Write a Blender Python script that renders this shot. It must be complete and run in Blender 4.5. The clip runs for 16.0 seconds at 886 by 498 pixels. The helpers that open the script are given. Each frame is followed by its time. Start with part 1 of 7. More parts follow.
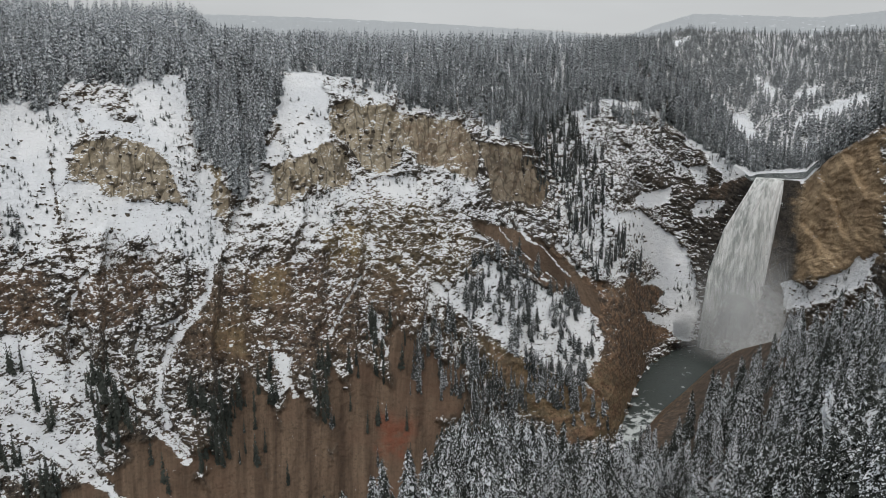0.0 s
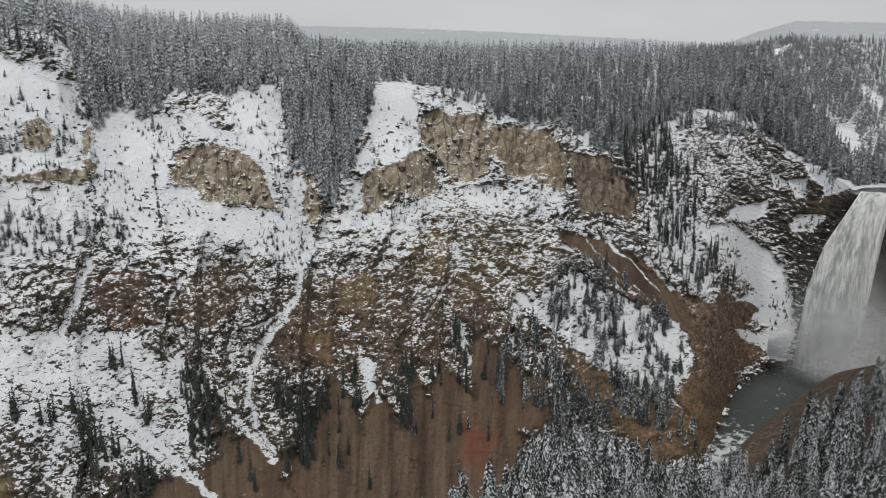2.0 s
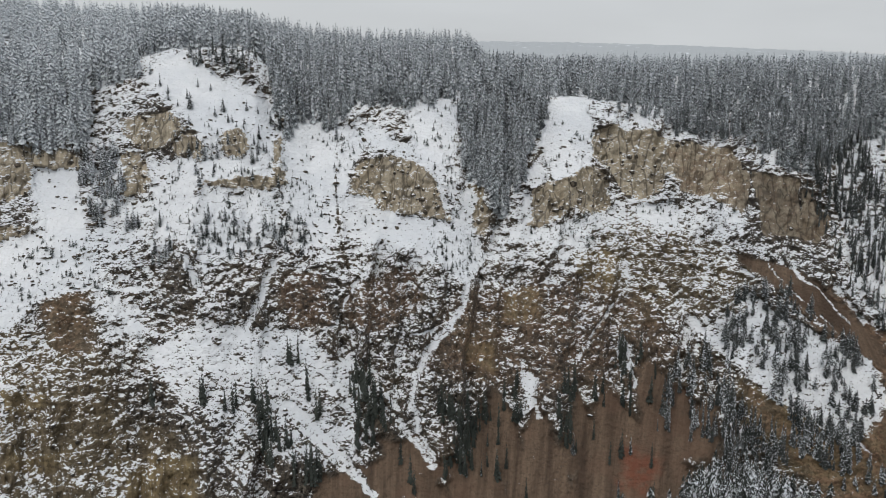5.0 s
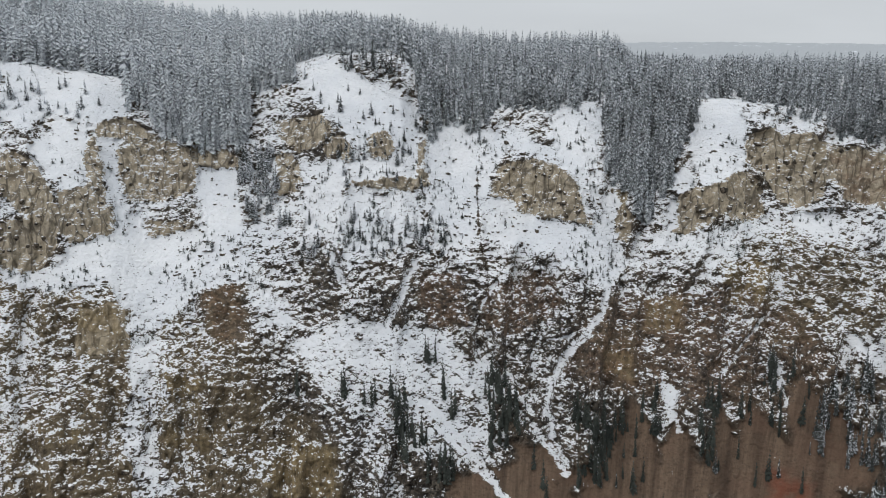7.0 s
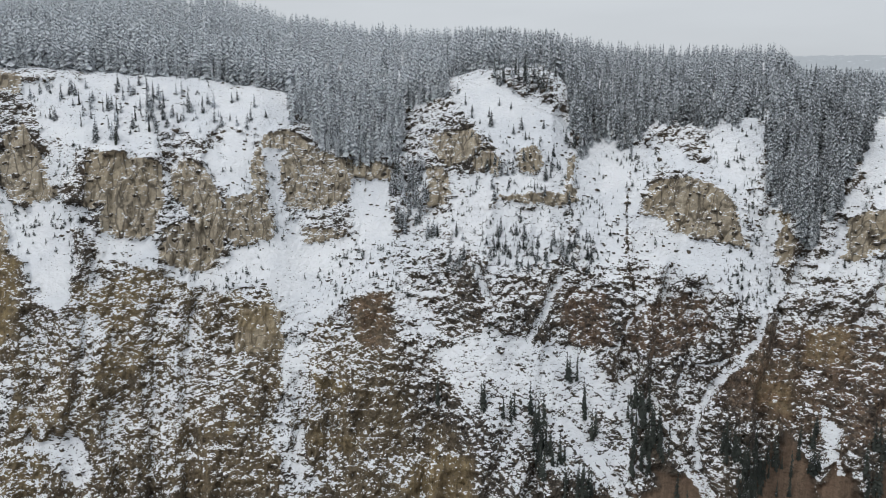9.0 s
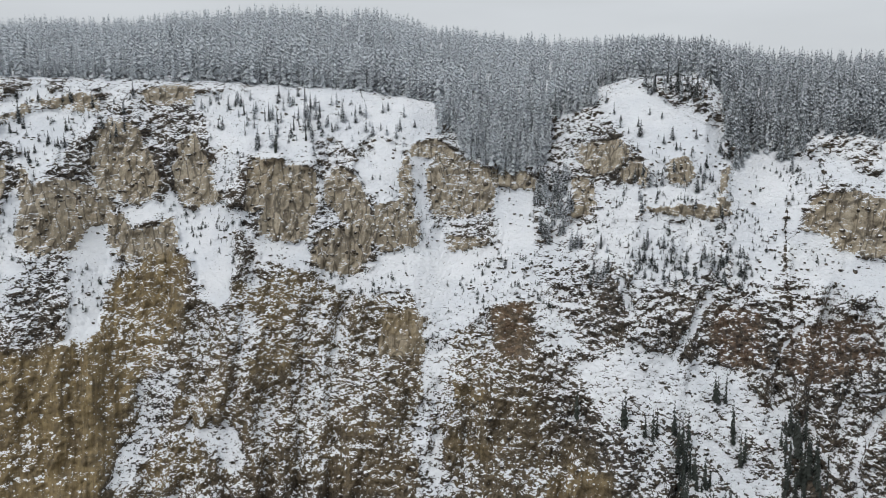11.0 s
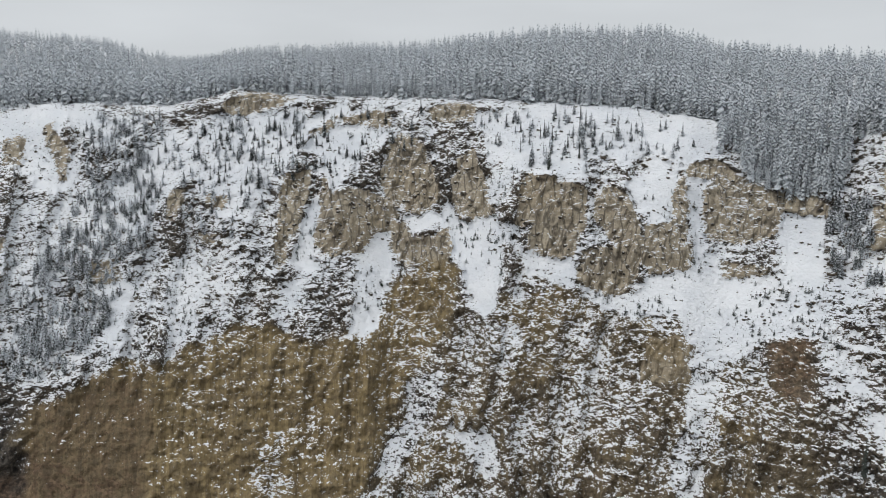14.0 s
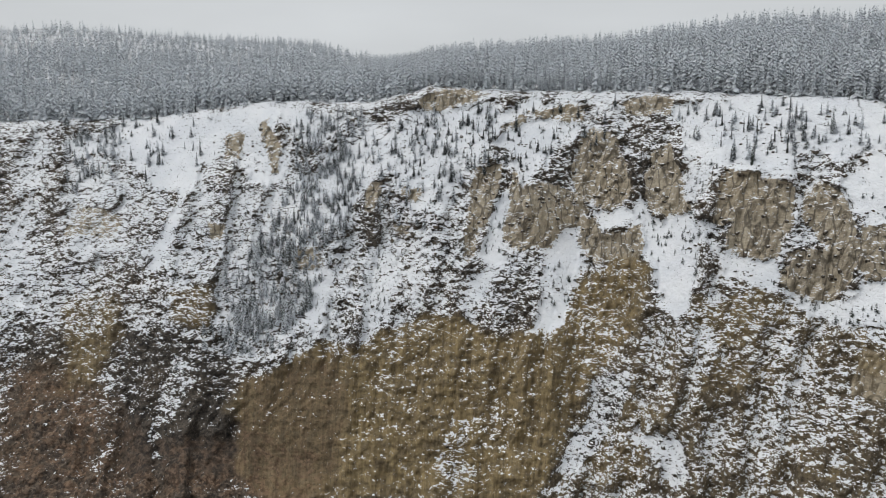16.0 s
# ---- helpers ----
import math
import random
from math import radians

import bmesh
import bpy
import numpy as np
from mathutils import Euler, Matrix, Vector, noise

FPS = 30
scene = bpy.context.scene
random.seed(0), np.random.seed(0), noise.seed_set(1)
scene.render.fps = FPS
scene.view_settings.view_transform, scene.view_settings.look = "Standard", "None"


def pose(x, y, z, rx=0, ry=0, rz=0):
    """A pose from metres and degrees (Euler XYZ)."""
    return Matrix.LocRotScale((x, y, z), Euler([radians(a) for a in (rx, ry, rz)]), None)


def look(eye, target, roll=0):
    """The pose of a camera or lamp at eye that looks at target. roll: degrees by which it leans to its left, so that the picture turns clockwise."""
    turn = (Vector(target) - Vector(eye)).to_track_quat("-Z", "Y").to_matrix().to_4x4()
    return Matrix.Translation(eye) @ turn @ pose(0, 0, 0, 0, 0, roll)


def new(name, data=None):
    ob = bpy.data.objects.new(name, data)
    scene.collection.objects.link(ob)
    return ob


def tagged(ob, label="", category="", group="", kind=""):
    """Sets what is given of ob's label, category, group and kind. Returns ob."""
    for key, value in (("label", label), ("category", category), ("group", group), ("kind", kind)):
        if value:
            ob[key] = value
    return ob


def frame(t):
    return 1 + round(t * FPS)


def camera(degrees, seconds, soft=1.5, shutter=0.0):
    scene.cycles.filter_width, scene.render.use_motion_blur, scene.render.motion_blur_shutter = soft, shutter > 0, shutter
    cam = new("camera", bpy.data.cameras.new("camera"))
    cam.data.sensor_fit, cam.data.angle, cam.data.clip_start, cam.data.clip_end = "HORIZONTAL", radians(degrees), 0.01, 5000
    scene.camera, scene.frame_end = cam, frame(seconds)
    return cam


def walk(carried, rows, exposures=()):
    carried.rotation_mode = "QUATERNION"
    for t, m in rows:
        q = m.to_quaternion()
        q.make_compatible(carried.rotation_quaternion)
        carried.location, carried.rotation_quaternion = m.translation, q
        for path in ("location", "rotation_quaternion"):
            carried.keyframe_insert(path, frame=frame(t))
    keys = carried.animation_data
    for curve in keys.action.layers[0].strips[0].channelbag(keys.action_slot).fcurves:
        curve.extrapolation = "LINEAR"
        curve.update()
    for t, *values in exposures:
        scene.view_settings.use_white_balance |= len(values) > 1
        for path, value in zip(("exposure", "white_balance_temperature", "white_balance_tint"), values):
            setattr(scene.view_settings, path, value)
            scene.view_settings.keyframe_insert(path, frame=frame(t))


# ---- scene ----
# A snowy river canyon seen from a lookout on its rim. The lookout is the origin of all bearings:
# bearing in degrees, positive to the left of +y; heights are relative to the eye.
cam = camera(58.29, 16.0, soft=0.6)
TURNS = [
    (0, -21.64, -13.30, -0.19),
    (0.5, -20.40, -13.11, -0.16),
    (1, -18.79, -12.90, -0.10),
    (1.5, -17.00, -12.79, -0.09),
    (2, -15.32, -12.65, -0.03),
    (2.5, -13.70, -12.54, -0.10),
    (3, -11.71, -12.45, -0.11),
    (5.3, -1.26, -11.64, 0.04),
    (5.5, 0.00, -11.71, 0.14),
    (6, 2.93, -11.69, 0.22),
    (6.5, 5.25, -11.54, 0.23),
    (7, 7.21, -11.44, 0.28),
    (7.5, 9.65, -11.47, 0.25),
    (8, 11.77, -11.41, 0.11),
    (8.5, 14.71, -11.00, -0.04),
    (9, 17.84, -10.38, 0.05),
    (11.5, 31.00, -9.40, 0.12),
    (12, 34.05, -8.97, 0.01),
    (12.5, 37.27, -8.71, 0.03),
    (13, 40.67, -8.67, -0.11),
    (13.5, 44.08, -8.56, -0.41),
    (14, 47.55, -8.46, -0.36),
    (14.5, 50.90, -8.32, 0.04),
    (15, 54.23, -8.41, 0.16),
    (15.5, 57.57, -8.76, 0.02),
    (16, 61.21, -8.89, 0.04),
]
EYE = 200.0


def turned(yaw, pitch, roll):
    return pose(0, 0, EYE, 0, 0, yaw) @ pose(0, 0, 0, pitch) @ pose(0, 0, 0, 0, roll) @ pose(0, 0, 0, 90)


walk(cam, [(t, turned(yaw, pitch, roll)) for t, yaw, pitch, roll in TURNS],
     [(0, -0.03, 6640, 10), (3.2, -0.03, 6620, 10), (6, 0.02, 6450, 10), (9, 0.04, 6340, 10), (12, 0.06, 6430, 10), (14, 0.06, 6460, 10), (16, 0.03, 6540, 10)])

# ---------------------------------------------------------------- world and light
world = bpy.data.worlds.new("overcast_sky")
scene.world = world
world.use_nodes = True
wn, wl = world.node_tree.nodes, world.node_tree.links
wn.clear()
sky = wn.new("ShaderNodeTexSky")
sky.sky_type, sky.sun_disc = "NISHITA", False
sky.sun_elevation, sky.sun_rotation, sky.dust_density = radians(60), radians(202), 4.0
wcoord = wn.new("ShaderNodeTexCoord")
wsep = wn.new("ShaderNodeSeparateXYZ")
wl.new(wcoord.outputs["Generated"], wsep.inputs[0])
wramp = wn.new("ShaderNodeMapRange")
wramp.inputs["From Min"].default_value, wramp.inputs["From Max"].default_value = -0.05, 1.0
wramp.inputs["To Min"].default_value, wramp.inputs["To Max"].default_value = 0.60, 0.92
wl.new(wsep.outputs["Z"], wramp.inputs["Value"])
wnoise = wn.new("ShaderNodeTexNoise")
wnoise.inputs["Scale"].default_value, wnoise.inputs["Detail"].default_value = 2.2, 5
wmap = wn.new("ShaderNodeMapping")
wmap.inputs["Scale"].default_value = (1, 1, 5)
wl.new(wcoord.outputs["Generated"], wmap.inputs[0])
wl.new(wmap.outputs[0], wnoise.inputs["Vector"])
wvar = wn.new("ShaderNodeMapRange")
wvar.inputs["From Min"].default_value, wvar.inputs["From Max"].default_value = 0.3, 0.7
wvar.inputs["To Min"].default_value, wvar.inputs["To Max"].default_value = 0.93, 1.07
wl.new(wnoise.outputs["Fac"], wvar.inputs["Value"])
wmul = wn.new("ShaderNodeMath")
wmul.operation = "MULTIPLY"
wl.new(wramp.outputs[0], wmul.inputs[0])
wl.new(wvar.outputs[0], wmul.inputs[1])
cloud = wn.new("ShaderNodeMix")
cloud.data_type = "RGBA"
cloud.blend_type = "MULTIPLY"
cloud.inputs[0].default_value = 1.0
cloud.inputs[6].default_value = (0.945, 0.985, 1.017, 1)
wl.new(wmul.outputs[0], cloud.inputs[7])
bg_sky, bg_cloud, wmix, wout = (wn.new(n) for n in ("ShaderNodeBackground", "ShaderNodeBackground", "ShaderNodeMixShader", "ShaderNodeOutputWorld"))
bg_sky.inputs["Strength"].default_value = 0.08
wl.new(sky.outputs[0], bg_sky.inputs["Color"])
wl.new(cloud.outputs[2], bg_cloud.inputs["Color"])
wmix.inputs[0].default_value = 0.94
wl.new(bg_sky.outputs[0], wmix.inputs[1])
wl.new(bg_cloud.outputs[0], wmix.inputs[2])
wl.new(wmix.outputs[0], wout.inputs[0])

sun = new("sun", bpy.data.lights.new("sun", "SUN"))
sun.data.energy, sun.data.angle, sun.data.color = 0.8, radians(18), (1.0, 0.97, 0.93)
sun.matrix_world = look((0, 0, 500), (110, 270, 0))


# ---------------------------------------------------------------- numbers on arrays
def lattice(ix, iy, iz):
    h = (ix * 73856093) ^ (iy * 19349663) ^ (iz * 83492791)
    h = (h ^ (h >> 13)) * 1274126177
    return ((h ^ (h >> 16)) & 0xFFFF).astype(np.float32) / 65535.0


def grain(x, y, z):
    """Smooth noise in 0..1 at the points x, y, z."""
    x, y, z = np.broadcast_arrays(x, y, z)
    fx, fy, fz = np.floor(x), np.floor(y), np.floor(z)
    ix, iy, iz = fx.astype(np.int64), fy.astype(np.int64), fz.astype(np.int64)
    u, v, w = (x - fx).astype(np.float32), (y - fy).astype(np.float32), (z - fz).astype(np.float32)
    u, v, w = u * u * (3 - 2 * u), v * v * (3 - 2 * v), w * w * (3 - 2 * w)
    total = 0
    for dx in (0, 1):
        for dy in (0, 1):
            for dz in (0, 1):
                total = total + lattice(ix + dx, iy + dy, iz + dz) * (u if dx else 1 - u) * (v if dy else 1 - v) * (w if dz else 1 - w)
    return total


def blocks_of(x, z, seed):
    """Random steps, one for each jointed block of rock."""
    row = np.floor(z).astype(np.int64)
    shift = lattice(row, row * 0 + seed, row * 0 + 3)
    return lattice(np.floor(x + shift).astype(np.int64), row, row * 0 + seed)


def fractal(x, y, z, octaves=4, ridged=False):
    total, amount, size = 0, 0.5, 1.0
    for k in range(octaves):
        n = grain(x * size + 17.3 * k, y * size + 5.1 * k, z * size - 9.7 * k)
        if ridged:
            n = 1 - np.abs(2 * n - 1)
        total, amount, size = total + amount * n, amount * 0.5, size * 2.03
    return total / (1 - 0.5 ** octaves)


def table(x, pairs):
    pairs = sorted(pairs)
    return np.interp(x, [p[0] for p in pairs], [p[1] for p in pairs])


def smooth(lo, hi, v):
    k = np.clip((v - lo) / (hi - lo), 0, 1)
    return k * k * (3 - 2 * k)


def inside(px, py, pts):
    """Signed distance to a closed outline, positive within."""
    far, odd = np.full(px.shape, 1e9), np.zeros(px.shape, bool)
    for (ax, ay), (bx, by) in zip(pts, pts[1:] + pts[:1]):
        ex, ey = bx - ax, by - ay
        k = np.clip(((px - ax) * ex + (py - ay) * ey) / (ex * ex + ey * ey + 1e-9), 0, 1)
        far = np.minimum(far, np.hypot(px - ax - k * ex, py - ay - k * ey))
        odd ^= ((ay > py) != (by > py)) & (px < ex * (py - ay) / (ey + 1e-9 * (ey == 0)) + ax)
    return np.where(odd, far, -far)


def beside(px, py, pts):
    far = np.full(px.shape, 1e9)
    for (ax, ay), (bx, by) in zip(pts, pts[1:]):
        ex, ey = bx - ax, by - ay
        k = np.clip(((px - ax) * ex + (py - ay) * ey) / (ex * ex + ey * ey + 1e-9), 0, 1)
        far = np.minimum(far, np.hypot(px - ax - k * ex, py - ay - k * ey))
    return far


# ---------------------------------------------------------------- materials
class Nodes:
    """A node material in the making."""

    def __init__(self, name, rough=0.9):
        self.mat = bpy.data.materials.new(name)
        self.mat.use_nodes = True
        self.n, self.l = self.mat.node_tree.nodes, self.mat.node_tree.links
        self.bsdf = self.n["Principled BSDF"]
        self.bsdf.inputs["Roughness"].default_value = rough
        self.bsdf.inputs["Specular IOR Level"].default_value = 0.25

    def put(self, socket, value):
        if isinstance(value, bpy.types.NodeSocket):
            self.l.new(value, socket)
        elif isinstance(value, (tuple, list)) and len(value) == 3 and socket.type == "RGBA":
            socket.default_value = (*value, 1)
        else:
            socket.default_value = value

    def place(self, scale=(1, 1, 1)):
        geo, m = self.n.new("ShaderNodeNewGeometry"), self.n.new("ShaderNodeMapping")
        m.inputs["Scale"].default_value = scale
        self.l.new(geo.outputs["Position"], m.inputs[0])
        return m.outputs[0]

    def noise(self, where, scale, detail=5, rough=0.6):
        t = self.n.new("ShaderNodeTexNoise")
        self.l.new(where, t.inputs["Vector"])
        t.inputs["Scale"].default_value, t.inputs["Detail"].default_value, t.inputs["Roughness"].default_value = scale, detail, rough
        return t.outputs["Fac"]

    def cells(self, where, scale):
        t = self.n.new("ShaderNodeTexVoronoi")
        t.feature = "DISTANCE_TO_EDGE"
        self.l.new(where, t.inputs["Vector"])
        t.inputs["Scale"].default_value = scale
        return t.outputs["Distance"]

    def stones(self, where, scale, warp=0.35):
        """Random value of each angular stone, the distance from its middle, and how high on the stone the point lies."""
        shove, add, t = self.n.new("ShaderNodeTexNoise"), self.n.new("ShaderNodeVectorMath"), self.n.new("ShaderNodeTexVoronoi")
        shove.inputs["Scale"].default_value, shove.inputs["Detail"].default_value = scale * 1.7, 2
        self.l.new(where, shove.inputs["Vector"])
        add.operation = "MULTIPLY_ADD"
        add.inputs[1].default_value = (warp / scale,) * 3
        self.l.new(shove.outputs["Color"], add.inputs[0])
        self.l.new(where, add.inputs[2])
        self.l.new(add.outputs[0], t.inputs["Vector"])
        t.inputs["Scale"].default_value = scale
        hue, rest, xyz = (self.n.new(n) for n in ("ShaderNodeSeparateColor", "ShaderNodeVectorMath", "ShaderNodeSeparateXYZ"))
        self.l.new(t.outputs["Color"], hue.inputs[0])
        rest.operation = "SUBTRACT"
        self.l.new(add.outputs[0], rest.inputs[0])
        self.l.new(t.outputs["Position"], rest.inputs[1])
        self.l.new(rest.outputs[0], xyz.inputs[0])
        return hue.outputs[0], t.outputs["Distance"], self.math("MULTIPLY", xyz.outputs[2], scale)

    def fall_line(self, stretch):
        g, p, c = self.n.new("ShaderNodeNewGeometry"), self.n.new("ShaderNodeSeparateXYZ"), self.n.new("ShaderNodeCombineXYZ")
        self.l.new(g.outputs["Position"], p.inputs[0])
        self.l.new(self.attr("across"), c.inputs[0])
        self.l.new(self.math("MULTIPLY", p.outputs["Z"], stretch), c.inputs[1])
        return c.outputs[0]

    def math(self, op, a, b=0.0):
        m = self.n.new("ShaderNodeMath")
        m.operation = op
        self.put(m.inputs[0], a)
        self.put(m.inputs[1], b)
        return m.outputs[0]

    def span(self, v, lo, hi, to_lo=0.0, to_hi=1.0):
        m = self.n.new("ShaderNodeMapRange")
        m.interpolation_type = "SMOOTHSTEP"
        self.put(m.inputs["Value"], v)
        for key, value in (("From Min", lo), ("From Max", hi), ("To Min", to_lo), ("To Max", to_hi)):
            m.inputs[key].default_value = value
        return m.outputs[0]

    def mix(self, k, a, b):
        m = self.n.new("ShaderNodeMix")
        m.data_type = "RGBA"
        self.put(m.inputs[0], k)
        self.put(m.inputs[6], a)
        self.put(m.inputs[7], b)
        return m.outputs[2]

    def attr(self, name):
        a = self.n.new("ShaderNodeAttribute")
        a.attribute_name = name
        return a.outputs["Fac"]

    def up(self):
        g, s = self.n.new("ShaderNodeNewGeometry"), self.n.new("ShaderNodeSeparateXYZ")
        self.l.new(g.outputs["Normal"], s.inputs[0])
        return s.outputs["Z"]

    def bump(self, height, strength, distance):
        b = self.n.new("ShaderNodeBump")
        b.inputs["Strength"].default_value, b.inputs["Distance"].default_value = strength, distance
        self.l.new(height, b.inputs["Height"])
        self.l.new(b.outputs[0], self.bsdf.inputs["Normal"])

    def done(self, colour, rough=None):
        self.put(self.bsdf.inputs["Base Color"], colour)
        if rough is not None:
            self.put(self.bsdf.inputs["Roughness"], rough)
        return self.mat


def ground_material():
    m = Nodes("canyon_ground", 0.95)
    here, flat = m.place(), m.place((1, 1, 1.25))
    big, mid, fine = m.noise(here, 0.035, 4), m.noise(flat, 0.21, 4, 0.62), m.noise(m.place((1, 1, 1.3)), 0.55, 4, 0.7)
    streak, grit = m.noise(m.fall_line(0.11), 0.27, 5, 0.66), m.noise(here, 0.75, 4, 0.72)
    gully = m.noise(m.fall_line(0.22), 0.42, 4, 0.62)
    crack = m.cells(m.place((1, 1, 0.22)), 0.19)
    stone, dome, high = m.stones(flat, 0.36, 0.55)
    chip, edge, top = m.stones(m.place((1, 1, 1.4)), 0.80, 0.6)
    pillar, _, _ = m.stones(m.place((1, 1, 0.25)), 0.42)
    rock = m.mix(m.span(m.math("ADD", m.math("MULTIPLY", mid, 0.6), m.math("MULTIPLY", chip, 0.4)), 0.3, 0.72), (0.050, 0.044, 0.039), (0.165, 0.141, 0.112))
    rock = m.mix(m.span(big, 0.44, 0.62, 0, 0.8), rock, (0.138, 0.108, 0.078))
    rock = m.mix(m.span(grit, 0.47, 0.60, 0, 0.8), rock, (0.030, 0.027, 0.024))
    tan = m.mix(m.math("ADD", m.math("MULTIPLY", m.span(streak, 0.36, 0.64), 0.55), m.math("MULTIPLY", pillar, 0.45)), (0.285, 0.242, 0.180), (0.545, 0.475, 0.362))
    tan = m.mix(m.span(big, 0.45, 0.62, 0, 0.45), tan, (0.390, 0.318, 0.215))
    tan = m.mix(m.span(m.noise(m.place((1, 1, 0.6)), 0.8, 4, 0.7), 0.48, 0.66, 0, 0.5), tan, (0.160, 0.134, 0.103))
    tan = m.mix(m.span(crack, 0.10, 0.01, 0, 0.6), tan, (0.050, 0.043, 0.037))
    ochre = m.mix(m.span(m.math("ADD", m.math("MULTIPLY", streak, 0.6), m.math("MULTIPLY", gully, 0.4)), 0.36, 0.64), (0.140, 0.104, 0.054), (0.375, 0.286, 0.150))
    ochre = m.mix(m.span(gully, 0.50, 0.64, 0, 0.55), ochre, (0.128, 0.094, 0.055))
    ochre = m.mix(m.span(grit, 0.52, 0.66, 0, 0.55), ochre, (0.082, 0.060, 0.036))
    rust = m.mix(m.span(m.math("ADD", m.math("MULTIPLY", streak, 0.65), m.math("MULTIPLY", chip, 0.35)), 0.32, 0.68), (0.112, 0.070, 0.046), (0.260, 0.168, 0.108))
    rust = m.mix(m.span(grit, 0.52, 0.70, 0, 0.7), rust, (0.045, 0.033, 0.027))
    talus = m.mix(m.span(m.noise(m.fall_line(0.16), 0.11, 6, 0.66), 0.34, 0.66), (0.078, 0.053, 0.038), (0.196, 0.138, 0.096))
    talus = m.mix(m.span(grit, 0.50, 0.66, 0, 0.5), talus, (0.060, 0.046, 0.036))
    talus = m.mix(m.span(big, 0.50, 0.64, 0, 0.5), talus, (0.150, 0.092, 0.064))
    colour = m.mix(m.span(m.attr("cliff"), 0.12, 0.42), rock, tan)
    colour = m.mix(m.math("MULTIPLY", m.attr("ochre"), m.span(mid, 0.36, 0.58, 0.55, 1.0)), colour, ochre)
    colour = m.mix(m.math("MULTIPLY", m.attr("rust"), m.span(mid, 0.40, 0.60, 0.25, 1.0)), colour, rust)
    amber = m.mix(m.span(m.noise(here, 0.075, 8, 0.70), 0.32, 0.66), (0.190, 0.132, 0.084), (0.540, 0.400, 0.255))
    amber = m.mix(m.span(grit, 0.50, 0.66, 0, 0.5), amber, (0.180, 0.124, 0.080))
    colour = m.mix(m.attr("amber"), colour, amber)
    colour = m.mix(m.attr("talus"), colour, talus)
    colour = m.mix(m.math("MULTIPLY", m.attr("red"), m.span(mid, 0.3, 0.6, 0.2, 0.8)), colour, (0.200, 0.070, 0.042))
    # Wet rock by the falls, and ground simply darkened elsewhere.
    colour = m.mix(m.math("MULTIPLY", m.attr("wet_dark"), 0.85), colour, m.mix(m.span(mid, 0.35, 0.65), (0.026, 0.024, 0.023), (0.070, 0.061, 0.053)))
    lie = m.math("ADD", m.attr("snow"), m.math("MULTIPLY", m.math("SUBTRACT", m.up(), 0.55), 0.9))
    for field, middle, amount in ((mid, 0.5, 0.7), (fine, 0.5, 2.1), (stone, 0.5, 0.35), (chip, 0.5, 0.45), (high, 0.0, 0.75), (top, 0.0, 0.80), (gully, 0.5, 0.9), (big, 0.5, 0.7)):
        lie = m.math("ADD", lie, m.math("MULTIPLY", m.math("SUBTRACT", field, middle), amount))
    vein = m.math("ABSOLUTE", m.math("SUBTRACT", m.noise(m.place((1, 1, 1.25)), 0.17, 4, 0.62), 0.5))
    lie = m.math("ADD", lie, m.span(vein, 0.05, 0.0, -0.06, 0.26))
    speck = m.math("MULTIPLY", m.span(m.noise(flat, 0.95, 3, 0.6), 0.58, 0.70), m.span(m.noise(here, 0.10, 4, 0.6), 0.42, 0.60))
    lie = m.math("SUBTRACT", lie, m.math("MULTIPLY", speck, 1.35))
    cover = m.span(lie, -0.05, 0.05)
    white = m.mix(m.span(big, 0.35, 0.65), (0.74, 0.765, 0.80), (0.85, 0.865, 0.885))
    relief = m.math("ADD", m.math("MULTIPLY", fine, 0.9), m.math("MULTIPLY", mid, 0.9))
    relief = m.math("SUBTRACT", relief, m.math("ADD", m.math("MULTIPLY", dome, 0.55), m.math("MULTIPLY", edge, 0.35)))
    m.bump(m.math("ADD", m.math("ADD", relief, m.math("MULTIPLY", stone, 0.45)), m.math("MULTIPLY", chip, 0.45)), 0.75, 1.0)
    return m.done(m.mix(cover, colour, white), m.span(cover, 0, 1, 0.95, 0.6))


def needle_material(name, snow, scale=1.3, white=(0.72, 0.75, 0.79), dark=(0.022, 0.027, 0.024), light=(0.055, 0.060, 0.052), soft=0.06):
    m = Nodes(name, 0.85)
    here = m.place()
    fine, big = m.noise(here, scale, 2, 0.6), m.noise(here, 0.09, 3)
    green = m.mix(m.span(big, 0.3, 0.7), dark, light)
    lie = m.math("ADD", m.math("ADD", fine, snow - 0.5), m.math("MULTIPLY", m.attr("tip"), 0.24))
    return m.done(m.mix(m.span(lie, 0.58 - soft, 0.60 + soft), green, white))


def bark_material():
    m = Nodes("bark", 0.9)
    return m.done(m.mix(m.noise(m.place((3, 3, 0.6)), 2.0), (0.035, 0.028, 0.024), (0.110, 0.092, 0.078)))


GROUND = ground_material()
# Far needles: real frost, with distance haze painted in as paler, flatter tones.
FROST_HAZE = needle_material("frost_haze_needles", 0.52, 1.5, (0.60, 0.63, 0.66), (0.080, 0.089, 0.093), (0.130, 0.143, 0.148), 0.11)
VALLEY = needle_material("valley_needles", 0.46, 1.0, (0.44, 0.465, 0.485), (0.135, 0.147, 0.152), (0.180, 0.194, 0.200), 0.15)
HAZED = needle_material("hazed_needles", 0.53, 1.0, (0.54, 0.57, 0.60), (0.165, 0.180, 0.187), (0.225, 0.243, 0.252), 0.15)
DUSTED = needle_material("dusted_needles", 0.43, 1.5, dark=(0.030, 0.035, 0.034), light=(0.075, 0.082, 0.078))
CLOTTED = needle_material("snow_clotted_needles", 0.46, 3.0, dark=(0.019, 0.023, 0.020), light=(0.042, 0.047, 0.041), soft=0.04)
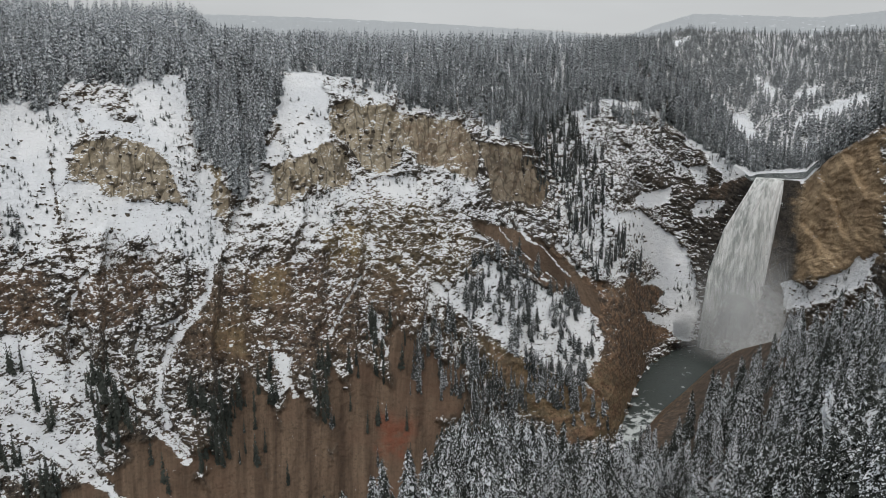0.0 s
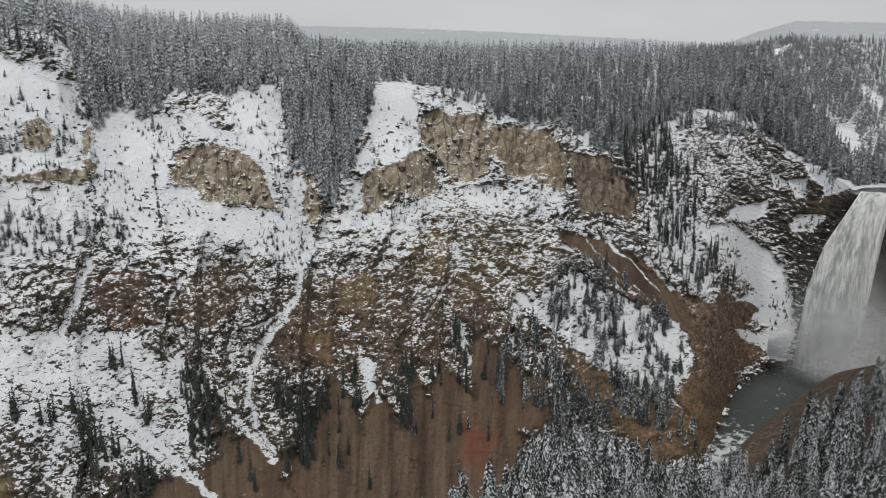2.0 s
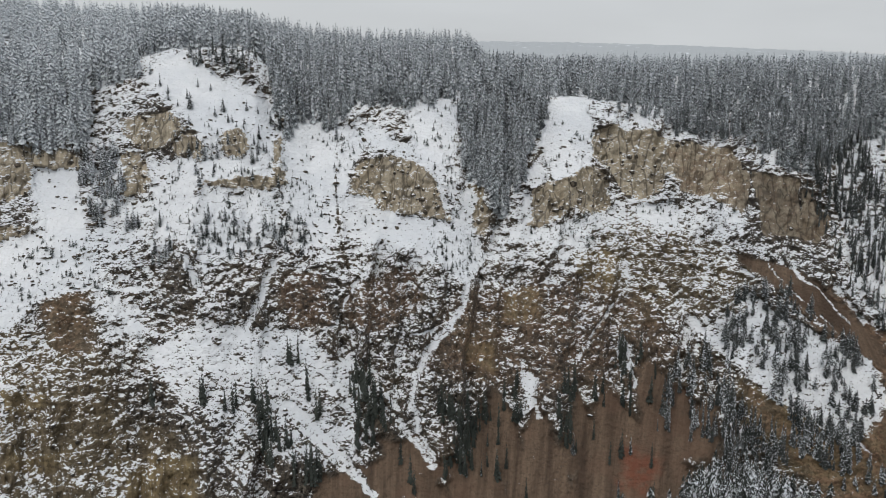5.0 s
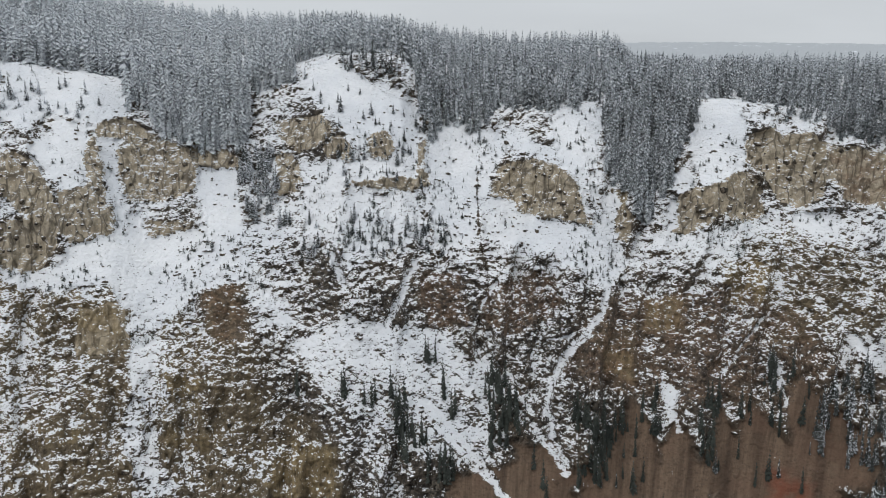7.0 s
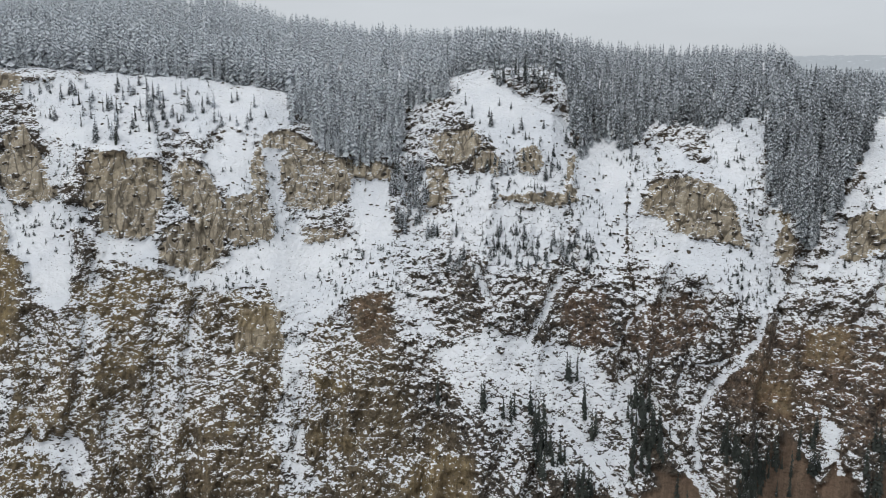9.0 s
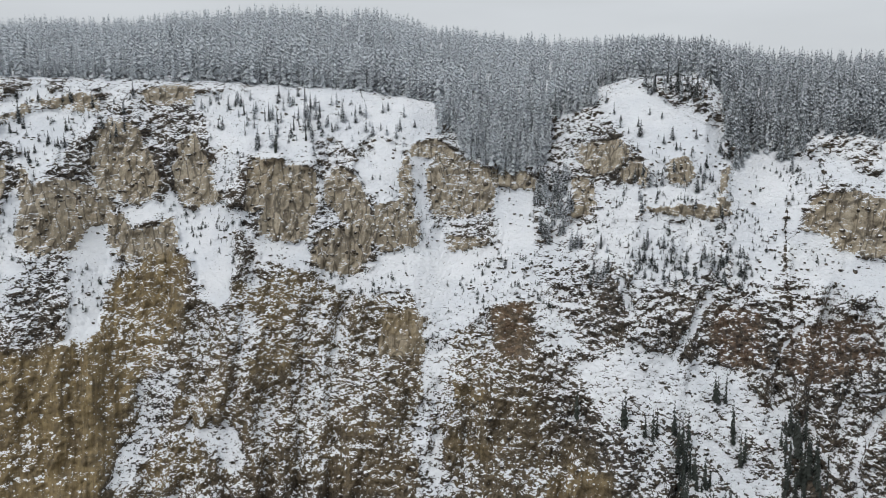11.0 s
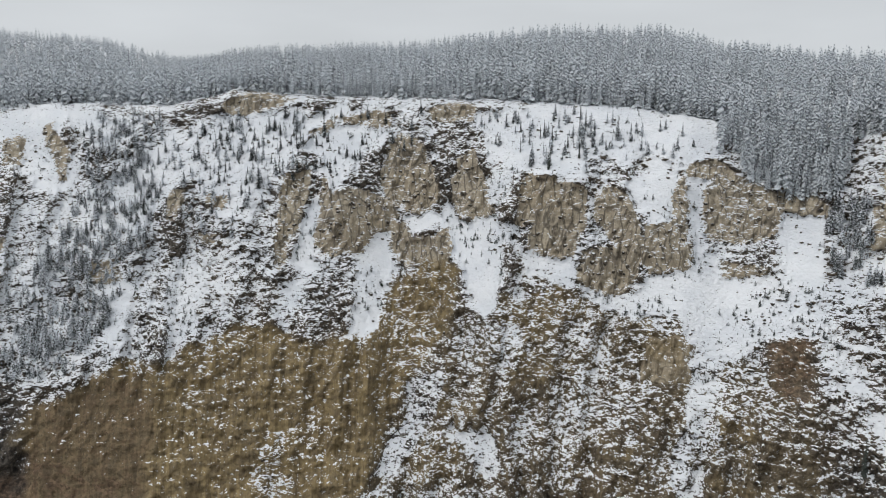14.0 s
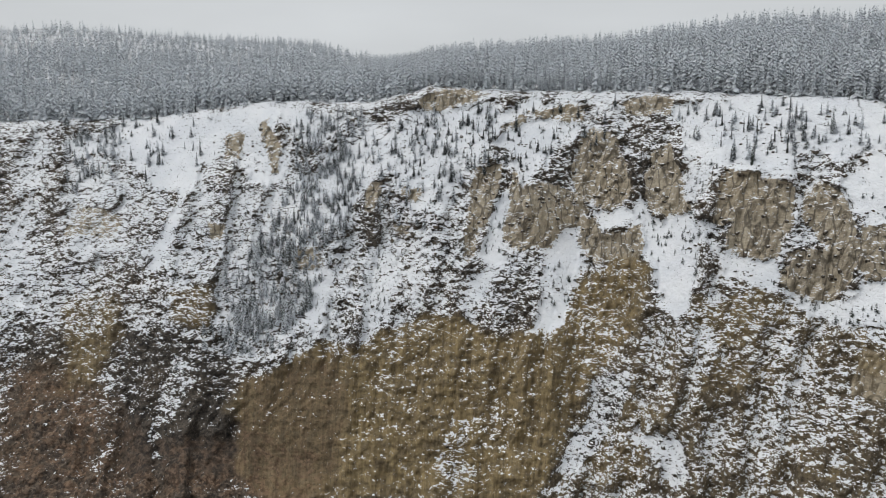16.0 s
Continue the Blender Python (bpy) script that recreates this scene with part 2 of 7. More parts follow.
SHELTERED = needle_material("sheltered_needles", 0.26, dark=(0.030, 0.036, 0.032), light=(0.062, 0.070, 0.060))
BARK = bark_material()


def water_material():
    m = Nodes("river_water", 0.12)
    here = m.place()
    foam = m.span(m.math("ADD", m.noise(here, 0.22, 6, 0.7), m.math("MULTIPLY", m.attr("foam"), 0.17)), 0.60, 0.74)
    m.bump(m.noise(here, 0.5, 4), 0.6, 0.5)
    return m.done(m.mix(foam, (0.060, 0.072, 0.068), (0.62, 0.66, 0.66)), m.span(foam, 0, 1, 0.2, 0.8))


def fall_material():
    m = Nodes("falling_water", 0.7)
    n, wide = m.noise(m.place((1.6, 1.6, 0.10)), 0.42, 4, 0.6), m.noise(m.place((1, 1, 0.05)), 0.12, 3, 0.55)
    m.bump(n, 0.35, 0.8)
    sheet_ = m.math("ADD", m.math("MULTIPLY", n, 0.6), m.math("MULTIPLY", wide, 0.4))
    return m.done(m.mix(m.span(sheet_, 0.36, 0.60), (0.33, 0.35, 0.34), (0.82, 0.83, 0.82)))


# ---------------------------------------------------------------- the canyon's plan: bearing -> numbers
RIM_RISE = [(-58, -2.0), (-50.5, -3.6), (-47.6, -6.0), (-46.3, -7.6), (-42.9, -7.6), (-42.5, -7.2), (-40.3, -6.0), (-38, -4.6), (-36, -3.2), (-33.3, -2.5), (-30.2, -3.1),
            (-28.2, -2.2), (-23.4, -1.5), (-20.6, -2.4), (-17.5, -1.4), (-11.2, -0.8), (-4, -0.9), (-0.3, -1.2), (6.5, -1.2), (8.5, 0.4), (10.1, 2.3), (15.2, 2.4),
            (17.2, 1.7), (20.5, 0.2), (25, 0.2), (29, 0.8), (34.2, 1.6), (45, 2.2), (57.7, 2.4), (61.8, 2.7), (66, 1.6), (73.2, 1.6), (81.4, 0.4), (97, 0.0)]
RIM_FAR = [(-58, 400), (-50, 440), (-46, 470), (-45, 486), (-42.4, 491), (-41, 530), (-38, 560), (-34, 535), (-30, 480), (-20, 440), (0, 420), (30, 440), (60, 480), (80, 540), (97, 620)]
FOOT_RISE = [(-58, -19.5), (-46, -19.0), (-43, -18.8), (-40, -19.2), (-38, -20.0), (-36.6, -21.5), (-36, -23.5), (-35, -26.5), (-34, -28.2), (-30, -31.5), (-20, -33), (97, -33)]
FOOT_FAR = [(-58, 370), (-46, 440), (-43, 476), (-40, 468), (-38, 453), (-36.6, 424), (-36, 391), (-35, 345), (-34, 326), (-30, 300), (-20, 280), (0, 262), (30, 265), (60, 285), (97, 330)]
TOP_RISE = [(-58, 2.0), (-49, 1.9), (-46, 1.7), (-41, 1.9), (-38, 2.1), (-36, 1.5), (-30, 1.3), (-10.6, 1.3), (-5.9, 1.6), (-4.8, 3.0), (-0.9, 3.0), (6, 3.3), (10, 3.9), (14, 4.3),
            (21, 4.5), (28, 5.2), (32.5, 6.4), (38.6, 6.6), (43.7, 6.3), (50, 5.5), (60.6, 5.0), (63.3, 4.4), (65.8, 4.3), (70, 5.4), (79.7, 5.8), (86.4, 6.0), (97, 5.2)]
TOP_FAR = [(-58, 1900), (-36, 1800), (-30, 1100), (-6, 1000), (20, 950), (45, 980), (62, 1050), (67, 1500), (97, 1500)]
CREST_RISE = [(-58, -16.5), (-52, -16.8), (-46, -18.0), (-43, -19.3), (-41, -21.3), (-39.5, -23.3), (-38, -25.7), (-36, -28.5), (-33, -30), (-28, -29), (-24, -28.8), (-20, -31.5), (-12, -35), (-5, -44), (97, -46)]
CREST_FAR = [(-58, 260), (-52, 280), (-46, 340), (-43, 390), (-40, 350), (-38, 290), (-35, 215), (-30, 190), (-20, 170), (-12, 150), (-5, 120), (97, 110)]

COLUMNS, ROWS = 1680, 300
bearing = np.linspace(97.0, -58.0, COLUMNS)


def eased(pairs, width=0.6):
    v = table(bearing, pairs)
    k = max(1, int(width / 0.092))
    return np.convolve(np.pad(v, k, mode="edge"), np.ones(2 * k + 1) / (2 * k + 1), mode="valid")


rim_rise, rim_far = table(bearing, RIM_RISE), eased(RIM_FAR, 2)
foot_rise, foot_far = eased(FOOT_RISE, 0.7), eased(FOOT_FAR, 0.7)
top_rise, top_far = eased(TOP_RISE), eased(TOP_FAR, 1.5)
crest_rise, crest_far = eased(CREST_RISE), eased(CREST_FAR, 1.0)
rim_rise = rim_rise + 0.25 * (1 - smooth(-42.0, -42.7, bearing) * smooth(-46.8, -46.2, bearing)) * (fractal(bearing * 0.9, 0.3, 0.7, 4) - 0.5)

B = np.repeat(bearing[:, None], ROWS, 1)
Q = np.linspace(0, 1, ROWS)[None, :]
E = foot_rise[:, None] + (rim_rise - foot_rise)[:, None] * Q
WOB_X = 1.3 * (fractal(B * 1.1, E * 1.1, 3.3, 5) - 0.5) + 0.5 * (fractal(B * 4.1, E * 4.1, 6.3, 3) - 0.5)
WOB_Y = 1.3 * (fractal(B * 1.1, E * 1.1, 8.8, 5) - 0.5) + 0.5 * (fractal(B * 4.1, E * 4.1, 1.8, 3) - 0.5)
MASK = {k: np.zeros(B.shape) for k in ("snow", "cliff", "ochre", "rust", "talus", "crack", "bare", "red", "amber", "wet_dark", "fan")}


def window(pts, margin):
    xs, ys = [p[0] for p in pts], [p[1] for p in pts]
    i = np.nonzero((bearing >= min(xs) - margin) & (bearing <= max(xs) + margin))[0]
    return slice(i[0], i[-1] + 1), min(ys) - margin, max(ys) + margin


def patch(kind, amount, soft, pts):
    cols, lo, hi = window(pts, 2.0)
    w = 0.45 if kind == "cliff" or soft <= 0.2 else 1.0
    d = inside(B[cols] + w * WOB_X[cols], E[cols] + w * WOB_Y[cols], pts)
    MASK[kind][cols] = np.maximum(MASK[kind][cols], amount * smooth(-soft, soft, d))


def lay(kind, amount, soft, pts, rule=1.0):
    """A patch that takes the place of what lay there before."""
    cols, lo, hi = window(pts, 1.5)
    k = smooth(-soft, soft, inside(B[cols] + 0.5 * WOB_X[cols], E[cols] + 0.5 * WOB_Y[cols], pts))
    for other in ("cliff", "bare", "ochre", "talus", "rust") if kind == "snow" else ("snow",):
        if other != kind:
            MASK[other][cols] *= 1 - rule * k
    MASK[kind][cols] = np.maximum(MASK[kind][cols], amount * k)


def line(kind, width, pts):
    cols, lo, hi = window(pts, 1.5)
    d = beside(B[cols] + 0.35 * WOB_X[cols], E[cols] + 0.35 * WOB_Y[cols], pts)
    kind = "snow" if kind == "chute" else kind
    MASK[kind][cols] = np.maximum(MASK[kind][cols], 0.85 * smooth(1.5 * width, 0.4 * width, d + 0.25 * WOB_X[cols]))


patch("snow", 1, 0.38, [(39.6, 1.8), (35.1, 1.9), (33.8, 1.4), (30.7, 0.9), (29.3, 0.7), (28.6, -0.3), (28.5, -1.6), (30.5, -1.7), (32.6, -1.5), (34.7, -1.0), (36.4, -1.1), (38.8, -2.7), (40.6, -1.9)])
patch("snow", 1, 0.38, [(30.6, -2.7), (29.2, -3.3), (29.4, -5.0), (29.2, -7.3), (29.2, -9.5), (29.7, -9.4), (29.8, -7.3), (30.2, -5.0)])
patch("snow", 1, 0.38, [(24.5, -5.3), (21.6, -5.6), (21.9, -7.6), (21.4, -10.4), (21.0, -12.4), (22.7, -12.7), (23.8, -10.7), (24.3, -8.3)])
patch("snow", 1, 0.38, [(28.8, -9.7), (24.5, -9.5), (24.2, -11.5), (24.7, -13.4), (26.8, -15.1), (29.1, -15.1), (29.8, -13.5), (31.2, -12.2), (31.1, -10.7), (29.6, -10.0)])
patch("snow", 1, 0.38, [(32.9, -10.0), (30.3, -9.8), (31.1, -11.1), (32.6, -11.0)])
patch("snow", 1, 0.38, [(41.1, -7.4), (39.3, -8.1), (39.4, -9.0), (38.1, -9.1), (37.9, -10.6), (39.5, -10.0), (41.4, -9.9)])
patch("snow", 1, 0.38, [(17.1, 1.6), (15.9, 2.2), (14.7, 2.0), (13.3, 0.7), (11.1, 0.5), (9.7, -0.1), (9.1, -1.7), (7.9, -4.1), (8.2, -6.9), (9.5, -7.5), (14.4, -7.1), (17.2, -7.7), (17.6, -5.2), (15.6, -4.7), (13.7, -4.5), (14.3, -2.5), (15.5, -1.3), (16.7, -0.1)])
patch("snow", 1, 0.38, [(7.9, -3.7), (6.9, -2.1), (5.7, -1.9), (4.7, -2.9), (3.5, -2.9), (3.6, -5.6), (4.2, -8.5), (4.9, -10.5), (6.2, -9.7), (7.4, -6.5)])
patch("snow", 1, 0.38, [(3.6, -7.6), (1.4, -8.0), (-0.7, -9.3), (-3.0, -9.3), (-4.9, -9.4), (-5.4, -10.9), (-6.6, -12.0), (-5.2, -13.3), (-4.8, -14.3), (-3.6, -13.4), (-2.0, -11.9), (0.5, -11.2), (2.9, -10.4)])
patch("snow", 1, 0.38, [(-0.5, -1.5), (-3.9, -0.9), (-3.8, -2.2), (-3.5, -4.3), (-3.3, -6.7), (-3.6, -9.4), (-2.8, -8.7), (-2.1, -6.7), (-0.9, -5.2), (0.7, -4.4), (2.7, -4.0), (3.1, -2.3), (1.1, -3.0), (-0.5, -4.4), (-1.2, -3.2)])
patch("snow", 1, 0.38, [(-10.1, -2.2), (-11.2, -0.9), (-12.9, -1.2), (-13.7, -2.5), (-13.4, -4.8), (-12.5, -6.3), (-11.5, -6.8), (-10.3, -5.3), (-10.0, -3.4)])
patch("snow", 1, 0.38, [(-8.9, -5.5), (-10.0, -5.3), (-10.2, -6.4), (-9.6, -7.0), (-8.9, -6.9)])
patch("snow", 1, 0.38, [(-8.5, -7.3), (-9.3, -7.6), (-9.4, -9.1), (-8.7, -9.7)])
patch("snow", 0.7, 0.38, [(38.7, -2.0), (37.1, -1.7), (37.2, -3.3), (38.9, -3.4), (39.8, -2.8)])
patch("snow", 0.7, 0.38, [(34.5, -3.0), (33.3, -3.2), (32.1, -3.2), (32.0, -5.3), (33.0, -6.8), (33.1, -4.9), (34.2, -4.3)])
patch("snow", 0.7, 0.38, [(17.6, -7.2), (14.4, -7.1), (8.7, -7.5), (5.0, -7.7), (4.9, -10.5), (7.0, -10.5), (8.2, -8.5), (11.1, -8.1), (13.6, -8.9), (16.9, -8.5)])
patch("snow", 0.7, 0.38, [(-13.6, -1.6), (-15.3, -1.9), (-16.4, -2.8), (-16.0, -3.1), (-14.3, -2.4)])
patch("snow", 0.7, 0.38, [(2.6, -20.0), (0.4, -21.9), (-0.0, -23.4), (1.7, -22.3)])
patch("snow", 0.5, 0.38, [(37.9, -10.7), (34.8, -10.8), (31.2, -11.9), (33.5, -12.4), (36.9, -11.8)])
patch("snow", 0.5, 0.38, [(30.3, -15.4), (28.0, -15.6), (27.8, -18.7), (29.1, -20.9), (28.5, -23.3), (29.0, -24.7), (30.1, -23.1), (29.8, -20.1), (29.7, -17.8)])
patch("snow", 0.5, 0.38, [(42.3, -18.6), (40.7, -19.3), (40.8, -22.8), (42.7, -22.4)])
patch("snow", 0.5, 0.38, [(30.2, -25.3), (27.4, -24.9), (26.7, -27.9), (30.8, -27.4)])
patch("snow", 0.5, 0.38, [(21.2, -12.4), (17.8, -13.3), (15.3, -14.6), (17.0, -16.6), (19.5, -16.1), (21.1, -14.8)])
patch("snow", 0.33, 0.38, [(14.6, -23.0), (11.5, -23.0), (11.1, -26.5), (11.5, -28.7), (13.8, -28.7), (14.6, -25.7)])
patch("snow", 0.33, 0.38, [(40.0, -18.7), (35.5, -19.4), (30.7, -20.4), (30.8, -23.0), (35.8, -22.6), (39.6, -21.6)])
patch("snow", 0.33, 0.38, [(23.0, -21.4), (21.5, -23.9), (19.0, -25.5), (21.6, -27.6), (25.0, -26.2), (24.0, -23.7)])
patch("snow", 0.3, 0.6, [(20.9, -8.0), (17.7, -7.7), (4.9, -9.7), (4.5, -11.7), (15.3, -11.7), (19.4, -12.9), (21.4, -11.2)])
patch("snow", 0.3, 0.6, [(-6.1, -10.1), (-17.7, -8.5), (-18.0, -11.4), (-12.5, -12.7), (-6.6, -12.4)])
patch("cliff", 1, 0.14, [(24.5, -3.8), (23.3, -3.8), (21.6, -4.8), (21.6, -5.5), (24.5, -5.3)])
patch("cliff", 1, 0.14, [(30.4, -2.1), (28.7, -1.8), (29.0, -3.3), (30.2, -2.7)])
patch("cliff", 1, 0.14, [(15.1, -3.3), (13.7, -3.5), (14.0, -5.1), (15.2, -4.7)])
patch("cliff", 1, 0.14, [(12.3, -3.1), (11.1, -2.8), (10.6, -4.5), (11.3, -5.0), (12.3, -4.5)])
patch("cliff", 1, 0.14, [(19.0, -4.6), (17.8, -4.4), (17.4, -6.4), (18.9, -7.4)])
patch("cliff", 1, 0.14, [(14.4, -6.7), (11.5, -6.3), (8.3, -6.1), (8.2, -6.9), (11.1, -7.1)])
patch("cliff", 1, 0.14, [(9.1, -3.7), (8.4, -3.5), (8.5, -6.1), (9.1, -5.7)])
patch("cliff", 1, 0.14, [(2.8, -5.8), (0.7, -5.2), (-0.9, -5.6), (-2.3, -6.7), (-3.2, -8.9), (-1.8, -9.3), (0.5, -9.0), (1.4, -8.0), (3.6, -7.4), (3.2, -6.0)])
patch("cliff", 1, 0.14, [(-5.2, -7.2), (-5.9, -7.2), (-5.8, -8.5), (-6.3, -10.1), (-5.4, -10.7), (-5.1, -9.4)])
patch("cliff", 1, 0.14, [(-9.3, -7.6), (-10.6, -6.8), (-12.4, -6.9), (-13.3, -5.9), (-14.5, -6.2), (-14.9, -8.4), (-13.9, -9.0), (-12.8, -8.5), (-11.5, -8.6), (-10.2, -10.0), (-9.2, -9.9)])
patch("cliff", 1, 0.14, [(-13.3, -3.4), (-15.0, -2.8), (-17.0, -3.3), (-17.7, -7.8), (-16.1, -7.6), (-14.6, -5.5), (-13.6, -4.8)])
patch("cliff", 0.7, 0.14, [(28.7, -2.0), (24.7, -4.1), (24.4, -6.7), (26.7, -7.0), (28.7, -7.3), (29.1, -5.4)])
patch("cliff", 0.7, 0.14, [(28.2, -8.5), (24.9, -9.1), (25.7, -10.2), (27.7, -10.1)])
patch("cliff", 0.7, 0.14, [(18.9, -2.2), (15.5, -1.7), (15.1, -3.1), (17.2, -4.4), (18.8, -3.2)])
patch("ochre", 0.75, 0.4, [(39.6, -11.3), (37.2, -11.4), (36.9, -12.9), (38.5, -14.0), (41.3, -15.2), (41.9, -15.2), (41.4, -12.7)])
patch("ochre", 0.75, 0.4, [(37.0, -16.2), (40.2, -17.6), (42.2, -17.3), (42.0, -15.5), (40.0, -15.4)])
patch("ochre", 0.75, 0.4, [(32.8, -12.9), (30.2, -14.3), (30.0, -16.6), (31.5, -16.1), (33.3, -15.1)])
patch("ochre", 0.75, 0.4, [(27.8, -18.7), (24.6, -19.8), (25.1, -20.9), (27.5, -20.7)])
patch("ochre", 0.75, 0.4, [(28.0, -22.9), (23.5, -23.3), (24.9, -24.4), (28.1, -23.9)])
patch("ochre", 0.75, 0.4, [(18.9, -24.4), (15.5, -25.3), (15.5, -28.7), (19.9, -28.5), (21.6, -26.9)])
patch("ochre", 0.75, 0.4, [(-4.6, -18.0), (-7.0, -18.5), (-7.1, -20.4), (-4.7, -19.5)])
patch("ochre", 0.75, 0.4, [(-7.2, -14.7), (-10.1, -14.4), (-10.3, -16.7), (-7.7, -16.9)])
patch("ochre", 0.75, 0.4, [(-12.4, -11.9), (-15.8, -11.2), (-16.0, -14.1), (-13.4, -14.8)])
patch("ochre", 0.75, 0.4, [(-4.8, -7.2), (-5.8, -7.2), (-5.8, -8.0), (-5.0, -8.0)])
patch("rust", 0.6, 0.4, [(24.3, -13.7), (21.9, -13.6), (21.8, -17.2), (23.7, -17.5), (24.8, -15.4)])
patch("rust", 0.6, 0.4, [(9.0, -13.0), (5.7, -13.3), (5.2, -17.0), (8.1, -17.4), (9.0, -15.4)])
patch("rust", 0.6, 0.4, [(4.0, -14.1), (-0.4, -12.7), (-1.7, -15.1), (0.2, -16.7), (2.7, -17.7), (4.4, -16.9)])
patch("rust", 0.6, 0.4, [(-9.2, -16.8), (-15.5, -16.0), (-14.5, -19.8), (-10.3, -21.9)])
patch("rust", 0.6, 0.4, [(-4.5, -15.7), (-6.9, -17.0), (-7.2, -20.8), (-4.4, -20.3)])
patch("talus", 1, 0.35, [(-7.0, -21.3), (-8.2, -22.9), (-10.0, -27.7), (-4.1, -28.6), (-5.5, -24.7)])
patch("talus", 1, 0.35, [(-10.0, -22.2), (-11.2, -24.0), (-12.7, -27.3), (-8.5, -28.0)])
patch("talus", 1, 0.35, [(-13.2, -21.3), (-15.0, -24.4), (-16.3, -26.6), (-11.6, -27.5)])
patch("talus", 1, 0.35, [(-15.2, -21.0), (-18.3, -23.4), (-20.6, -25.6), (-13.8, -27.1)])
patch("talus", 1, 0.35, [(-17.8, -18.9), (-21.3, -20.7), (-23.6, -24.8), (-17.3, -26.4)])
patch("talus", 1, 0.35, [(-0.9, -24.8), (-3.2, -28.7), (6.7, -29.4), (4.1, -27.4)])
patch("talus", 1, 0.35, [(6.7, -27.5), (-1.9, -26.6), (-11.8, -25.7), (-23.2, -21.6), (-23.6, -24.8), (6.7, -29.4)])
patch("bare", 0.22, 0.6, [(-3.4, -16.9), (-16.2, -15.6), (-18.8, -18.8), (-13.3, -22.2), (-7.2, -21.5), (-4.8, -21.0)])
patch("bare", 0.22, 0.6, [(4.4, -14.5), (-3.3, -15.0), (-4.2, -17.2), (0.6, -19.1), (4.3, -18.5)])
patch("bare", 0.22, 0.6, [(9.4, -12.6), (5.3, -12.9), (4.8, -17.3), (9.0, -16.2)])
patch("bare", 0.22, 0.6, [(33.7, -15.1), (30.3, -15.4), (30.5, -23.0), (35.8, -23.0), (34.8, -20.2)])
patch("bare", 0.22, 0.6, [(26.8, -15.7), (21.6, -16.0), (21.3, -19.2), (27.3, -23.4)])
patch("snow", 1, 0.38, [(86.5, -1.1), (82.6, 0.2), (78.8, 0.6), (75.6, 1.1), (74.5, 1.4), (72.6, 1.5), (70.4, 0.9), (68.1, 0.6), (69.7, -1.0), (71.6, -0.6), (72.6, 0.6), (73.3, -1.0), (72.0, -2.9), (72.5, -4.1), (74.7, -4.0), (75.0, -2.5), (76.5, -2.1), (77.9, -2.8), (78.7, -4.3), (80.5, -4.6), (82.4, -2.7), (84.6, -1.6), (86.6, -1.9)])
patch("snow", 1, 0.38, [(63.1, 1.0), (59.3, 1.0), (54.9, 1.8), (51.7, 1.7), (49.0, 1.9), (52.9, 1.4), (56.5, 0.4), (59.3, -2.2), (61.0, -2.6), (63.0, -1.4)])
patch("snow", 1, 0.38, [(55.7, -0.0), (52.9, 0.4), (51.7, -0.6), (53.7, -1.8), (54.5, -3.4), (55.5, -4.2), (56.1, -3.0), (56.5, -1.0)])
patch("snow", 1, 0.38, [(57.3, -5.1), (55.7, -4.2), (56.1, -7.1), (56.9, -9.1), (58.1, -10.3), (57.7, -7.9)])
patch("snow", 1, 0.38, [(70.3, -8.5), (69.2, -10.9), (70.1, -13.7), (70.9, -15.2), (71.3, -13.2), (71.5, -10.4)])
patch("snow", 1, 0.38, [(54.0, -8.7), (51.2, -7.9), (51.3, -11.1), (52.7, -13.6), (53.5, -15.2), (54.8, -14.8), (54.0, -12.0)])
patch("snow", 1, 0.38, [(50.0, -5.8), (48.0, -5.4), (48.0, -6.2), (50.0, -7.0)])
patch("snow", 1, 0.38, [(50.4, -7.8), (48.8, -7.8), (49.1, -8.6), (50.3, -8.9)])
patch("snow", 1, 0.38, [(48.0, -6.2), (44.1, -6.3), (42.9, -6.5), (41.7, -6.8), (42.8, -7.7), (43.1, -10.0), (44.2, -12.9), (45.4, -12.1), (46.3, -9.8), (47.5, -7.8)])
patch("snow", 1, 0.38, [(45.5, 1.3), (41.7, 1.9), (38.4, 2.0), (34.2, 1.2), (30.0, 1.0), (29.5, -1.3), (30.7, -1.8), (33.4, -0.6), (36.6, -0.0), (37.6, -1.3), (38.2, -2.5), (40.0, -2.5), (42.7, -1.8), (44.2, -2.6), (44.6, -0.2)])
patch("snow", 1, 0.38, [(43.8, -2.6), (41.9, -2.5), (42.6, -4.1), (44.1, -5.7), (44.3, -3.7)])
patch("snow", 1, 0.38, [(30.5, -3.1), (29.3, -3.4), (29.1, -6.3), (29.6, -8.1), (30.4, -6.3), (30.2, -4.5)])
patch("snow", 1, 0.38, [(32.8, -10.2), (30.2, -9.2), (29.6, -8.1), (28.1, -7.6), (27.6, -14.7), (29.5, -14.9), (30.3, -12.9), (32.1, -11.6), (34.2, -10.3), (36.3, -11.6), (37.4, -11.3), (35.3, -10.7)])
patch("snow", 1, 0.38, [(46.6, -21.4), (44.3, -21.0), (43.5, -22.1), (43.8, -24.0), (45.5, -23.0)])
patch("snow", 0.7, 0.38, [(71.7, -4.1), (66.5, -0.2), (64.1, 1.0), (60.9, 1.0), (57.7, 1.2), (55.7, 1.0), (56.9, -0.2), (58.1, -1.8), (60.2, -4.2), (61.0, -6.3), (63.4, -6.2), (65.0, -3.0), (66.6, -4.2), (69.1, -6.9), (71.5, -8.5), (72.6, -6.8)])
patch("snow", 0.7, 0.38, [(66.7, -8.6), (64.3, -9.9), (65.2, -13.5), (66.5, -15.0), (67.3, -14.2), (67.4, -11.0)])
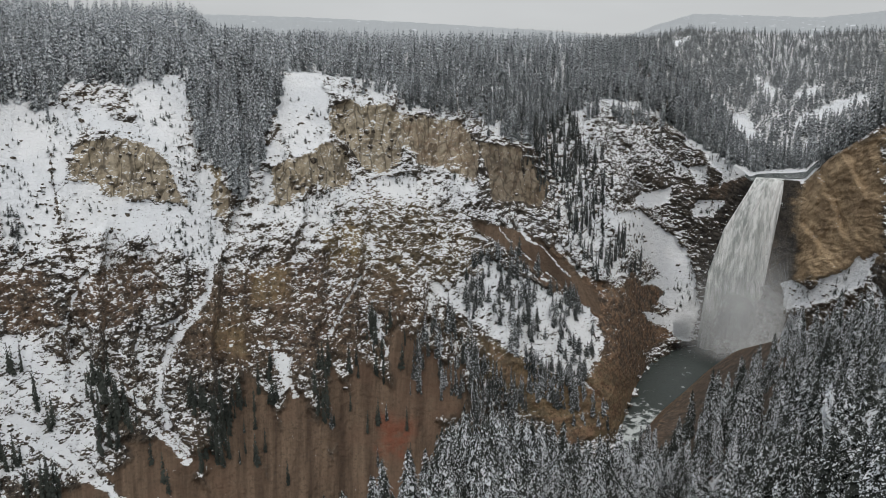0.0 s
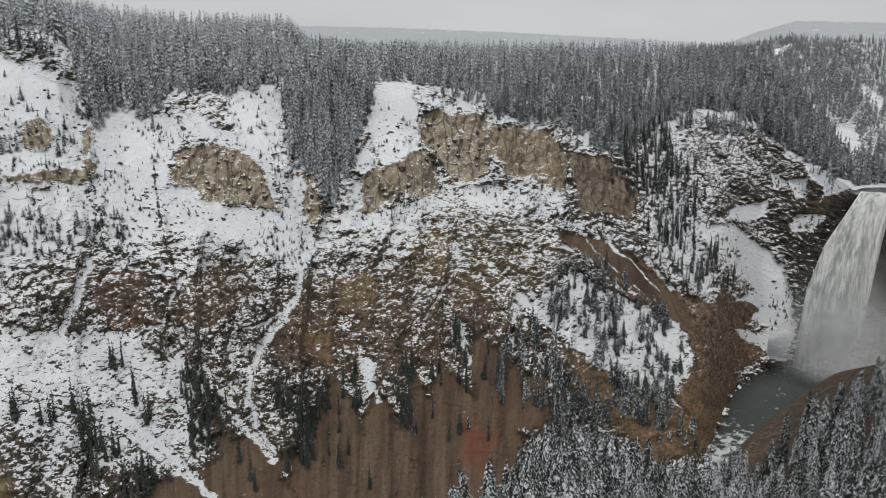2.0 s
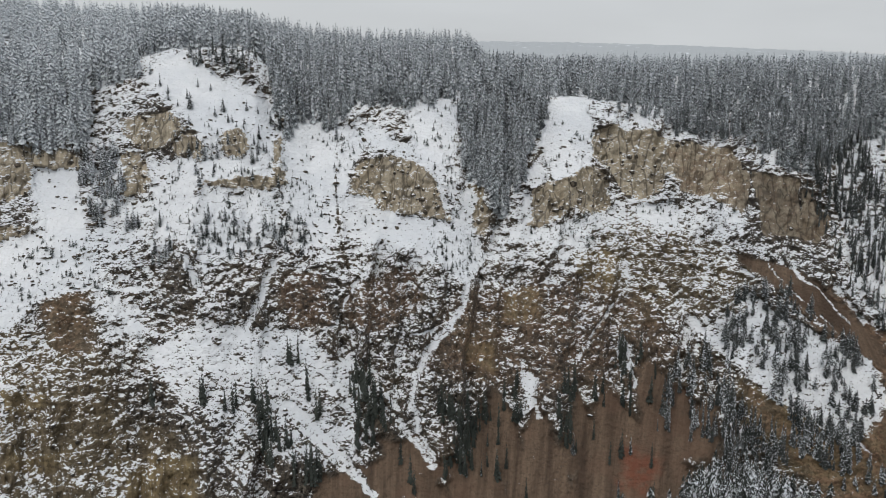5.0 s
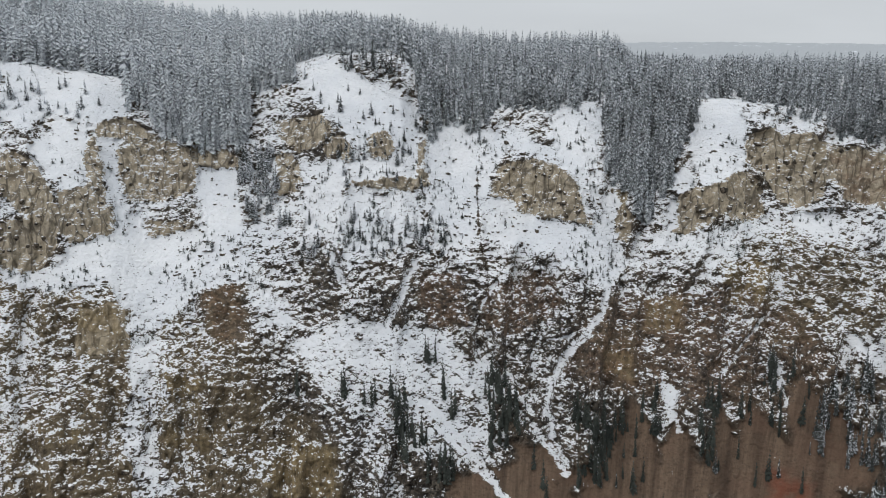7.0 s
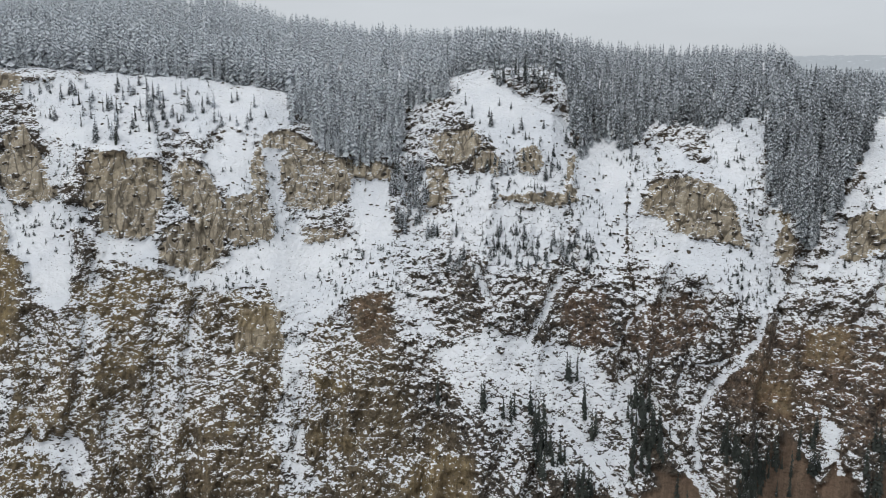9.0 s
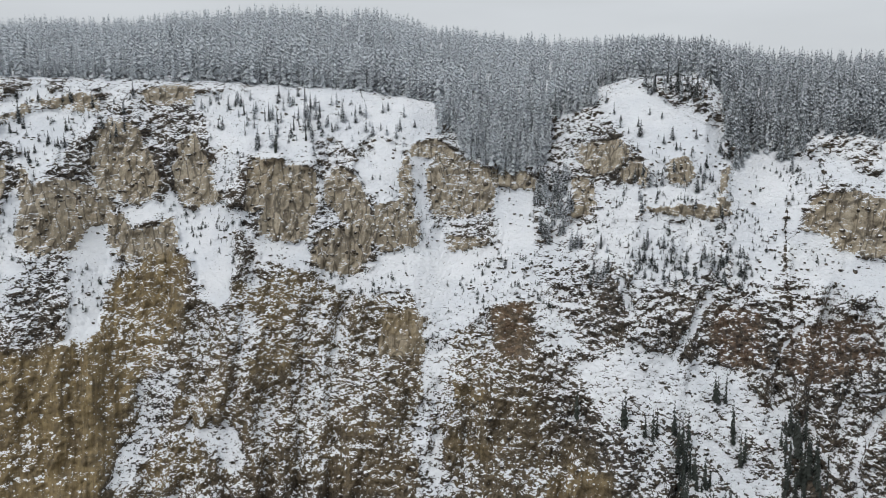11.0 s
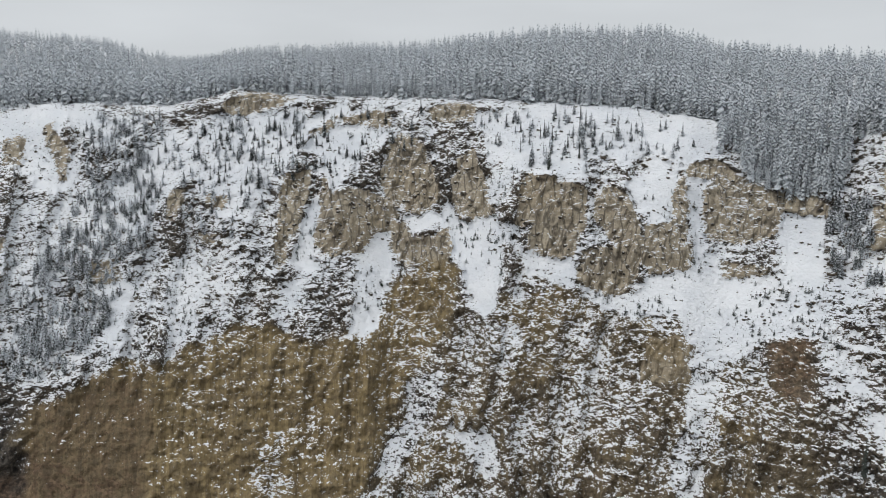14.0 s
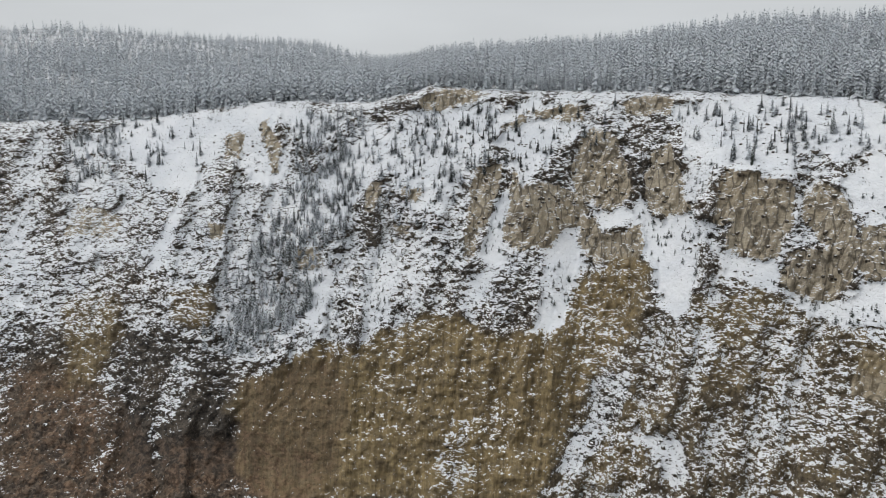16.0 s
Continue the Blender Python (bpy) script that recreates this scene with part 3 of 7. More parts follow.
patch("snow", 0.7, 0.38, [(58.1, -9.5), (56.9, -9.1), (57.7, -11.2), (59.0, -13.6), (60.2, -13.2)])
patch("snow", 0.7, 0.38, [(34.4, -3.5), (33.3, -2.8), (31.9, -3.8), (33.1, -6.5), (33.4, -4.6)])
patch("snow", 0.5, 0.38, [(86.0, -2.1), (83.7, -2.0), (83.5, -4.2), (86.7, -3.7)])
patch("snow", 0.5, 0.38, [(63.5, -9.5), (62.7, -12.7), (63.5, -12.7)])
patch("snow", 0.5, 0.38, [(29.8, -15.3), (27.6, -15.0), (27.0, -22.2), (28.9, -21.9), (28.8, -19.1), (29.3, -17.1)])
patch("snow", 0.5, 0.38, [(49.6, -17.5), (47.7, -17.4), (48.4, -20.5), (50.9, -24.1), (52.6, -25.6), (52.2, -23.0), (50.1, -20.6)])
patch("snow", 0.5, 0.38, [(61.2, -21.5), (56.9, -20.4), (58.6, -23.1), (59.5, -25.3), (61.6, -26.0), (61.2, -23.0)])
patch("snow", 0.5, 0.38, [(80.5, -15.5), (79.0, -15.7), (79.6, -18.6), (82.2, -19.7), (81.7, -17.6)])
patch("snow", 0.5, 0.38, [(86.1, -21.6), (84.7, -20.4), (86.3, -23.2)])
patch("snow", 0.5, 0.38, [(38.1, -19.5), (36.2, -19.5), (36.5, -20.2), (38.4, -20.1)])
patch("snow", 0.3, 0.6, [(77.1, -8.2), (74.9, -8.3), (71.3, -14.8), (75.3, -16.8), (77.1, -14.4)])
patch("snow", 0.3, 0.6, [(43.8, -12.4), (38.6, -16.0), (39.0, -16.8), (44.5, -14.8)])
patch("snow", 0.3, 0.6, [(42.4, -19.3), (36.6, -19.5), (33.3, -18.4), (33.2, -20.9), (40.3, -22.1)])
patch("snow", 0.3, 0.6, [(86.6, -2.6), (76.6, -4.4), (71.7, -4.5), (71.1, -10.1), (76.9, -10.5), (87.0, -8.0)])
patch("cliff", 1, 0.14, [(62.9, 1.6), (61.7, 2.5), (60.1, 2.5), (57.7, 2.0), (59.3, 1.6), (60.9, 1.0), (62.5, 1.0)])
patch("cliff", 1, 0.14, [(55.3, 1.0), (51.3, 1.5), (51.3, 0.2), (53.3, 0.2)])
patch("cliff", 1, 0.14, [(48.6, 1.5), (47.8, 1.9), (45.5, 1.3), (45.6, 0.7), (48.0, 0.8)])
patch("cliff", 1, 0.14, [(76.2, -0.6), (75.1, -0.6), (75.2, -2.3), (76.5, -2.3)])
patch("cliff", 1, 0.14, [(74.3, 0.4), (73.6, 0.4), (72.7, -1.4), (72.8, -3.3), (73.4, -3.3), (73.8, -1.4)])
patch("cliff", 1, 0.14, [(51.3, -1.0), (48.9, -1.0), (48.5, -3.0), (48.4, -4.8), (51.6, -4.8), (52.1, -3.0)])
patch("cliff", 1, 0.14, [(56.3, -3.4), (55.7, -3.4), (55.9, -5.1), (52.8, -4.2), (51.6, -5.4), (51.2, -7.0), (53.2, -8.3), (53.6, -8.9), (56.9, -8.3), (56.5, -5.5)])
patch("cliff", 1, 0.14, [(58.9, -3.0), (56.9, -3.0), (57.3, -4.6), (58.1, -7.1), (59.2, -9.1), (59.4, -6.3)])
patch("cliff", 1, 0.14, [(46.5, -1.8), (45.4, -1.4), (44.5, -3.7), (44.1, -6.1), (45.6, -6.1), (46.8, -5.0)])
patch("cliff", 1, 0.14, [(42.3, -6.5), (41.9, -3.4), (39.6, -3.2), (39.5, -6.8), (41.0, -5.7), (42.0, -6.7)])
patch("cliff", 1, 0.14, [(40.7, -6.1), (39.2, -3.7), (37.4, -4.1), (37.4, -6.7), (38.3, -8.3), (40.4, -7.7)])
patch("cliff", 1, 0.14, [(36.5, -4.8), (35.8, -4.0), (34.2, -4.4), (33.2, -8.0), (35.4, -7.8), (36.1, -6.7)])
patch("cliff", 1, 0.14, [(33.0, -6.9), (30.8, -5.7), (30.1, -7.8), (30.2, -9.3), (32.2, -9.7), (33.5, -9.1)])
patch("cliff", 1, 0.14, [(37.5, -8.3), (33.0, -8.0), (33.5, -9.9), (35.1, -11.6), (37.3, -11.1)])
patch("cliff", 1, 0.14, [(29.6, -4.5), (28.4, -3.7), (28.2, -6.9), (29.1, -7.0)])
patch("cliff", 1, 0.14, [(66.6, -4.2), (65.6, -4.2), (66.3, -5.8), (66.9, -5.8)])
patch("cliff", 1, 0.14, [(64.2, -4.4), (62.6, -4.4), (63.0, -5.4), (64.2, -5.4)])
patch("cliff", 1, 0.14, [(64.7, -7.2), (63.7, -7.2), (63.9, -7.9), (64.6, -7.8)])
patch("cliff", 1, 0.14, [(77.8, -6.6), (76.7, -6.9), (76.9, -7.8), (77.8, -7.6)])
patch("cliff", 0.6, 0.14, [(51.2, -7.0), (48.7, -8.2), (46.4, -7.0), (47.1, -8.2), (49.5, -8.6)])
patch("cliff", 0.6, 0.14, [(85.9, -5.2), (83.3, -6.0), (83.7, -7.5), (87.0, -7.2)])
patch("cliff", 0.6, 0.14, [(32.6, -14.2), (29.9, -13.9), (29.6, -17.1), (33.1, -17.2)])
patch("ochre", 1, 0.45, [(76.2, -18.3), (73.4, -17.0), (71.4, -16.7), (70.1, -15.3), (69.0, -16.5), (66.9, -16.6), (66.1, -15.0), (63.2, -14.3), (61.1, -13.6), (58.6, -14.4), (56.9, -15.2), (52.7, -14.0), (51.1, -10.3), (47.9, -9.0), (46.3, -10.2), (47.0, -13.4), (48.5, -16.6), (50.2, -17.9), (52.6, -23.0), (54.3, -26.8), (74.6, -25.8), (77.2, -23.3), (75.0, -21.4), (77.4, -19.4)])
patch("ochre", 0.7, 0.4, [(43.5, -12.0), (40.8, -11.5), (38.5, -10.6), (37.2, -11.6), (37.1, -12.8), (39.2, -13.3), (39.8, -15.3), (41.0, -14.2), (43.4, -14.0)])
patch("ochre", 0.7, 0.4, [(86.6, -11.2), (84.0, -11.1), (83.5, -13.7), (85.8, -17.0), (87.8, -17.4), (87.3, -11.8)])
patch("ochre", 0.7, 0.4, [(80.5, -11.0), (77.6, -10.9), (77.8, -13.9), (80.7, -13.3)])
patch("ochre", 0.7, 0.4, [(50.1, -21.8), (46.3, -21.9), (45.8, -24.5), (50.4, -25.2)])
patch("ochre", 0.7, 0.4, [(48.5, -19.0), (44.4, -19.5), (44.7, -20.7), (48.0, -20.5)])
patch("ochre", 0.7, 0.4, [(36.4, -22.4), (32.8, -21.5), (33.4, -23.0)])
patch("ochre", 0.7, 0.4, [(42.5, -16.7), (39.4, -16.4), (39.3, -18.3), (42.4, -18.2)])
patch("rust", 0.8, 0.6, [(87.8, -17.4), (85.9, -18.4), (85.0, -24.2), (88.3, -23.5)])
patch("rust", 0.8, 0.6, [(82.3, -21.2), (76.3, -21.6), (76.6, -25.6), (81.4, -24.8)])
patch("rust", 0.8, 0.6, [(76.3, -20.5), (70.4, -22.6), (70.5, -26.2), (76.6, -25.6)])
patch("bare", 0.5, 0.5, [(84.8, -21.8), (82.6, -21.1), (82.9, -24.6), (85.0, -24.2)])
patch("bare", 0.5, 0.5, [(78.8, -18.0), (75.8, -17.9), (76.3, -21.6), (79.0, -20.9)])
patch("bare", 0.5, 0.5, [(38.3, -21.6), (30.8, -19.4), (30.9, -22.6), (38.2, -23.7)])
patch("bare", 0.5, 0.5, [(48.5, -16.6), (39.4, -16.4), (39.2, -20.5), (48.4, -20.5)])
patch("snow", 1, 0.38, [(-15.8, -1.0), (-18.2, -1.6), (-17.8, -2.8), (-16.6, -2.6)])
patch("snow", 1, 0.38, [(-44.8, -8.3), (-45.7, -8.5), (-45.6, -9.6), (-45.1, -9.4)])
patch("snow", 1, 0.38, [(-25.2, -11.0), (-27.7, -12.1), (-29.0, -13.3), (-26.5, -13.0)])
patch("snow", 1, 0.38, [(-16.9, -8.2), (-19.4, -7.8), (-20.2, -9.8), (-18.6, -10.2), (-17.3, -9.4)])
patch("snow", 1, 0.38, [(-9.2, -20.0), (-10.0, -20.9), (-10.1, -22.8), (-9.3, -22.0)])
patch("snow", 0.65, 0.38, [(-22.8, -13.5), (-25.3, -14.2), (-27.8, -16.2), (-31.2, -17.6), (-33.7, -18.6), (-33.4, -19.8), (-30.5, -19.3), (-27.9, -17.8), (-25.3, -16.7), (-23.6, -14.7)])
patch("snow", 0.65, 0.38, [(-18.2, -2.0), (-20.6, -3.0), (-19.4, -3.4)])
patch("snow", 0.65, 0.38, [(-13.7, -8.6), (-16.5, -9.4), (-16.1, -11.4), (-9.6, -11.3), (-7.6, -10.8), (-8.1, -9.2), (-11.2, -9.7)])
patch("snow", 0.65, 0.38, [(-22.3, -7.4), (-23.5, -7.4), (-23.9, -9.4), (-22.3, -9.4)])
patch("snow", 0.65, 0.38, [(-15.1, -17.9), (-16.8, -17.5), (-17.7, -19.5), (-16.4, -19.5)])
patch("snow", 0.35, 0.38, [(-23.1, -10.2), (-29.3, -10.5), (-29.4, -12.9), (-27.7, -12.9)])
patch("snow", 0.35, 0.38, [(-32.0, -9.6), (-33.3, -11.1), (-35.5, -15.0), (-33.1, -14.7), (-31.8, -12.4)])
patch("cliff", 0.75, 0.14, [(-15.4, -3.4), (-20.2, -3.8), (-22.6, -4.2), (-24.3, -6.1), (-23.9, -8.6), (-21.5, -7.4), (-19.8, -7.0), (-19.4, -5.4), (-17.0, -7.4), (-16.6, -5.4)])
patch("cliff", 0.75, 0.14, [(-24.3, -5.7), (-27.1, -6.1), (-27.6, -9.7), (-25.2, -9.8)])
patch("cliff", 0.75, 0.14, [(-27.5, -6.5), (-29.2, -8.5), (-28.9, -10.1), (-27.6, -9.7)])
patch("rust", 0.55, 0.14, [(-18.6, -4.2), (-22.6, -4.2), (-24.3, -6.1), (-23.9, -8.6), (-21.5, -7.4), (-19.8, -7.0)])
patch("rust", 0.55, 0.14, [(-24.3, -5.7), (-27.1, -6.1), (-27.6, -9.7), (-25.2, -9.8)])
patch("rust", 0.55, 0.14, [(-27.5, -6.5), (-29.2, -8.5), (-28.9, -10.1), (-27.6, -9.7)])
patch("rust", 0.55, 0.14, [(-41.1, -8.0), (-42.4, -7.5), (-40.8, -9.5), (-40.1, -9.2)])
patch("rust", 1, 0.3, [(-25.7, -12.6), (-29.0, -12.9), (-31.9, -15.6), (-34.5, -17.8), (-35.0, -20.1), (-37.2, -22.2), (-35.0, -25.1), (-32.3, -23.1), (-33.0, -20.7), (-34.2, -19.4), (-31.2, -16.8), (-27.8, -14.6)])
patch("rust", 1, 0.3, [(-29.0, -24.8), (-34.5, -25.2), (-32.1, -26.9)])
patch("rust", 1, 0.3, [(-35.5, -14.6), (-38.7, -16.3), (-36.8, -16.8), (-39.3, -18.5), (-34.7, -20.5), (-33.2, -16.7)])
patch("ochre", 0.5, 0.4, [(-24.5, -19.5), (-28.0, -20.2), (-29.8, -22.5), (-28.2, -25.7), (-24.6, -21.9)])
patch("ochre", 0.5, 0.4, [(-45.9, -9.2), (-46.8, -6.5), (-50.4, -4.2), (-51.3, -12.2), (-48.2, -13.7), (-45.9, -14.2)])
patch("bare", 1, 0.5, [(-44.7, -7.8), (-45.9, -7.7), (-46.2, -14.0), (-44.8, -14.1)])
patch("bare", 1, 0.5, [(-45.9, -9.2), (-46.8, -6.5), (-50.4, -4.2), (-51.2, -11.5), (-48.2, -13.4), (-45.9, -14.2)])
patch("bare", 0.5, 0.6, [(-8.6, -14.4), (-18.6, -14.3), (-19.4, -19.6), (-16.8, -21.1), (-9.2, -20.8)])
patch("bare", 0.5, 0.6, [(-18.5, -17.9), (-24.5, -17.9), (-24.2, -24.3), (-20.3, -24.3)])
patch("talus", 1, 0.35, [(-14.9, -21.1), (-16.8, -23.1), (-18.5, -31.2), (-12.2, -30.9)])
patch("talus", 1, 0.35, [(-17.7, -21.9), (-21.1, -25.1), (-22.5, -27.4), (-21.2, -31.2), (-15.8, -31.1)])
patch("talus", 1, 0.35, [(-10.1, -22.8), (-12.4, -25.7), (-14.0, -31.0), (-6.9, -30.5)])
patch("talus", 1, 0.35, [(-6.2, -22.5), (-7.2, -26.1), (-8.7, -30.7), (-2.7, -30.0)])
patch("talus", 1, 0.35, [(0.2, -26.0), (-6.1, -30.4), (2.8, -29.1)])
patch("red", 1, 0.6, [(-16.7, -25.1), (-19.4, -25.5), (-18.9, -28.2), (-16.7, -27.4)])
patch("bare", 0.3, 1.0, [(87.1, -9.0), (75.7, -9.8), (76.6, -25.6), (88.3, -23.5)])
patch("bare", 0.3, 1.0, [(42.9, -23.7), (15.5, -24.9), (15.5, -29.4), (43.1, -25.7)])
patch("bare", 0.6, 0.14, [(-25.7, -12.6), (-29.0, -12.9), (-31.9, -15.6), (-34.5, -17.8), (-35.0, -20.1), (-37.2, -22.2), (-35.0, -25.1), (-32.3, -23.1), (-33.0, -20.7), (-34.2, -19.4), (-31.2, -16.8), (-27.8, -14.6)])
patch("bare", 0.6, 0.14, [(-29.0, -24.8), (-34.5, -25.2), (-32.1, -26.9)])
patch("bare", 0.6, 0.14, [(-35.5, -14.6), (-37.9, -15.9), (-36.8, -16.8), (-38.5, -18.2), (-34.7, -20.5), (-33.2, -16.7)])
patch("bare", 0.35, 0.45, [(76.2, -18.3), (73.4, -17.0), (71.4, -16.7), (70.1, -15.3), (69.0, -16.5), (66.9, -16.6), (66.1, -15.0), (63.2, -14.3), (61.1, -13.6), (58.6, -14.4), (56.9, -15.2), (52.7, -14.0), (51.1, -10.3), (47.9, -9.0), (46.3, -10.2), (47.0, -13.4), (48.5, -16.6), (50.2, -17.9), (52.6, -23.0), (54.3, -26.8), (74.6, -25.8), (77.2, -23.3), (75.0, -21.4), (77.4, -19.4)])
patch("amber", 0.9, 0.5, [(-45.9, -9.2), (-46.8, -6.5), (-50.4, -4.2), (-51.3, -12.2), (-48.2, -13.7), (-45.9, -14.2)])
patch("bare", 0.3, 0.6, [(-24.5, -19.1), (-29.7, -21.3), (-32.3, -23.1), (-34.6, -26.3), (-30.1, -29.3), (-23.8, -25.1)])
patch("bare", 0.9, 1.0, [(91.0, -12.0), (79.6, -14.6), (76.4, -20.2), (77.5, -26.0), (92.0, -23.6)])
patch("rust", 0.7, 1.0, [(91.2, -14.8), (87.3, -16.0), (82.6, -20.3), (81.4, -25.5), (92.0, -23.6)])
patch("rust", 0.9, 0.14, [(-27.7, -13.3), (-30.2, -12.9), (-34.0, -16.6), (-36.2, -18.8), (-37.2, -22.2), (-35.1, -20.5), (-33.8, -19.0), (-31.2, -16.8)])
patch("ochre", 0.7, 0.5, [(-28.0, -19.8), (-31.9, -22.7), (-33.8, -20.6), (-37.2, -22.6), (-36.6, -24.9), (-33.8, -26.4), (-29.9, -25.6), (-26.3, -23.0)])
patch("bare", 0.35, 0.14, [(-27.7, -13.3), (-30.2, -12.9), (-34.0, -16.6), (-36.2, -18.8), (-37.2, -22.2), (-35.1, -20.5), (-33.8, -19.0), (-31.2, -16.8)])
patch("bare", 0.35, 0.14, [(-28.0, -19.8), (-31.9, -22.7), (-33.8, -20.6), (-37.2, -22.6), (-36.6, -24.9), (-33.8, -26.4), (-29.9, -25.6), (-26.3, -23.0)])
patch("ochre", 0.38, 1.5, [(52.8, -9.1), (44.6, -13.3), (27.7, -13.3), (26.9, -23.5), (54.3, -26.8)])
patch("ochre", 0.38, 1.5, [(41.4, -10.2), (31.2, -12.2), (21.2, -17.6), (18.2, -29.3), (43.1, -25.7)])
patch("snow", 0.1, 1.5, [(41.6, -12.0), (35.0, -13.4), (21.2, -16.0), (21.7, -29.1), (43.1, -25.7)])
patch("snow", 0.16, 1.2, [(50.6, -15.1), (44.6, -13.3), (27.7, -13.3), (26.9, -23.5), (54.3, -26.8)])
patch("snow", 0.16, 1.2, [(-5.2, -13.3), (-18.0, -11.4), (-18.9, -19.8), (-5.6, -21.0)])
patch("snow", 0.78, 0.4, [(18.1, -17.3), (15.8, -16.1), (10.3, -16.8), (6.9, -17.6), (4.3, -20.9), (2.5, -24.3), (3.0, -27.0), (5.4, -26.7), (10.2, -25.7), (12.8, -23.8), (15.8, -21.8)])
patch("snow", 0.3, 0.5, [(15.8, -21.8), (12.8, -24.2), (9.8, -29.5), (13.8, -29.5), (15.5, -25.7)])
patch("bare", 0.5, 0.3, [(2.5, -21.6), (-0.1, -24.1), (-1.5, -27.0), (0.2, -28.6), (2.0, -25.4)])
patch("snow", 0.8, 0.35, [(-22.6, -14.3), (-25.3, -15.4), (-29.5, -17.1), (-33.5, -19.0), (-33.7, -20.0), (-32.3, -22.7), (-29.7, -20.9), (-26.2, -19.0), (-23.2, -17.1)])
patch("wet_dark", 1, 0.25, [(-44.7, -7.6), (-46.0, -7.5), (-46.0, -10.3), (-46.2, -14.0), (-44.9, -14.9)])
patch("wet_dark", 1, 0.25, [(-41.4, -8.2), (-43.3, -7.4), (-42.0, -10.6), (-40.7, -15.3), (-40.6, -18.4), (-40.0, -13.8), (-39.3, -11.9), (-40.6, -10.7)])
patch("talus", 0.9, 0.3, [(5.0, -27.3), (2.4, -27.3), (-0.3, -29.0), (2.2, -30.3), (6.7, -29.4)])
patch("talus", 0.9, 0.3, [(2.0, -25.0), (-0.1, -25.3), (-1.9, -28.1), (0.1, -29.0)])
line("chute", 0.3, [(-5.1, -12.1), (-4.8, -14.1), (-4.5, -15.7), (-3.4, -17.3), (-1.9, -19.0), (-1.0, -20.6), (-0.6, -22.2), (-1.1, -24.4), (-2.3, -26.4)])
line("chute", 0.3, [(-9.1, -20.6), (-9.6, -22.0), (-10.4, -23.4)])
line("chute", 0.3, [(-15.9, -12.3), (-17.4, -14.3), (-18.3, -14.6)])
line("chute", 0.3, [(9.4, -12.2), (10.3, -14.6), (11.3, -16.6)])
line("chute", 0.09, [(0.6, -19.1), (0.3, -18.0), (-1.4, -17.7), (-3.4, -17.1)])
line("chute", 0.09, [(-12.9, -19.7), (-14.3, -16.9), (-16.1, -14.5), (-18.0, -13.5)])
line("chute", 0.09, [(-10.6, -13.6), (-10.9, -15.5)])
line("chute", 0.09, [(3.2, -13.7), (4.2, -15.3), (5.0, -17.0), (6.9, -17.8)])
line("chute", 0.2, [(-16.4, -17.7), (-16.7, -19.1), (-17.4, -20.8)])
line("chute", 0.22, [(15.3, -11.7), (14.5, -13.8)])
line("crack", 0.08, [(3.8, -15.3), (4.0, -12.9), (4.5, -10.9), (4.7, -7.7), (4.6, -4.9)])
line("crack", 0.08, [(4.4, -14.9), (4.6, -16.9)])
line("chute", 0.28, [(79.3, -4.5), (80.3, -6.5), (81.1, -8.0), (81.7, -9.8)])
line("chute", 0.1, [(54.8, -16.4), (52.7, -16.8), (50.6, -17.9)])
line("chute", 0.1, [(63.7, -19.1), (60.3, -19.6)])
line("chute", 0.1, [(63.7, -20.1), (60.3, -21.5)])
line("chute", 0.1, [(58.6, -23.1), (55.6, -20.4)])
line("chute", 0.32, [(-18.6, -13.5), (-20.7, -15.5), (-23.2, -17.9), (-26.7, -19.4), (-29.7, -21.3), (-31.9, -22.7)])
line("chute", 0.16, [(-24.0, -13.4), (-25.3, -15.0)])
line("chute", 0.16, [(-27.3, -13.4), (-29.5, -15.3)])
line("chute", 0.16, [(-30.2, -12.9), (-31.9, -14.8)])
line("chute", 0.35, [(15.8, -17.0), (12.8, -20.3), (9.4, -23.4), (5.9, -25.6), (2.3, -28.8)])
line("chute", 0.35, [(6.9, -18.2), (3.4, -21.3), (0.4, -23.8), (-2.3, -26.9)])
line("chute", 0.35, [(12.8, -17.0), (9.8, -20.3), (6.8, -23.0)])
line("chute", 0.13, [(-24.8, -12.2), (-27.8, -13.8), (-30.7, -16.0), (-33.3, -18.1)])
line("chute", 0.13, [(-27.9, -19.0), (-31.0, -21.2), (-34.0, -23.7)])
line("chute", 0.13, [(-29.7, -20.9), (-32.3, -23.1), (-34.5, -24.8)])
line("chute", 0.13, [(-26.5, -13.0), (-29.9, -14.9), (-32.4, -16.9)])

# rim snow, chutes and gullies on the long wall
lay("snow", 0.95, 0.16, [(43.6, 1.3), (37.9, 1.2), (34.3, 0.6), (28.8, 0.6), (28.5, -1.0), (30.7, -2.2), (33.1, -1.4), (34.5, -2.2), (36.4, -1.5), (37.8, -2.6), (39.7, -3.0), (43.1, -2.7), (44.4, -0.7), (44.4, 1.3)])
lay("snow", 0.85, 0.16, [(37.5, -10.8), (34.4, -11.4), (33.4, -10.9), (30.2, -10.7), (29.9, -9.9), (26.8, -11.1), (25.3, -13.2), (26.5, -15.1), (29.2, -15.1), (30.0, -12.9), (32.5, -12.8), (35.9, -12.6)])
lay("snow", 0.85, 0.16, [(41.0, -8.6), (39.8, -8.9), (37.9, -10.4), (38.6, -11.1), (41.4, -9.8), (42.6, -7.8)])
lay("snow", 0.85, 0.16, [(46.2, -21.4), (43.9, -21.5), (43.4, -22.4), (43.0, -23.9), (43.8, -24.7), (45.1, -23.6), (44.7, -22.5), (45.7, -22.2)])
lay("snow", 0.85, 0.16, [(79.7, -4.9), (80.3, -6.0), (80.9, -7.4), (81.4, -9.2), (81.9, -10.3), (80.9, -9.6), (80.2, -7.5), (79.5, -6.0)])
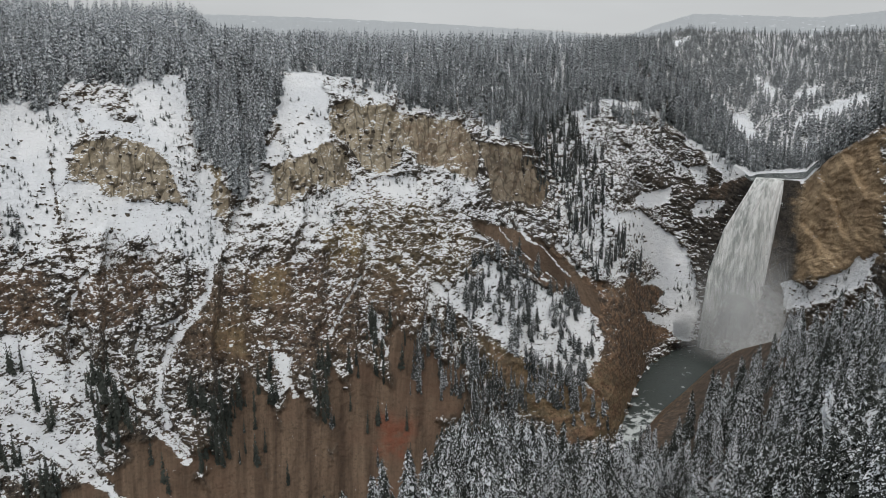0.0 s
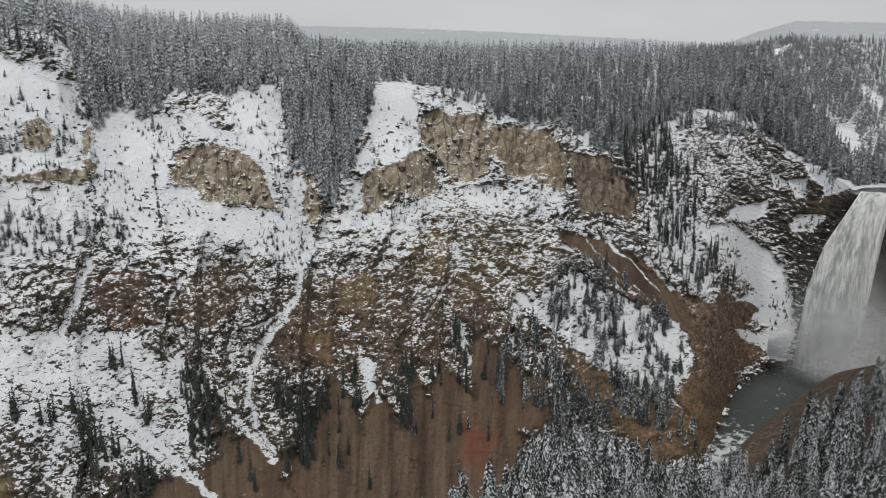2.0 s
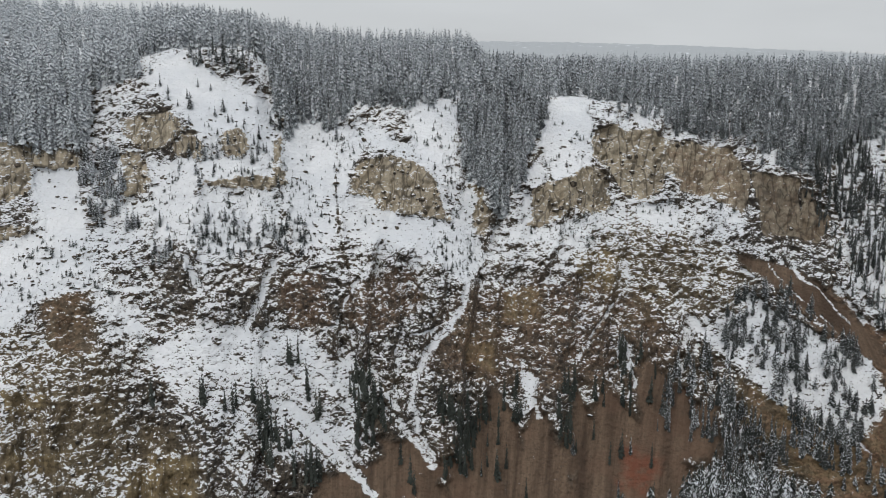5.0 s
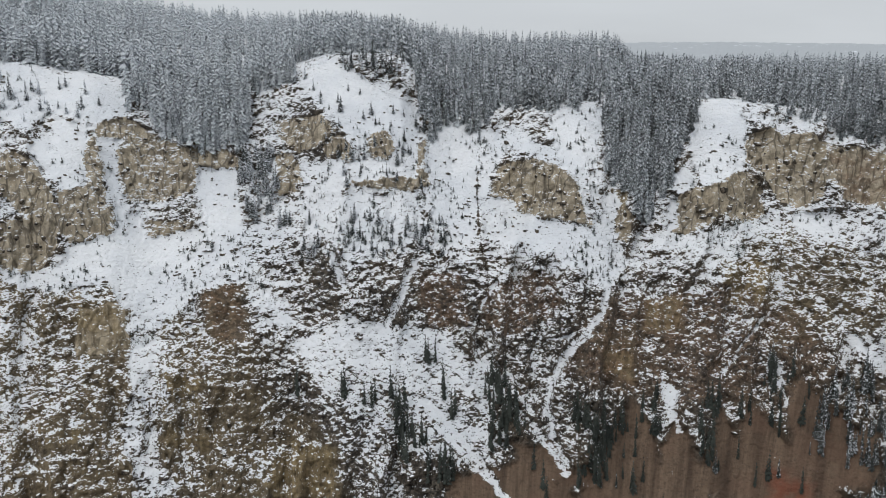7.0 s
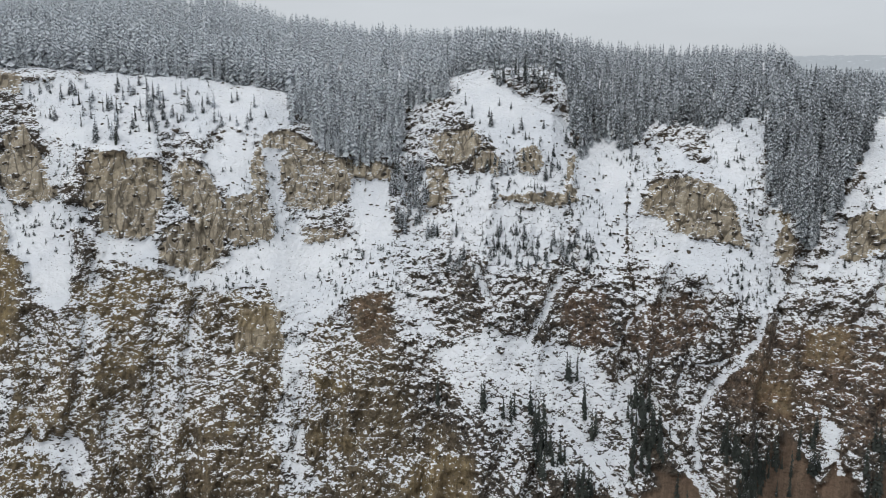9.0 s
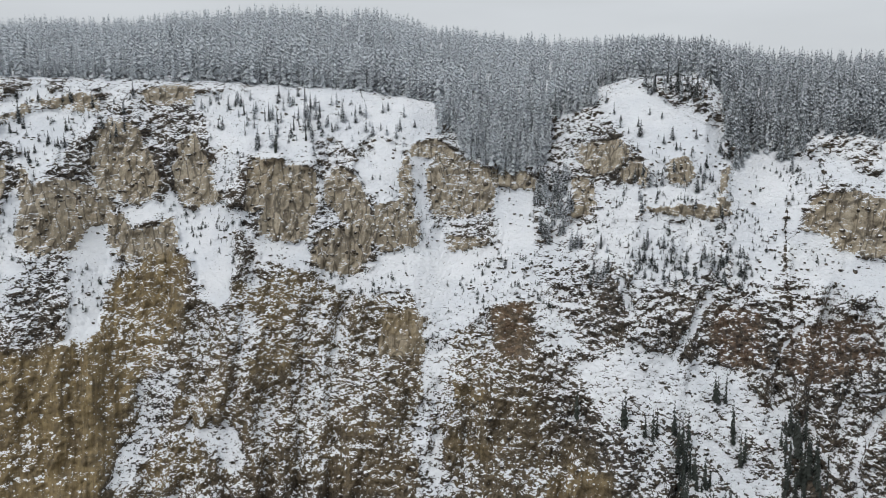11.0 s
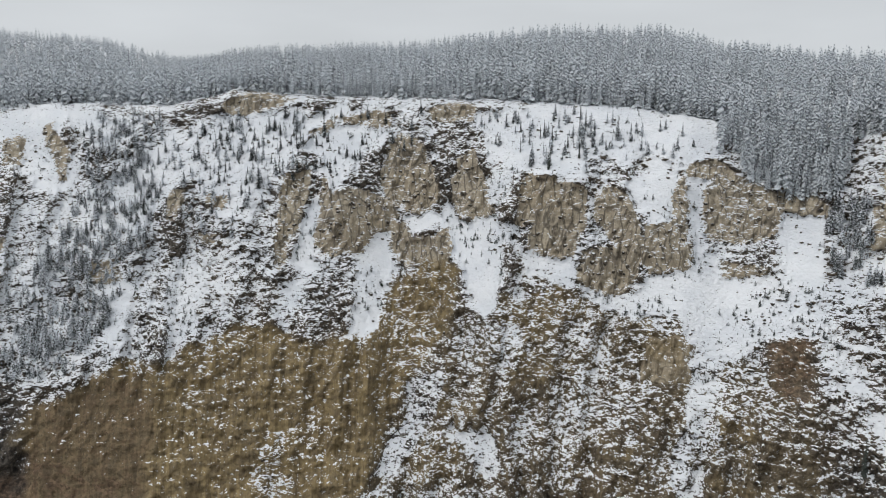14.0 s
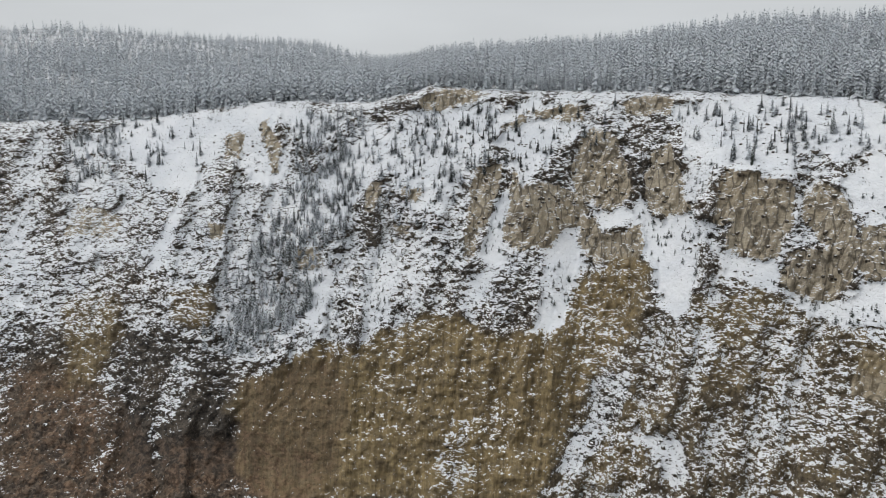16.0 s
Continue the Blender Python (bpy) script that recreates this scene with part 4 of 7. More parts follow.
lay("snow", 0.5, 0.16, [(50.4, -18.0), (47.3, -16.8), (47.7, -19.5), (49.3, -21.9), (51.0, -24.2), (53.2, -24.6), (51.5, -21.9), (49.8, -20.0)])
lay("snow", 0.5, 0.16, [(80.0, -16.7), (79.0, -17.2), (80.2, -19.2), (81.7, -20.3), (82.5, -22.3), (81.1, -22.5), (82.7, -20.8), (81.2, -18.3)])
lay("snow", 0.5, 0.16, [(71.3, -11.1), (70.2, -11.1), (69.9, -13.9), (71.2, -16.1), (71.9, -15.7), (71.1, -13.8)])
lay("snow", 0.5, 0.16, [(66.6, -10.5), (65.5, -11.4), (65.6, -13.8), (66.8, -16.1), (67.4, -15.2), (67.1, -12.9)])
lay("snow", 1.2, 0.16, [(30.6, -2.7), (29.2, -3.2), (29.4, -4.2), (29.8, -5.5), (29.5, -7.3), (29.0, -8.8), (29.7, -9.9), (30.0, -8.8), (29.9, -7.3), (30.4, -5.9)])
lay("snow", 1.2, 0.16, [(33.1, -2.6), (32.6, -1.6), (31.3, -2.5), (31.7, -4.4), (32.0, -5.9), (32.9, -6.3), (33.4, -5.2), (32.8, -4.1)])
lay("snow", 1.2, 0.16, [(34.4, -3.7), (33.9, -3.0), (33.2, -3.7), (33.7, -4.8), (34.2, -4.7)])
lay("snow", 1.2, 0.16, [(47.3, -4.5), (46.8, -6.3), (45.4, -6.3), (43.7, -5.9), (43.0, -8.2), (43.8, -9.9), (43.5, -12.3), (44.5, -13.5), (45.1, -11.9), (46.0, -9.9), (47.0, -8.3), (47.7, -6.7)])
lay("snow", 1.2, 0.16, [(50.3, -6.1), (48.3, -5.7), (47.3, -6.3), (48.3, -6.9), (49.7, -7.3)])
lay("snow", 1.2, 0.16, [(53.2, -8.4), (52.3, -6.9), (51.3, -7.3), (51.3, -9.6), (51.9, -11.6), (52.3, -14.1), (53.6, -14.5), (53.0, -11.6), (53.4, -9.6)])
lay("snow", 1.2, 0.16, [(57.7, -6.7), (56.8, -4.5), (56.2, -5.5), (56.8, -7.5), (56.9, -8.8), (56.5, -9.8), (57.7, -10.0), (58.5, -9.1), (57.9, -7.5)])
lay("snow", 1.2, 0.16, [(57.6, -1.3), (56.0, 0.3), (52.0, 0.7), (51.5, -0.3), (53.6, -1.5), (54.4, -2.7), (55.4, -4.7), (56.0, -3.1), (56.2, -1.9)])
lay("snow", 1.2, 0.16, [(38.1, -8.7), (37.9, -10.2), (39.4, -9.7), (40.6, -9.4)])
# tan crags of the long wall
lay("cliff", 1, 0.24, [(41.6, -3.0), (40.2, -3.2), (37.7, -3.8), (37.5, -6.5), (38.1, -8.7), (39.5, -9.0), (41.2, -8.6), (41.5, -7.4), (40.9, -6.6)])
lay("cliff", 1, 0.24, [(42.3, -6.6), (42.1, -5.6), (41.5, -4.2), (40.4, -3.8), (40.4, -5.4), (41.1, -6.4), (41.7, -6.6)])
lay("cliff", 1, 0.24, [(36.6, -4.3), (35.7, -3.7), (34.4, -4.7), (34.0, -5.6), (33.2, -7.5), (33.4, -9.4), (34.5, -9.1), (35.7, -7.2), (36.7, -6.1)])
lay("cliff", 1, 0.24, [(37.5, -9.2), (35.7, -9.0), (34.7, -9.9), (35.6, -11.5), (37.1, -11.0), (37.9, -10.0)])
lay("cliff", 1, 0.24, [(33.1, -6.3), (30.6, -6.1), (30.0, -8.1), (30.2, -9.4), (32.7, -9.8), (33.1, -8.3)])
lay("cliff", 1, 0.24, [(31.8, -3.7), (30.8, -2.5), (30.6, -3.6), (30.3, -5.5), (31.1, -6.3), (31.7, -4.8)])
lay("cliff", 1, 0.24, [(30.5, -2.2), (29.1, -2.4), (29.3, -3.0), (30.3, -2.7)])
lay("cliff", 1, 0.24, [(51.6, -1.3), (50.7, -0.3), (49.5, -0.5), (48.7, -1.9), (48.3, -3.1), (47.7, -4.5), (48.5, -5.6), (49.9, -5.8), (51.3, -5.1), (51.7, -3.5)])
lay("cliff", 1, 0.24, [(46.8, -3.5), (46.1, -2.1), (45.3, -2.3), (44.5, -3.9), (43.9, -5.9), (44.6, -6.1), (45.5, -5.8), (46.4, -6.1), (46.9, -4.7)])
lay("cliff", 1, 0.24, [(56.4, -5.5), (55.8, -4.3), (53.6, -4.1), (51.5, -5.1), (50.7, -5.9), (51.5, -6.9), (52.7, -7.1), (53.6, -7.6), (53.8, -8.6), (54.8, -8.8), (56.5, -8.8), (56.6, -6.7)])
lay("cliff", 1, 0.24, [(59.3, -6.7), (58.4, -4.3), (57.6, -3.1), (57.1, -3.3), (58.0, -4.7), (57.7, -5.9), (58.1, -7.1), (58.7, -7.9), (59.1, -9.5), (59.6, -9.9), (59.5, -7.9)])
lay("cliff", 1, 0.24, [(51.3, -6.5), (50.1, -6.7), (49.9, -7.5), (48.2, -7.7), (47.0, -6.7), (46.8, -8.3), (47.6, -10.0), (48.6, -9.2), (50.3, -9.6), (51.3, -8.4)])
lay("cliff", 1, 0.24, [(48.4, 1.5), (47.2, 2.0), (45.4, 1.9), (45.5, 1.0), (47.2, 0.7), (48.2, 0.8)])
lay("cliff", 1, 0.24, [(61.9, 1.3), (61.1, 2.5), (59.5, 2.7), (58.0, 2.3), (60.0, 1.9), (60.4, 1.1), (61.4, 0.9)])
lay("cliff", 1, 0.24, [(76.3, -0.9), (75.4, -0.6), (75.2, -1.7), (76.2, -2.3), (76.5, -2.0)])
lay("cliff", 1, 0.24, [(74.1, -0.2), (73.5, 0.4), (73.1, -1.0), (72.7, -3.3), (73.4, -3.2), (73.5, -2.1), (74.0, -1.0)])
lay("cliff", 0.7, 0.24, [(54.0, 1.1), (51.6, 1.3), (51.5, 0.1), (53.4, 0.3)])
lay("cliff", 0.7, 0.24, [(57.0, -0.3), (55.6, 0.7), (55.1, 0.4), (56.6, -0.6)])
lay("cliff", 0.7, 0.24, [(66.9, -6.1), (65.8, -4.4), (65.6, -4.8), (66.5, -6.2)])
lay("cliff", 0.7, 0.24, [(29.5, -4.3), (28.9, -3.2), (27.3, -2.8), (26.5, -4.6), (25.2, -5.3), (24.9, -6.7), (26.7, -7.5), (29.0, -7.3), (29.4, -6.2)])
lay("cliff", 0.7, 0.24, [(72.0, -8.7), (70.1, -8.6), (69.9, -10.0), (71.3, -10.3), (71.8, -9.7)])
lay("cliff", 0.7, 0.24, [(77.7, -6.9), (76.8, -6.7), (76.8, -7.7), (77.7, -7.8)])
# snowfields, chutes and crags of the middle wall
lay("snow", 1.2, 0.16, [(24.3, -5.1), (23.2, -5.3), (21.5, -5.5), (21.7, -7.2), (21.5, -9.4), (22.1, -12.1), (24.4, -12.4), (24.0, -9.3), (24.1, -7.1), (24.4, -6.5)])
lay("snow", 1.2, 0.16, [(32.9, -2.0), (31.2, -2.0), (31.2, -3.3), (31.6, -4.5), (31.5, -5.5), (32.2, -6.2), (33.0, -6.5), (33.2, -5.4), (33.0, -3.9), (33.1, -2.9)])
lay("snow", 1.2, 0.16, [(34.6, -3.7), (34.2, -3.0), (33.4, -3.2), (33.2, -4.1), (33.6, -5.0), (34.1, -4.6)])
lay("snow", 1.2, 0.16, [(-9.4, -1.2), (-11.2, -0.8), (-13.1, -1.3), (-13.7, -2.3), (-13.6, -3.6), (-13.3, -4.3), (-12.6, -4.7), (-12.3, -5.9), (-11.0, -6.7), (-10.4, -4.8), (-9.8, -4.0), (-10.1, -2.5)])
lay("snow", 1.2, 0.16, [(-16.3, -1.0), (-17.9, -1.7), (-17.6, -2.2), (-16.4, -2.6)])
lay("snow", 1.2, 0.16, [(-8.7, -9.9), (-8.7, -7.7), (-9.3, -7.5), (-9.4, -9.6)])
lay("snow", 1.2, 0.16, [(-9.3, -5.8), (-10.2, -5.7), (-10.3, -6.7), (-9.4, -7.3)])
lay("snow", 1.2, 0.16, [(-0.5, -1.9), (-4.0, -1.3), (-4.0, -2.5), (-3.7, -5.3), (-3.1, -5.7), (-1.5, -4.9), (-0.7, -3.7)])
lay("snow", 1.2, 0.16, [(16.6, 1.1), (14.8, 2.2), (13.6, 1.4), (12.1, 0.3), (8.9, -1.3), (8.7, -3.3), (9.8, -4.9), (10.6, -5.7), (10.6, -3.7), (11.0, -2.7), (12.6, -2.9), (12.8, -4.9), (13.6, -5.2), (13.0, -3.7), (14.5, -2.6), (14.9, -2.1), (16.0, -0.1)])
lay("snow", 1.2, 0.16, [(8.1, -2.9), (6.5, -1.7), (5.1, -3.3), (4.5, -5.7), (4.7, -9.8), (5.3, -11.4), (7.8, -11.0), (8.2, -7.3), (8.2, -5.3)])
lay("snow", 1.2, 0.16, [(-16.7, -8.3), (-18.0, -7.9), (-19.8, -8.5), (-18.1, -9.0), (-17.1, -9.4)])
lay("snow", 1.2, 0.16, [(10.9, -21.4), (8.3, -21.9), (6.6, -23.4), (4.4, -25.7), (3.1, -27.6), (2.2, -28.8), (3.1, -28.8), (4.8, -26.9), (7.0, -25.0), (9.2, -23.4)])
lay("snow", 0.85, 0.16, [(30.1, -10.0), (24.2, -9.3), (20.9, -12.2), (21.3, -13.4), (24.9, -13.9), (26.9, -14.9), (28.7, -15.1), (30.0, -14.4), (30.7, -12.6), (33.7, -11.6), (31.9, -10.3)])
lay("snow", 0.85, 0.16, [(4.5, -4.9), (3.3, -2.9), (2.5, -4.1), (3.3, -5.3), (3.9, -7.3), (2.4, -8.3), (0.4, -9.7), (-2.9, -9.7), (-4.1, -10.4), (-3.8, -12.9), (-1.7, -12.5), (-0.1, -10.9), (2.4, -11.0), (4.1, -11.0)])
lay("snow", 0.85, 0.16, [(17.5, -7.2), (13.9, -7.5), (9.0, -7.3), (8.6, -10.6), (10.7, -11.4), (14.8, -10.9), (17.2, -10.0)])
lay("snow", 0.85, 0.16, [(-3.1, -5.7), (-3.7, -5.7), (-4.0, -7.2), (-5.4, -7.6), (-5.1, -9.6), (-4.1, -10.0), (-3.5, -8.1)])
lay("snow", 0.65, 0.16, [(29.4, -14.5), (26.8, -14.5), (27.7, -16.0), (28.7, -17.4), (28.4, -19.7), (29.7, -22.5), (30.6, -21.6), (29.7, -19.9), (29.9, -18.0), (29.2, -16.6)])
lay("snow", 0.65, 0.16, [(30.6, -22.1), (28.0, -22.7), (28.4, -24.1), (27.4, -26.5), (28.2, -27.1), (29.8, -26.8), (30.3, -24.9)])
lay("snow", 0.65, 0.16, [(-12.7, -9.1), (-13.2, -9.3), (-14.6, -9.0), (-15.6, -7.6), (-16.8, -9.8), (-15.5, -10.3), (-13.3, -10.8), (-8.8, -11.0), (-6.5, -10.8), (-5.3, -10.8), (-9.5, -10.2)])
lay("cliff", 1, 0.24, [(3.7, -7.5), (3.3, -6.5), (3.1, -5.7), (2.1, -5.3), (0.5, -4.9), (-1.6, -5.7), (-2.6, -6.9), (-3.0, -8.5), (-3.7, -9.6), (-1.6, -9.1), (-0.0, -9.2), (1.2, -8.9), (2.4, -7.9)])
lay("cliff", 1, 0.24, [(12.4, -3.3), (11.4, -3.1), (10.7, -3.9), (10.8, -4.7), (12.2, -4.7), (12.4, -3.9)])
lay("cliff", 1, 0.24, [(15.6, -4.0), (14.6, -3.2), (13.8, -3.8), (14.0, -4.8), (15.4, -4.6)])
lay("cliff", 1, 0.24, [(14.3, -6.6), (11.4, -6.2), (9.0, -6.6), (9.2, -7.0), (13.1, -6.9)])
lay("cliff", 1, 0.24, [(9.2, -5.7), (8.2, -6.0), (8.4, -6.8), (9.1, -6.7)])
lay("cliff", 1, 0.24, [(9.0, -4.1), (8.6, -3.7), (8.5, -5.3), (9.0, -5.5)])
lay("cliff", 1, 0.24, [(-5.2, -9.6), (-5.8, -8.2), (-6.3, -9.2), (-6.0, -10.6), (-5.3, -10.6)])
lay("cliff", 1, 0.24, [(18.5, -4.2), (18.0, -4.8), (17.7, -7.0), (18.9, -7.1), (19.0, -5.9)])
lay("cliff", 1, 0.24, [(24.2, -4.0), (22.4, -4.1), (21.5, -4.7), (21.7, -5.4), (23.0, -5.2), (24.3, -5.0)])
lay("cliff", 1, 0.24, [(-9.3, -9.5), (-9.4, -8.1), (-10.1, -7.3), (-12.5, -6.4), (-13.0, -5.6), (-14.1, -5.8), (-14.8, -6.9), (-14.6, -8.6), (-13.9, -8.8), (-12.8, -8.9), (-12.6, -8.1), (-11.4, -9.4), (-9.5, -9.9)])
lay("cliff", 1, 0.24, [(-14.6, -3.9), (-15.6, -3.2), (-17.6, -2.9), (-18.4, -4.5), (-18.5, -7.1), (-17.4, -7.9), (-16.7, -7.8), (-15.8, -5.4), (-15.1, -5.8)])
lay("cliff", 0.7, 0.24, [(17.9, -4.0), (17.3, -2.6), (16.1, -2.2), (14.9, -2.8), (16.2, -3.8), (17.4, -4.5)])
lay("cliff", 0.7, 0.24, [(-18.3, -4.9), (-20.3, -3.8), (-21.9, -4.1), (-22.1, -6.9), (-20.0, -6.8), (-18.9, -6.0)])
lay("cliff", 0.7, 0.24, [(-13.6, -3.4), (-14.6, -3.0), (-14.5, -4.3), (-13.6, -4.3)])
lay("cliff", 0.7, 0.24, [(30.7, -2.4), (29.0, -2.4), (28.7, -2.8), (29.6, -3.1), (30.6, -2.9)])
# dark buttresses below the long snow shelf
lay("bare", 0.5, 0.5, [(24.8, -14.2), (23.5, -13.4), (21.7, -13.5), (21.3, -16.2), (22.1, -18.0), (24.1, -17.6)], 0.75)
lay("bare", 0.45, 0.5, [(20.8, -11.5), (19.0, -10.6), (17.6, -10.7), (15.6, -12.3), (14.6, -14.0), (14.8, -15.9), (16.8, -17.6), (18.4, -15.9), (20.2, -13.4)], 0.75)
lay("bare", 0.5, 0.5, [(13.4, -14.7), (12.4, -12.7), (11.4, -12.2), (10.8, -14.7), (12.1, -16.4)], 0.75)
lay("bare", 0.25, 0.5, [(36.6, -14.2), (33.7, -13.1), (31.6, -13.7), (29.7, -16.2), (30.0, -17.8), (33.4, -17.5)], 0.75)
patch("bare", 0.3, 1.0, [(83.3, -3.3), (76.9, -5.8), (71.5, -7.6), (72.2, -14.1), (84.1, -13.6)])
# bare buttresses between the gullies
patch("ochre", 0.36, 0.7, [(32.6, -14.7), (30.8, -13.7), (29.9, -14.2), (29.3, -16.9), (30.1, -20.2), (32.6, -17.6)])
patch("bare", 0.35, 0.7, [(32.6, -14.7), (30.8, -13.7), (29.9, -14.2), (29.3, -16.9), (30.1, -20.2), (32.6, -17.6)])
patch("ochre", 0.30, 0.7, [(24.1, -13.6), (21.8, -13.7), (21.5, -15.7), (22.0, -17.3), (25.1, -17.0)])
patch("bare", 0.35, 0.7, [(24.1, -13.6), (21.8, -13.7), (21.5, -15.7), (22.0, -17.3), (25.1, -17.0)])
patch("ochre", 0.36, 0.7, [(27.9, -19.0), (25.2, -18.9), (25.3, -20.4), (27.6, -20.2)])
patch("bare", 0.35, 0.7, [(27.9, -19.0), (25.2, -18.9), (25.3, -20.4), (27.6, -20.2)])
patch("ochre", 0.30, 0.7, [(27.3, -20.6), (25.0, -20.5), (25.1, -22.7), (27.4, -22.4)])
patch("bare", 0.35, 0.7, [(27.3, -20.6), (25.0, -20.5), (25.1, -22.7), (27.4, -22.4)])
patch("ochre", 0.42, 0.7, [(28.2, -22.7), (23.5, -23.1), (26.4, -23.9), (28.1, -23.8)])
patch("bare", 0.35, 0.7, [(28.2, -22.7), (23.5, -23.1), (26.4, -23.9), (28.1, -23.8)])
patch("ochre", 0.36, 0.7, [(19.4, -22.5), (16.9, -23.1), (15.3, -25.5), (15.0, -28.6), (19.7, -28.2)])
patch("bare", 0.35, 0.7, [(19.4, -22.5), (16.9, -23.1), (15.3, -25.5), (15.0, -28.6), (19.7, -28.2)])
patch("ochre", 0.18, 0.7, [(34.7, -21.6), (31.1, -21.5), (30.7, -23.0), (32.8, -23.4), (34.5, -23.1)])
patch("bare", 0.35, 0.7, [(34.7, -21.6), (31.1, -21.5), (30.7, -23.0), (32.8, -23.4), (34.5, -23.1)])
patch("ochre", 0.30, 0.7, [(-4.3, -17.2), (-7.1, -16.6), (-7.7, -19.7), (-6.1, -20.6), (-4.8, -19.5)])
patch("bare", 0.35, 0.7, [(-4.3, -17.2), (-7.1, -16.6), (-7.7, -19.7), (-6.1, -20.6), (-4.8, -19.5)])
patch("ochre", 0.24, 0.7, [(-7.0, -14.7), (-9.8, -14.1), (-10.2, -15.6), (-7.9, -16.2)])
patch("bare", 0.35, 0.7, [(-7.0, -14.7), (-9.8, -14.1), (-10.2, -15.6), (-7.9, -16.2)])
patch("ochre", 0.30, 0.7, [(-15.5, -15.9), (-18.7, -15.2), (-18.7, -16.3), (-16.0, -17.4)])
patch("bare", 0.35, 0.7, [(-15.5, -15.9), (-18.7, -15.2), (-18.7, -16.3), (-16.0, -17.4)])
lay("ochre", 0.9, 0.3, [(76.4, -21.5), (75.8, -18.3), (72.7, -16.6), (70.0, -15.3), (67.6, -16.0), (66.0, -14.7), (63.5, -14.1), (61.9, -13.1), (60.3, -14.8), (57.8, -15.3), (52.3, -14.9), (51.7, -13.2), (51.0, -10.8), (49.8, -13.2), (51.1, -16.5), (50.6, -18.8), (52.3, -22.3), (54.0, -25.8), (76.2, -24.1)], 0.75)
patch("snow", 0.45, 0.3, [(60.4, -21.5), (57.8, -20.4), (60.0, -23.0), (58.3, -24.6), (60.5, -25.7), (62.1, -24.4)])
# brown slides below the crag
lay("talus", 1, 0.15, [(-23.8, -11.4), (-26.4, -11.7), (-28.3, -12.3), (-30.9, -14.3), (-33.0, -16.2), (-33.4, -17.7), (-32.2, -17.0), (-28.8, -14.8), (-26.5, -13.4), (-24.4, -12.1)], 0.95)
lay("snow", 0.9, 0.18, [(-23.8, -13.2), (-25.7, -14.4), (-29.1, -15.8), (-32.4, -17.2), (-33.8, -19.3), (-33.0, -19.8), (-29.1, -18.4), (-26.6, -17.3), (-24.4, -15.3)], 1.0)
lay("snow", 0.75, 0.18, [(-21.9, -15.3), (-25.3, -18.1), (-28.8, -20.0), (-32.7, -21.9), (-32.5, -22.4), (-28.4, -21.2), (-24.9, -19.3), (-21.9, -16.9)], 1.0)
lay("rust", 0.7, 0.25, [(-24.9, -19.9), (-28.4, -21.6), (-32.7, -22.9), (-35.7, -24.0), (-35.0, -25.8), (-31.1, -25.4), (-28.1, -24.0), (-25.8, -22.1)], 0.8)
lay("rust", 1, 0.15, [(-33.0, -15.4), (-36.0, -15.7), (-36.9, -17.5), (-38.8, -18.8), (-35.9, -20.0), (-34.8, -23.1), (-34.1, -20.9), (-33.4, -18.5)], 0.95)
line("chute", 0.10, [(-26.7, -11.6), (-29.0, -13.1), (-31.1, -15.1)])
patch("snow", 0.3, 0.6, [(-29.8, -3.5), (-33.3, -2.3), (-35.6, -3.4), (-35.1, -6.9), (-34.8, -9.3), (-32.9, -9.8), (-30.4, -7.5)])
patch("snow", 0.42, 0.5, [(-35.6, -3.4), (-39.1, -5.3), (-39.6, -6.8), (-36.3, -7.3), (-34.3, -7.0)])
# the streaked fan
lay("snow", 0.8, 0.3, [(18.3, -17.7), (17.3, -17.2), (16.0, -16.5), (15.0, -17.3), (13.7, -16.1), (11.6, -16.8), (10.8, -16.6), (8.7, -17.9), (9.1, -19.5), (7.0, -19.5), (6.6, -17.9), (5.3, -19.1), (3.6, -19.5), (2.3, -19.9), (1.0, -21.4), (-0.3, -22.1), (2.3, -20.6), (4.0, -22.6), (4.4, -23.4), (5.7, -21.9), (7.4, -22.7), (8.3, -21.1), (10.9, -21.4), (13.0, -21.7), (15.2, -21.7), (16.4, -22.0), (17.4, -19.6)])
patch("snow", 0.45, 0.3, [(17.0, -20.8), (14.3, -21.7), (13.1, -23.3), (11.8, -24.1), (11.0, -28.8), (13.7, -28.7), (14.9, -26.3), (15.7, -24.0)])

# the dark crag beside the falls, and the snow that clings to it
patch("wet_dark", 0.65, 0.5, [(-31.0, -4.6), (-33.5, -3.2), (-37.6, -4.0), (-39.2, -5.6), (-41.6, -7.0), (-43.0, -7.7), (-41.1, -10.9), (-39.8, -13.7), (-38.0, -10.3), (-35.2, -9.9), (-32.8, -9.0), (-30.3, -7.0)])
patch("bare", 0.15, 0.4, [(-33.8, -5.2), (-34.5, -3.6), (-37.6, -4.3), (-39.2, -5.6), (-41.6, -7.0), (-43.0, -7.7), (-41.1, -10.9), (-39.8, -13.7), (-38.0, -10.3), (-35.2, -9.9), (-34.0, -7.8)])
patch("rust", 0.8, 0.2, [(-40.3, -8.3), (-42.8, -7.5), (-42.0, -8.8), (-40.4, -10.0)])
lay("snow", 1.4, 0.16, [(-38.2, -5.1), (-39.9, -4.9), (-41.4, -6.2), (-42.9, -7.3), (-41.2, -8.0), (-41.0, -8.4), (-41.2, -7.3), (-40.2, -6.7), (-39.9, -5.8), (-38.6, -5.5)])
lay("snow", 1.4, 0.16, [(-37.7, -6.4), (-38.3, -6.4), (-39.0, -7.4), (-38.2, -7.5)])
lay("snow", 1.4, 0.16, [(-39.0, -7.1), (-40.0, -6.8), (-40.1, -7.9), (-39.5, -8.2)])
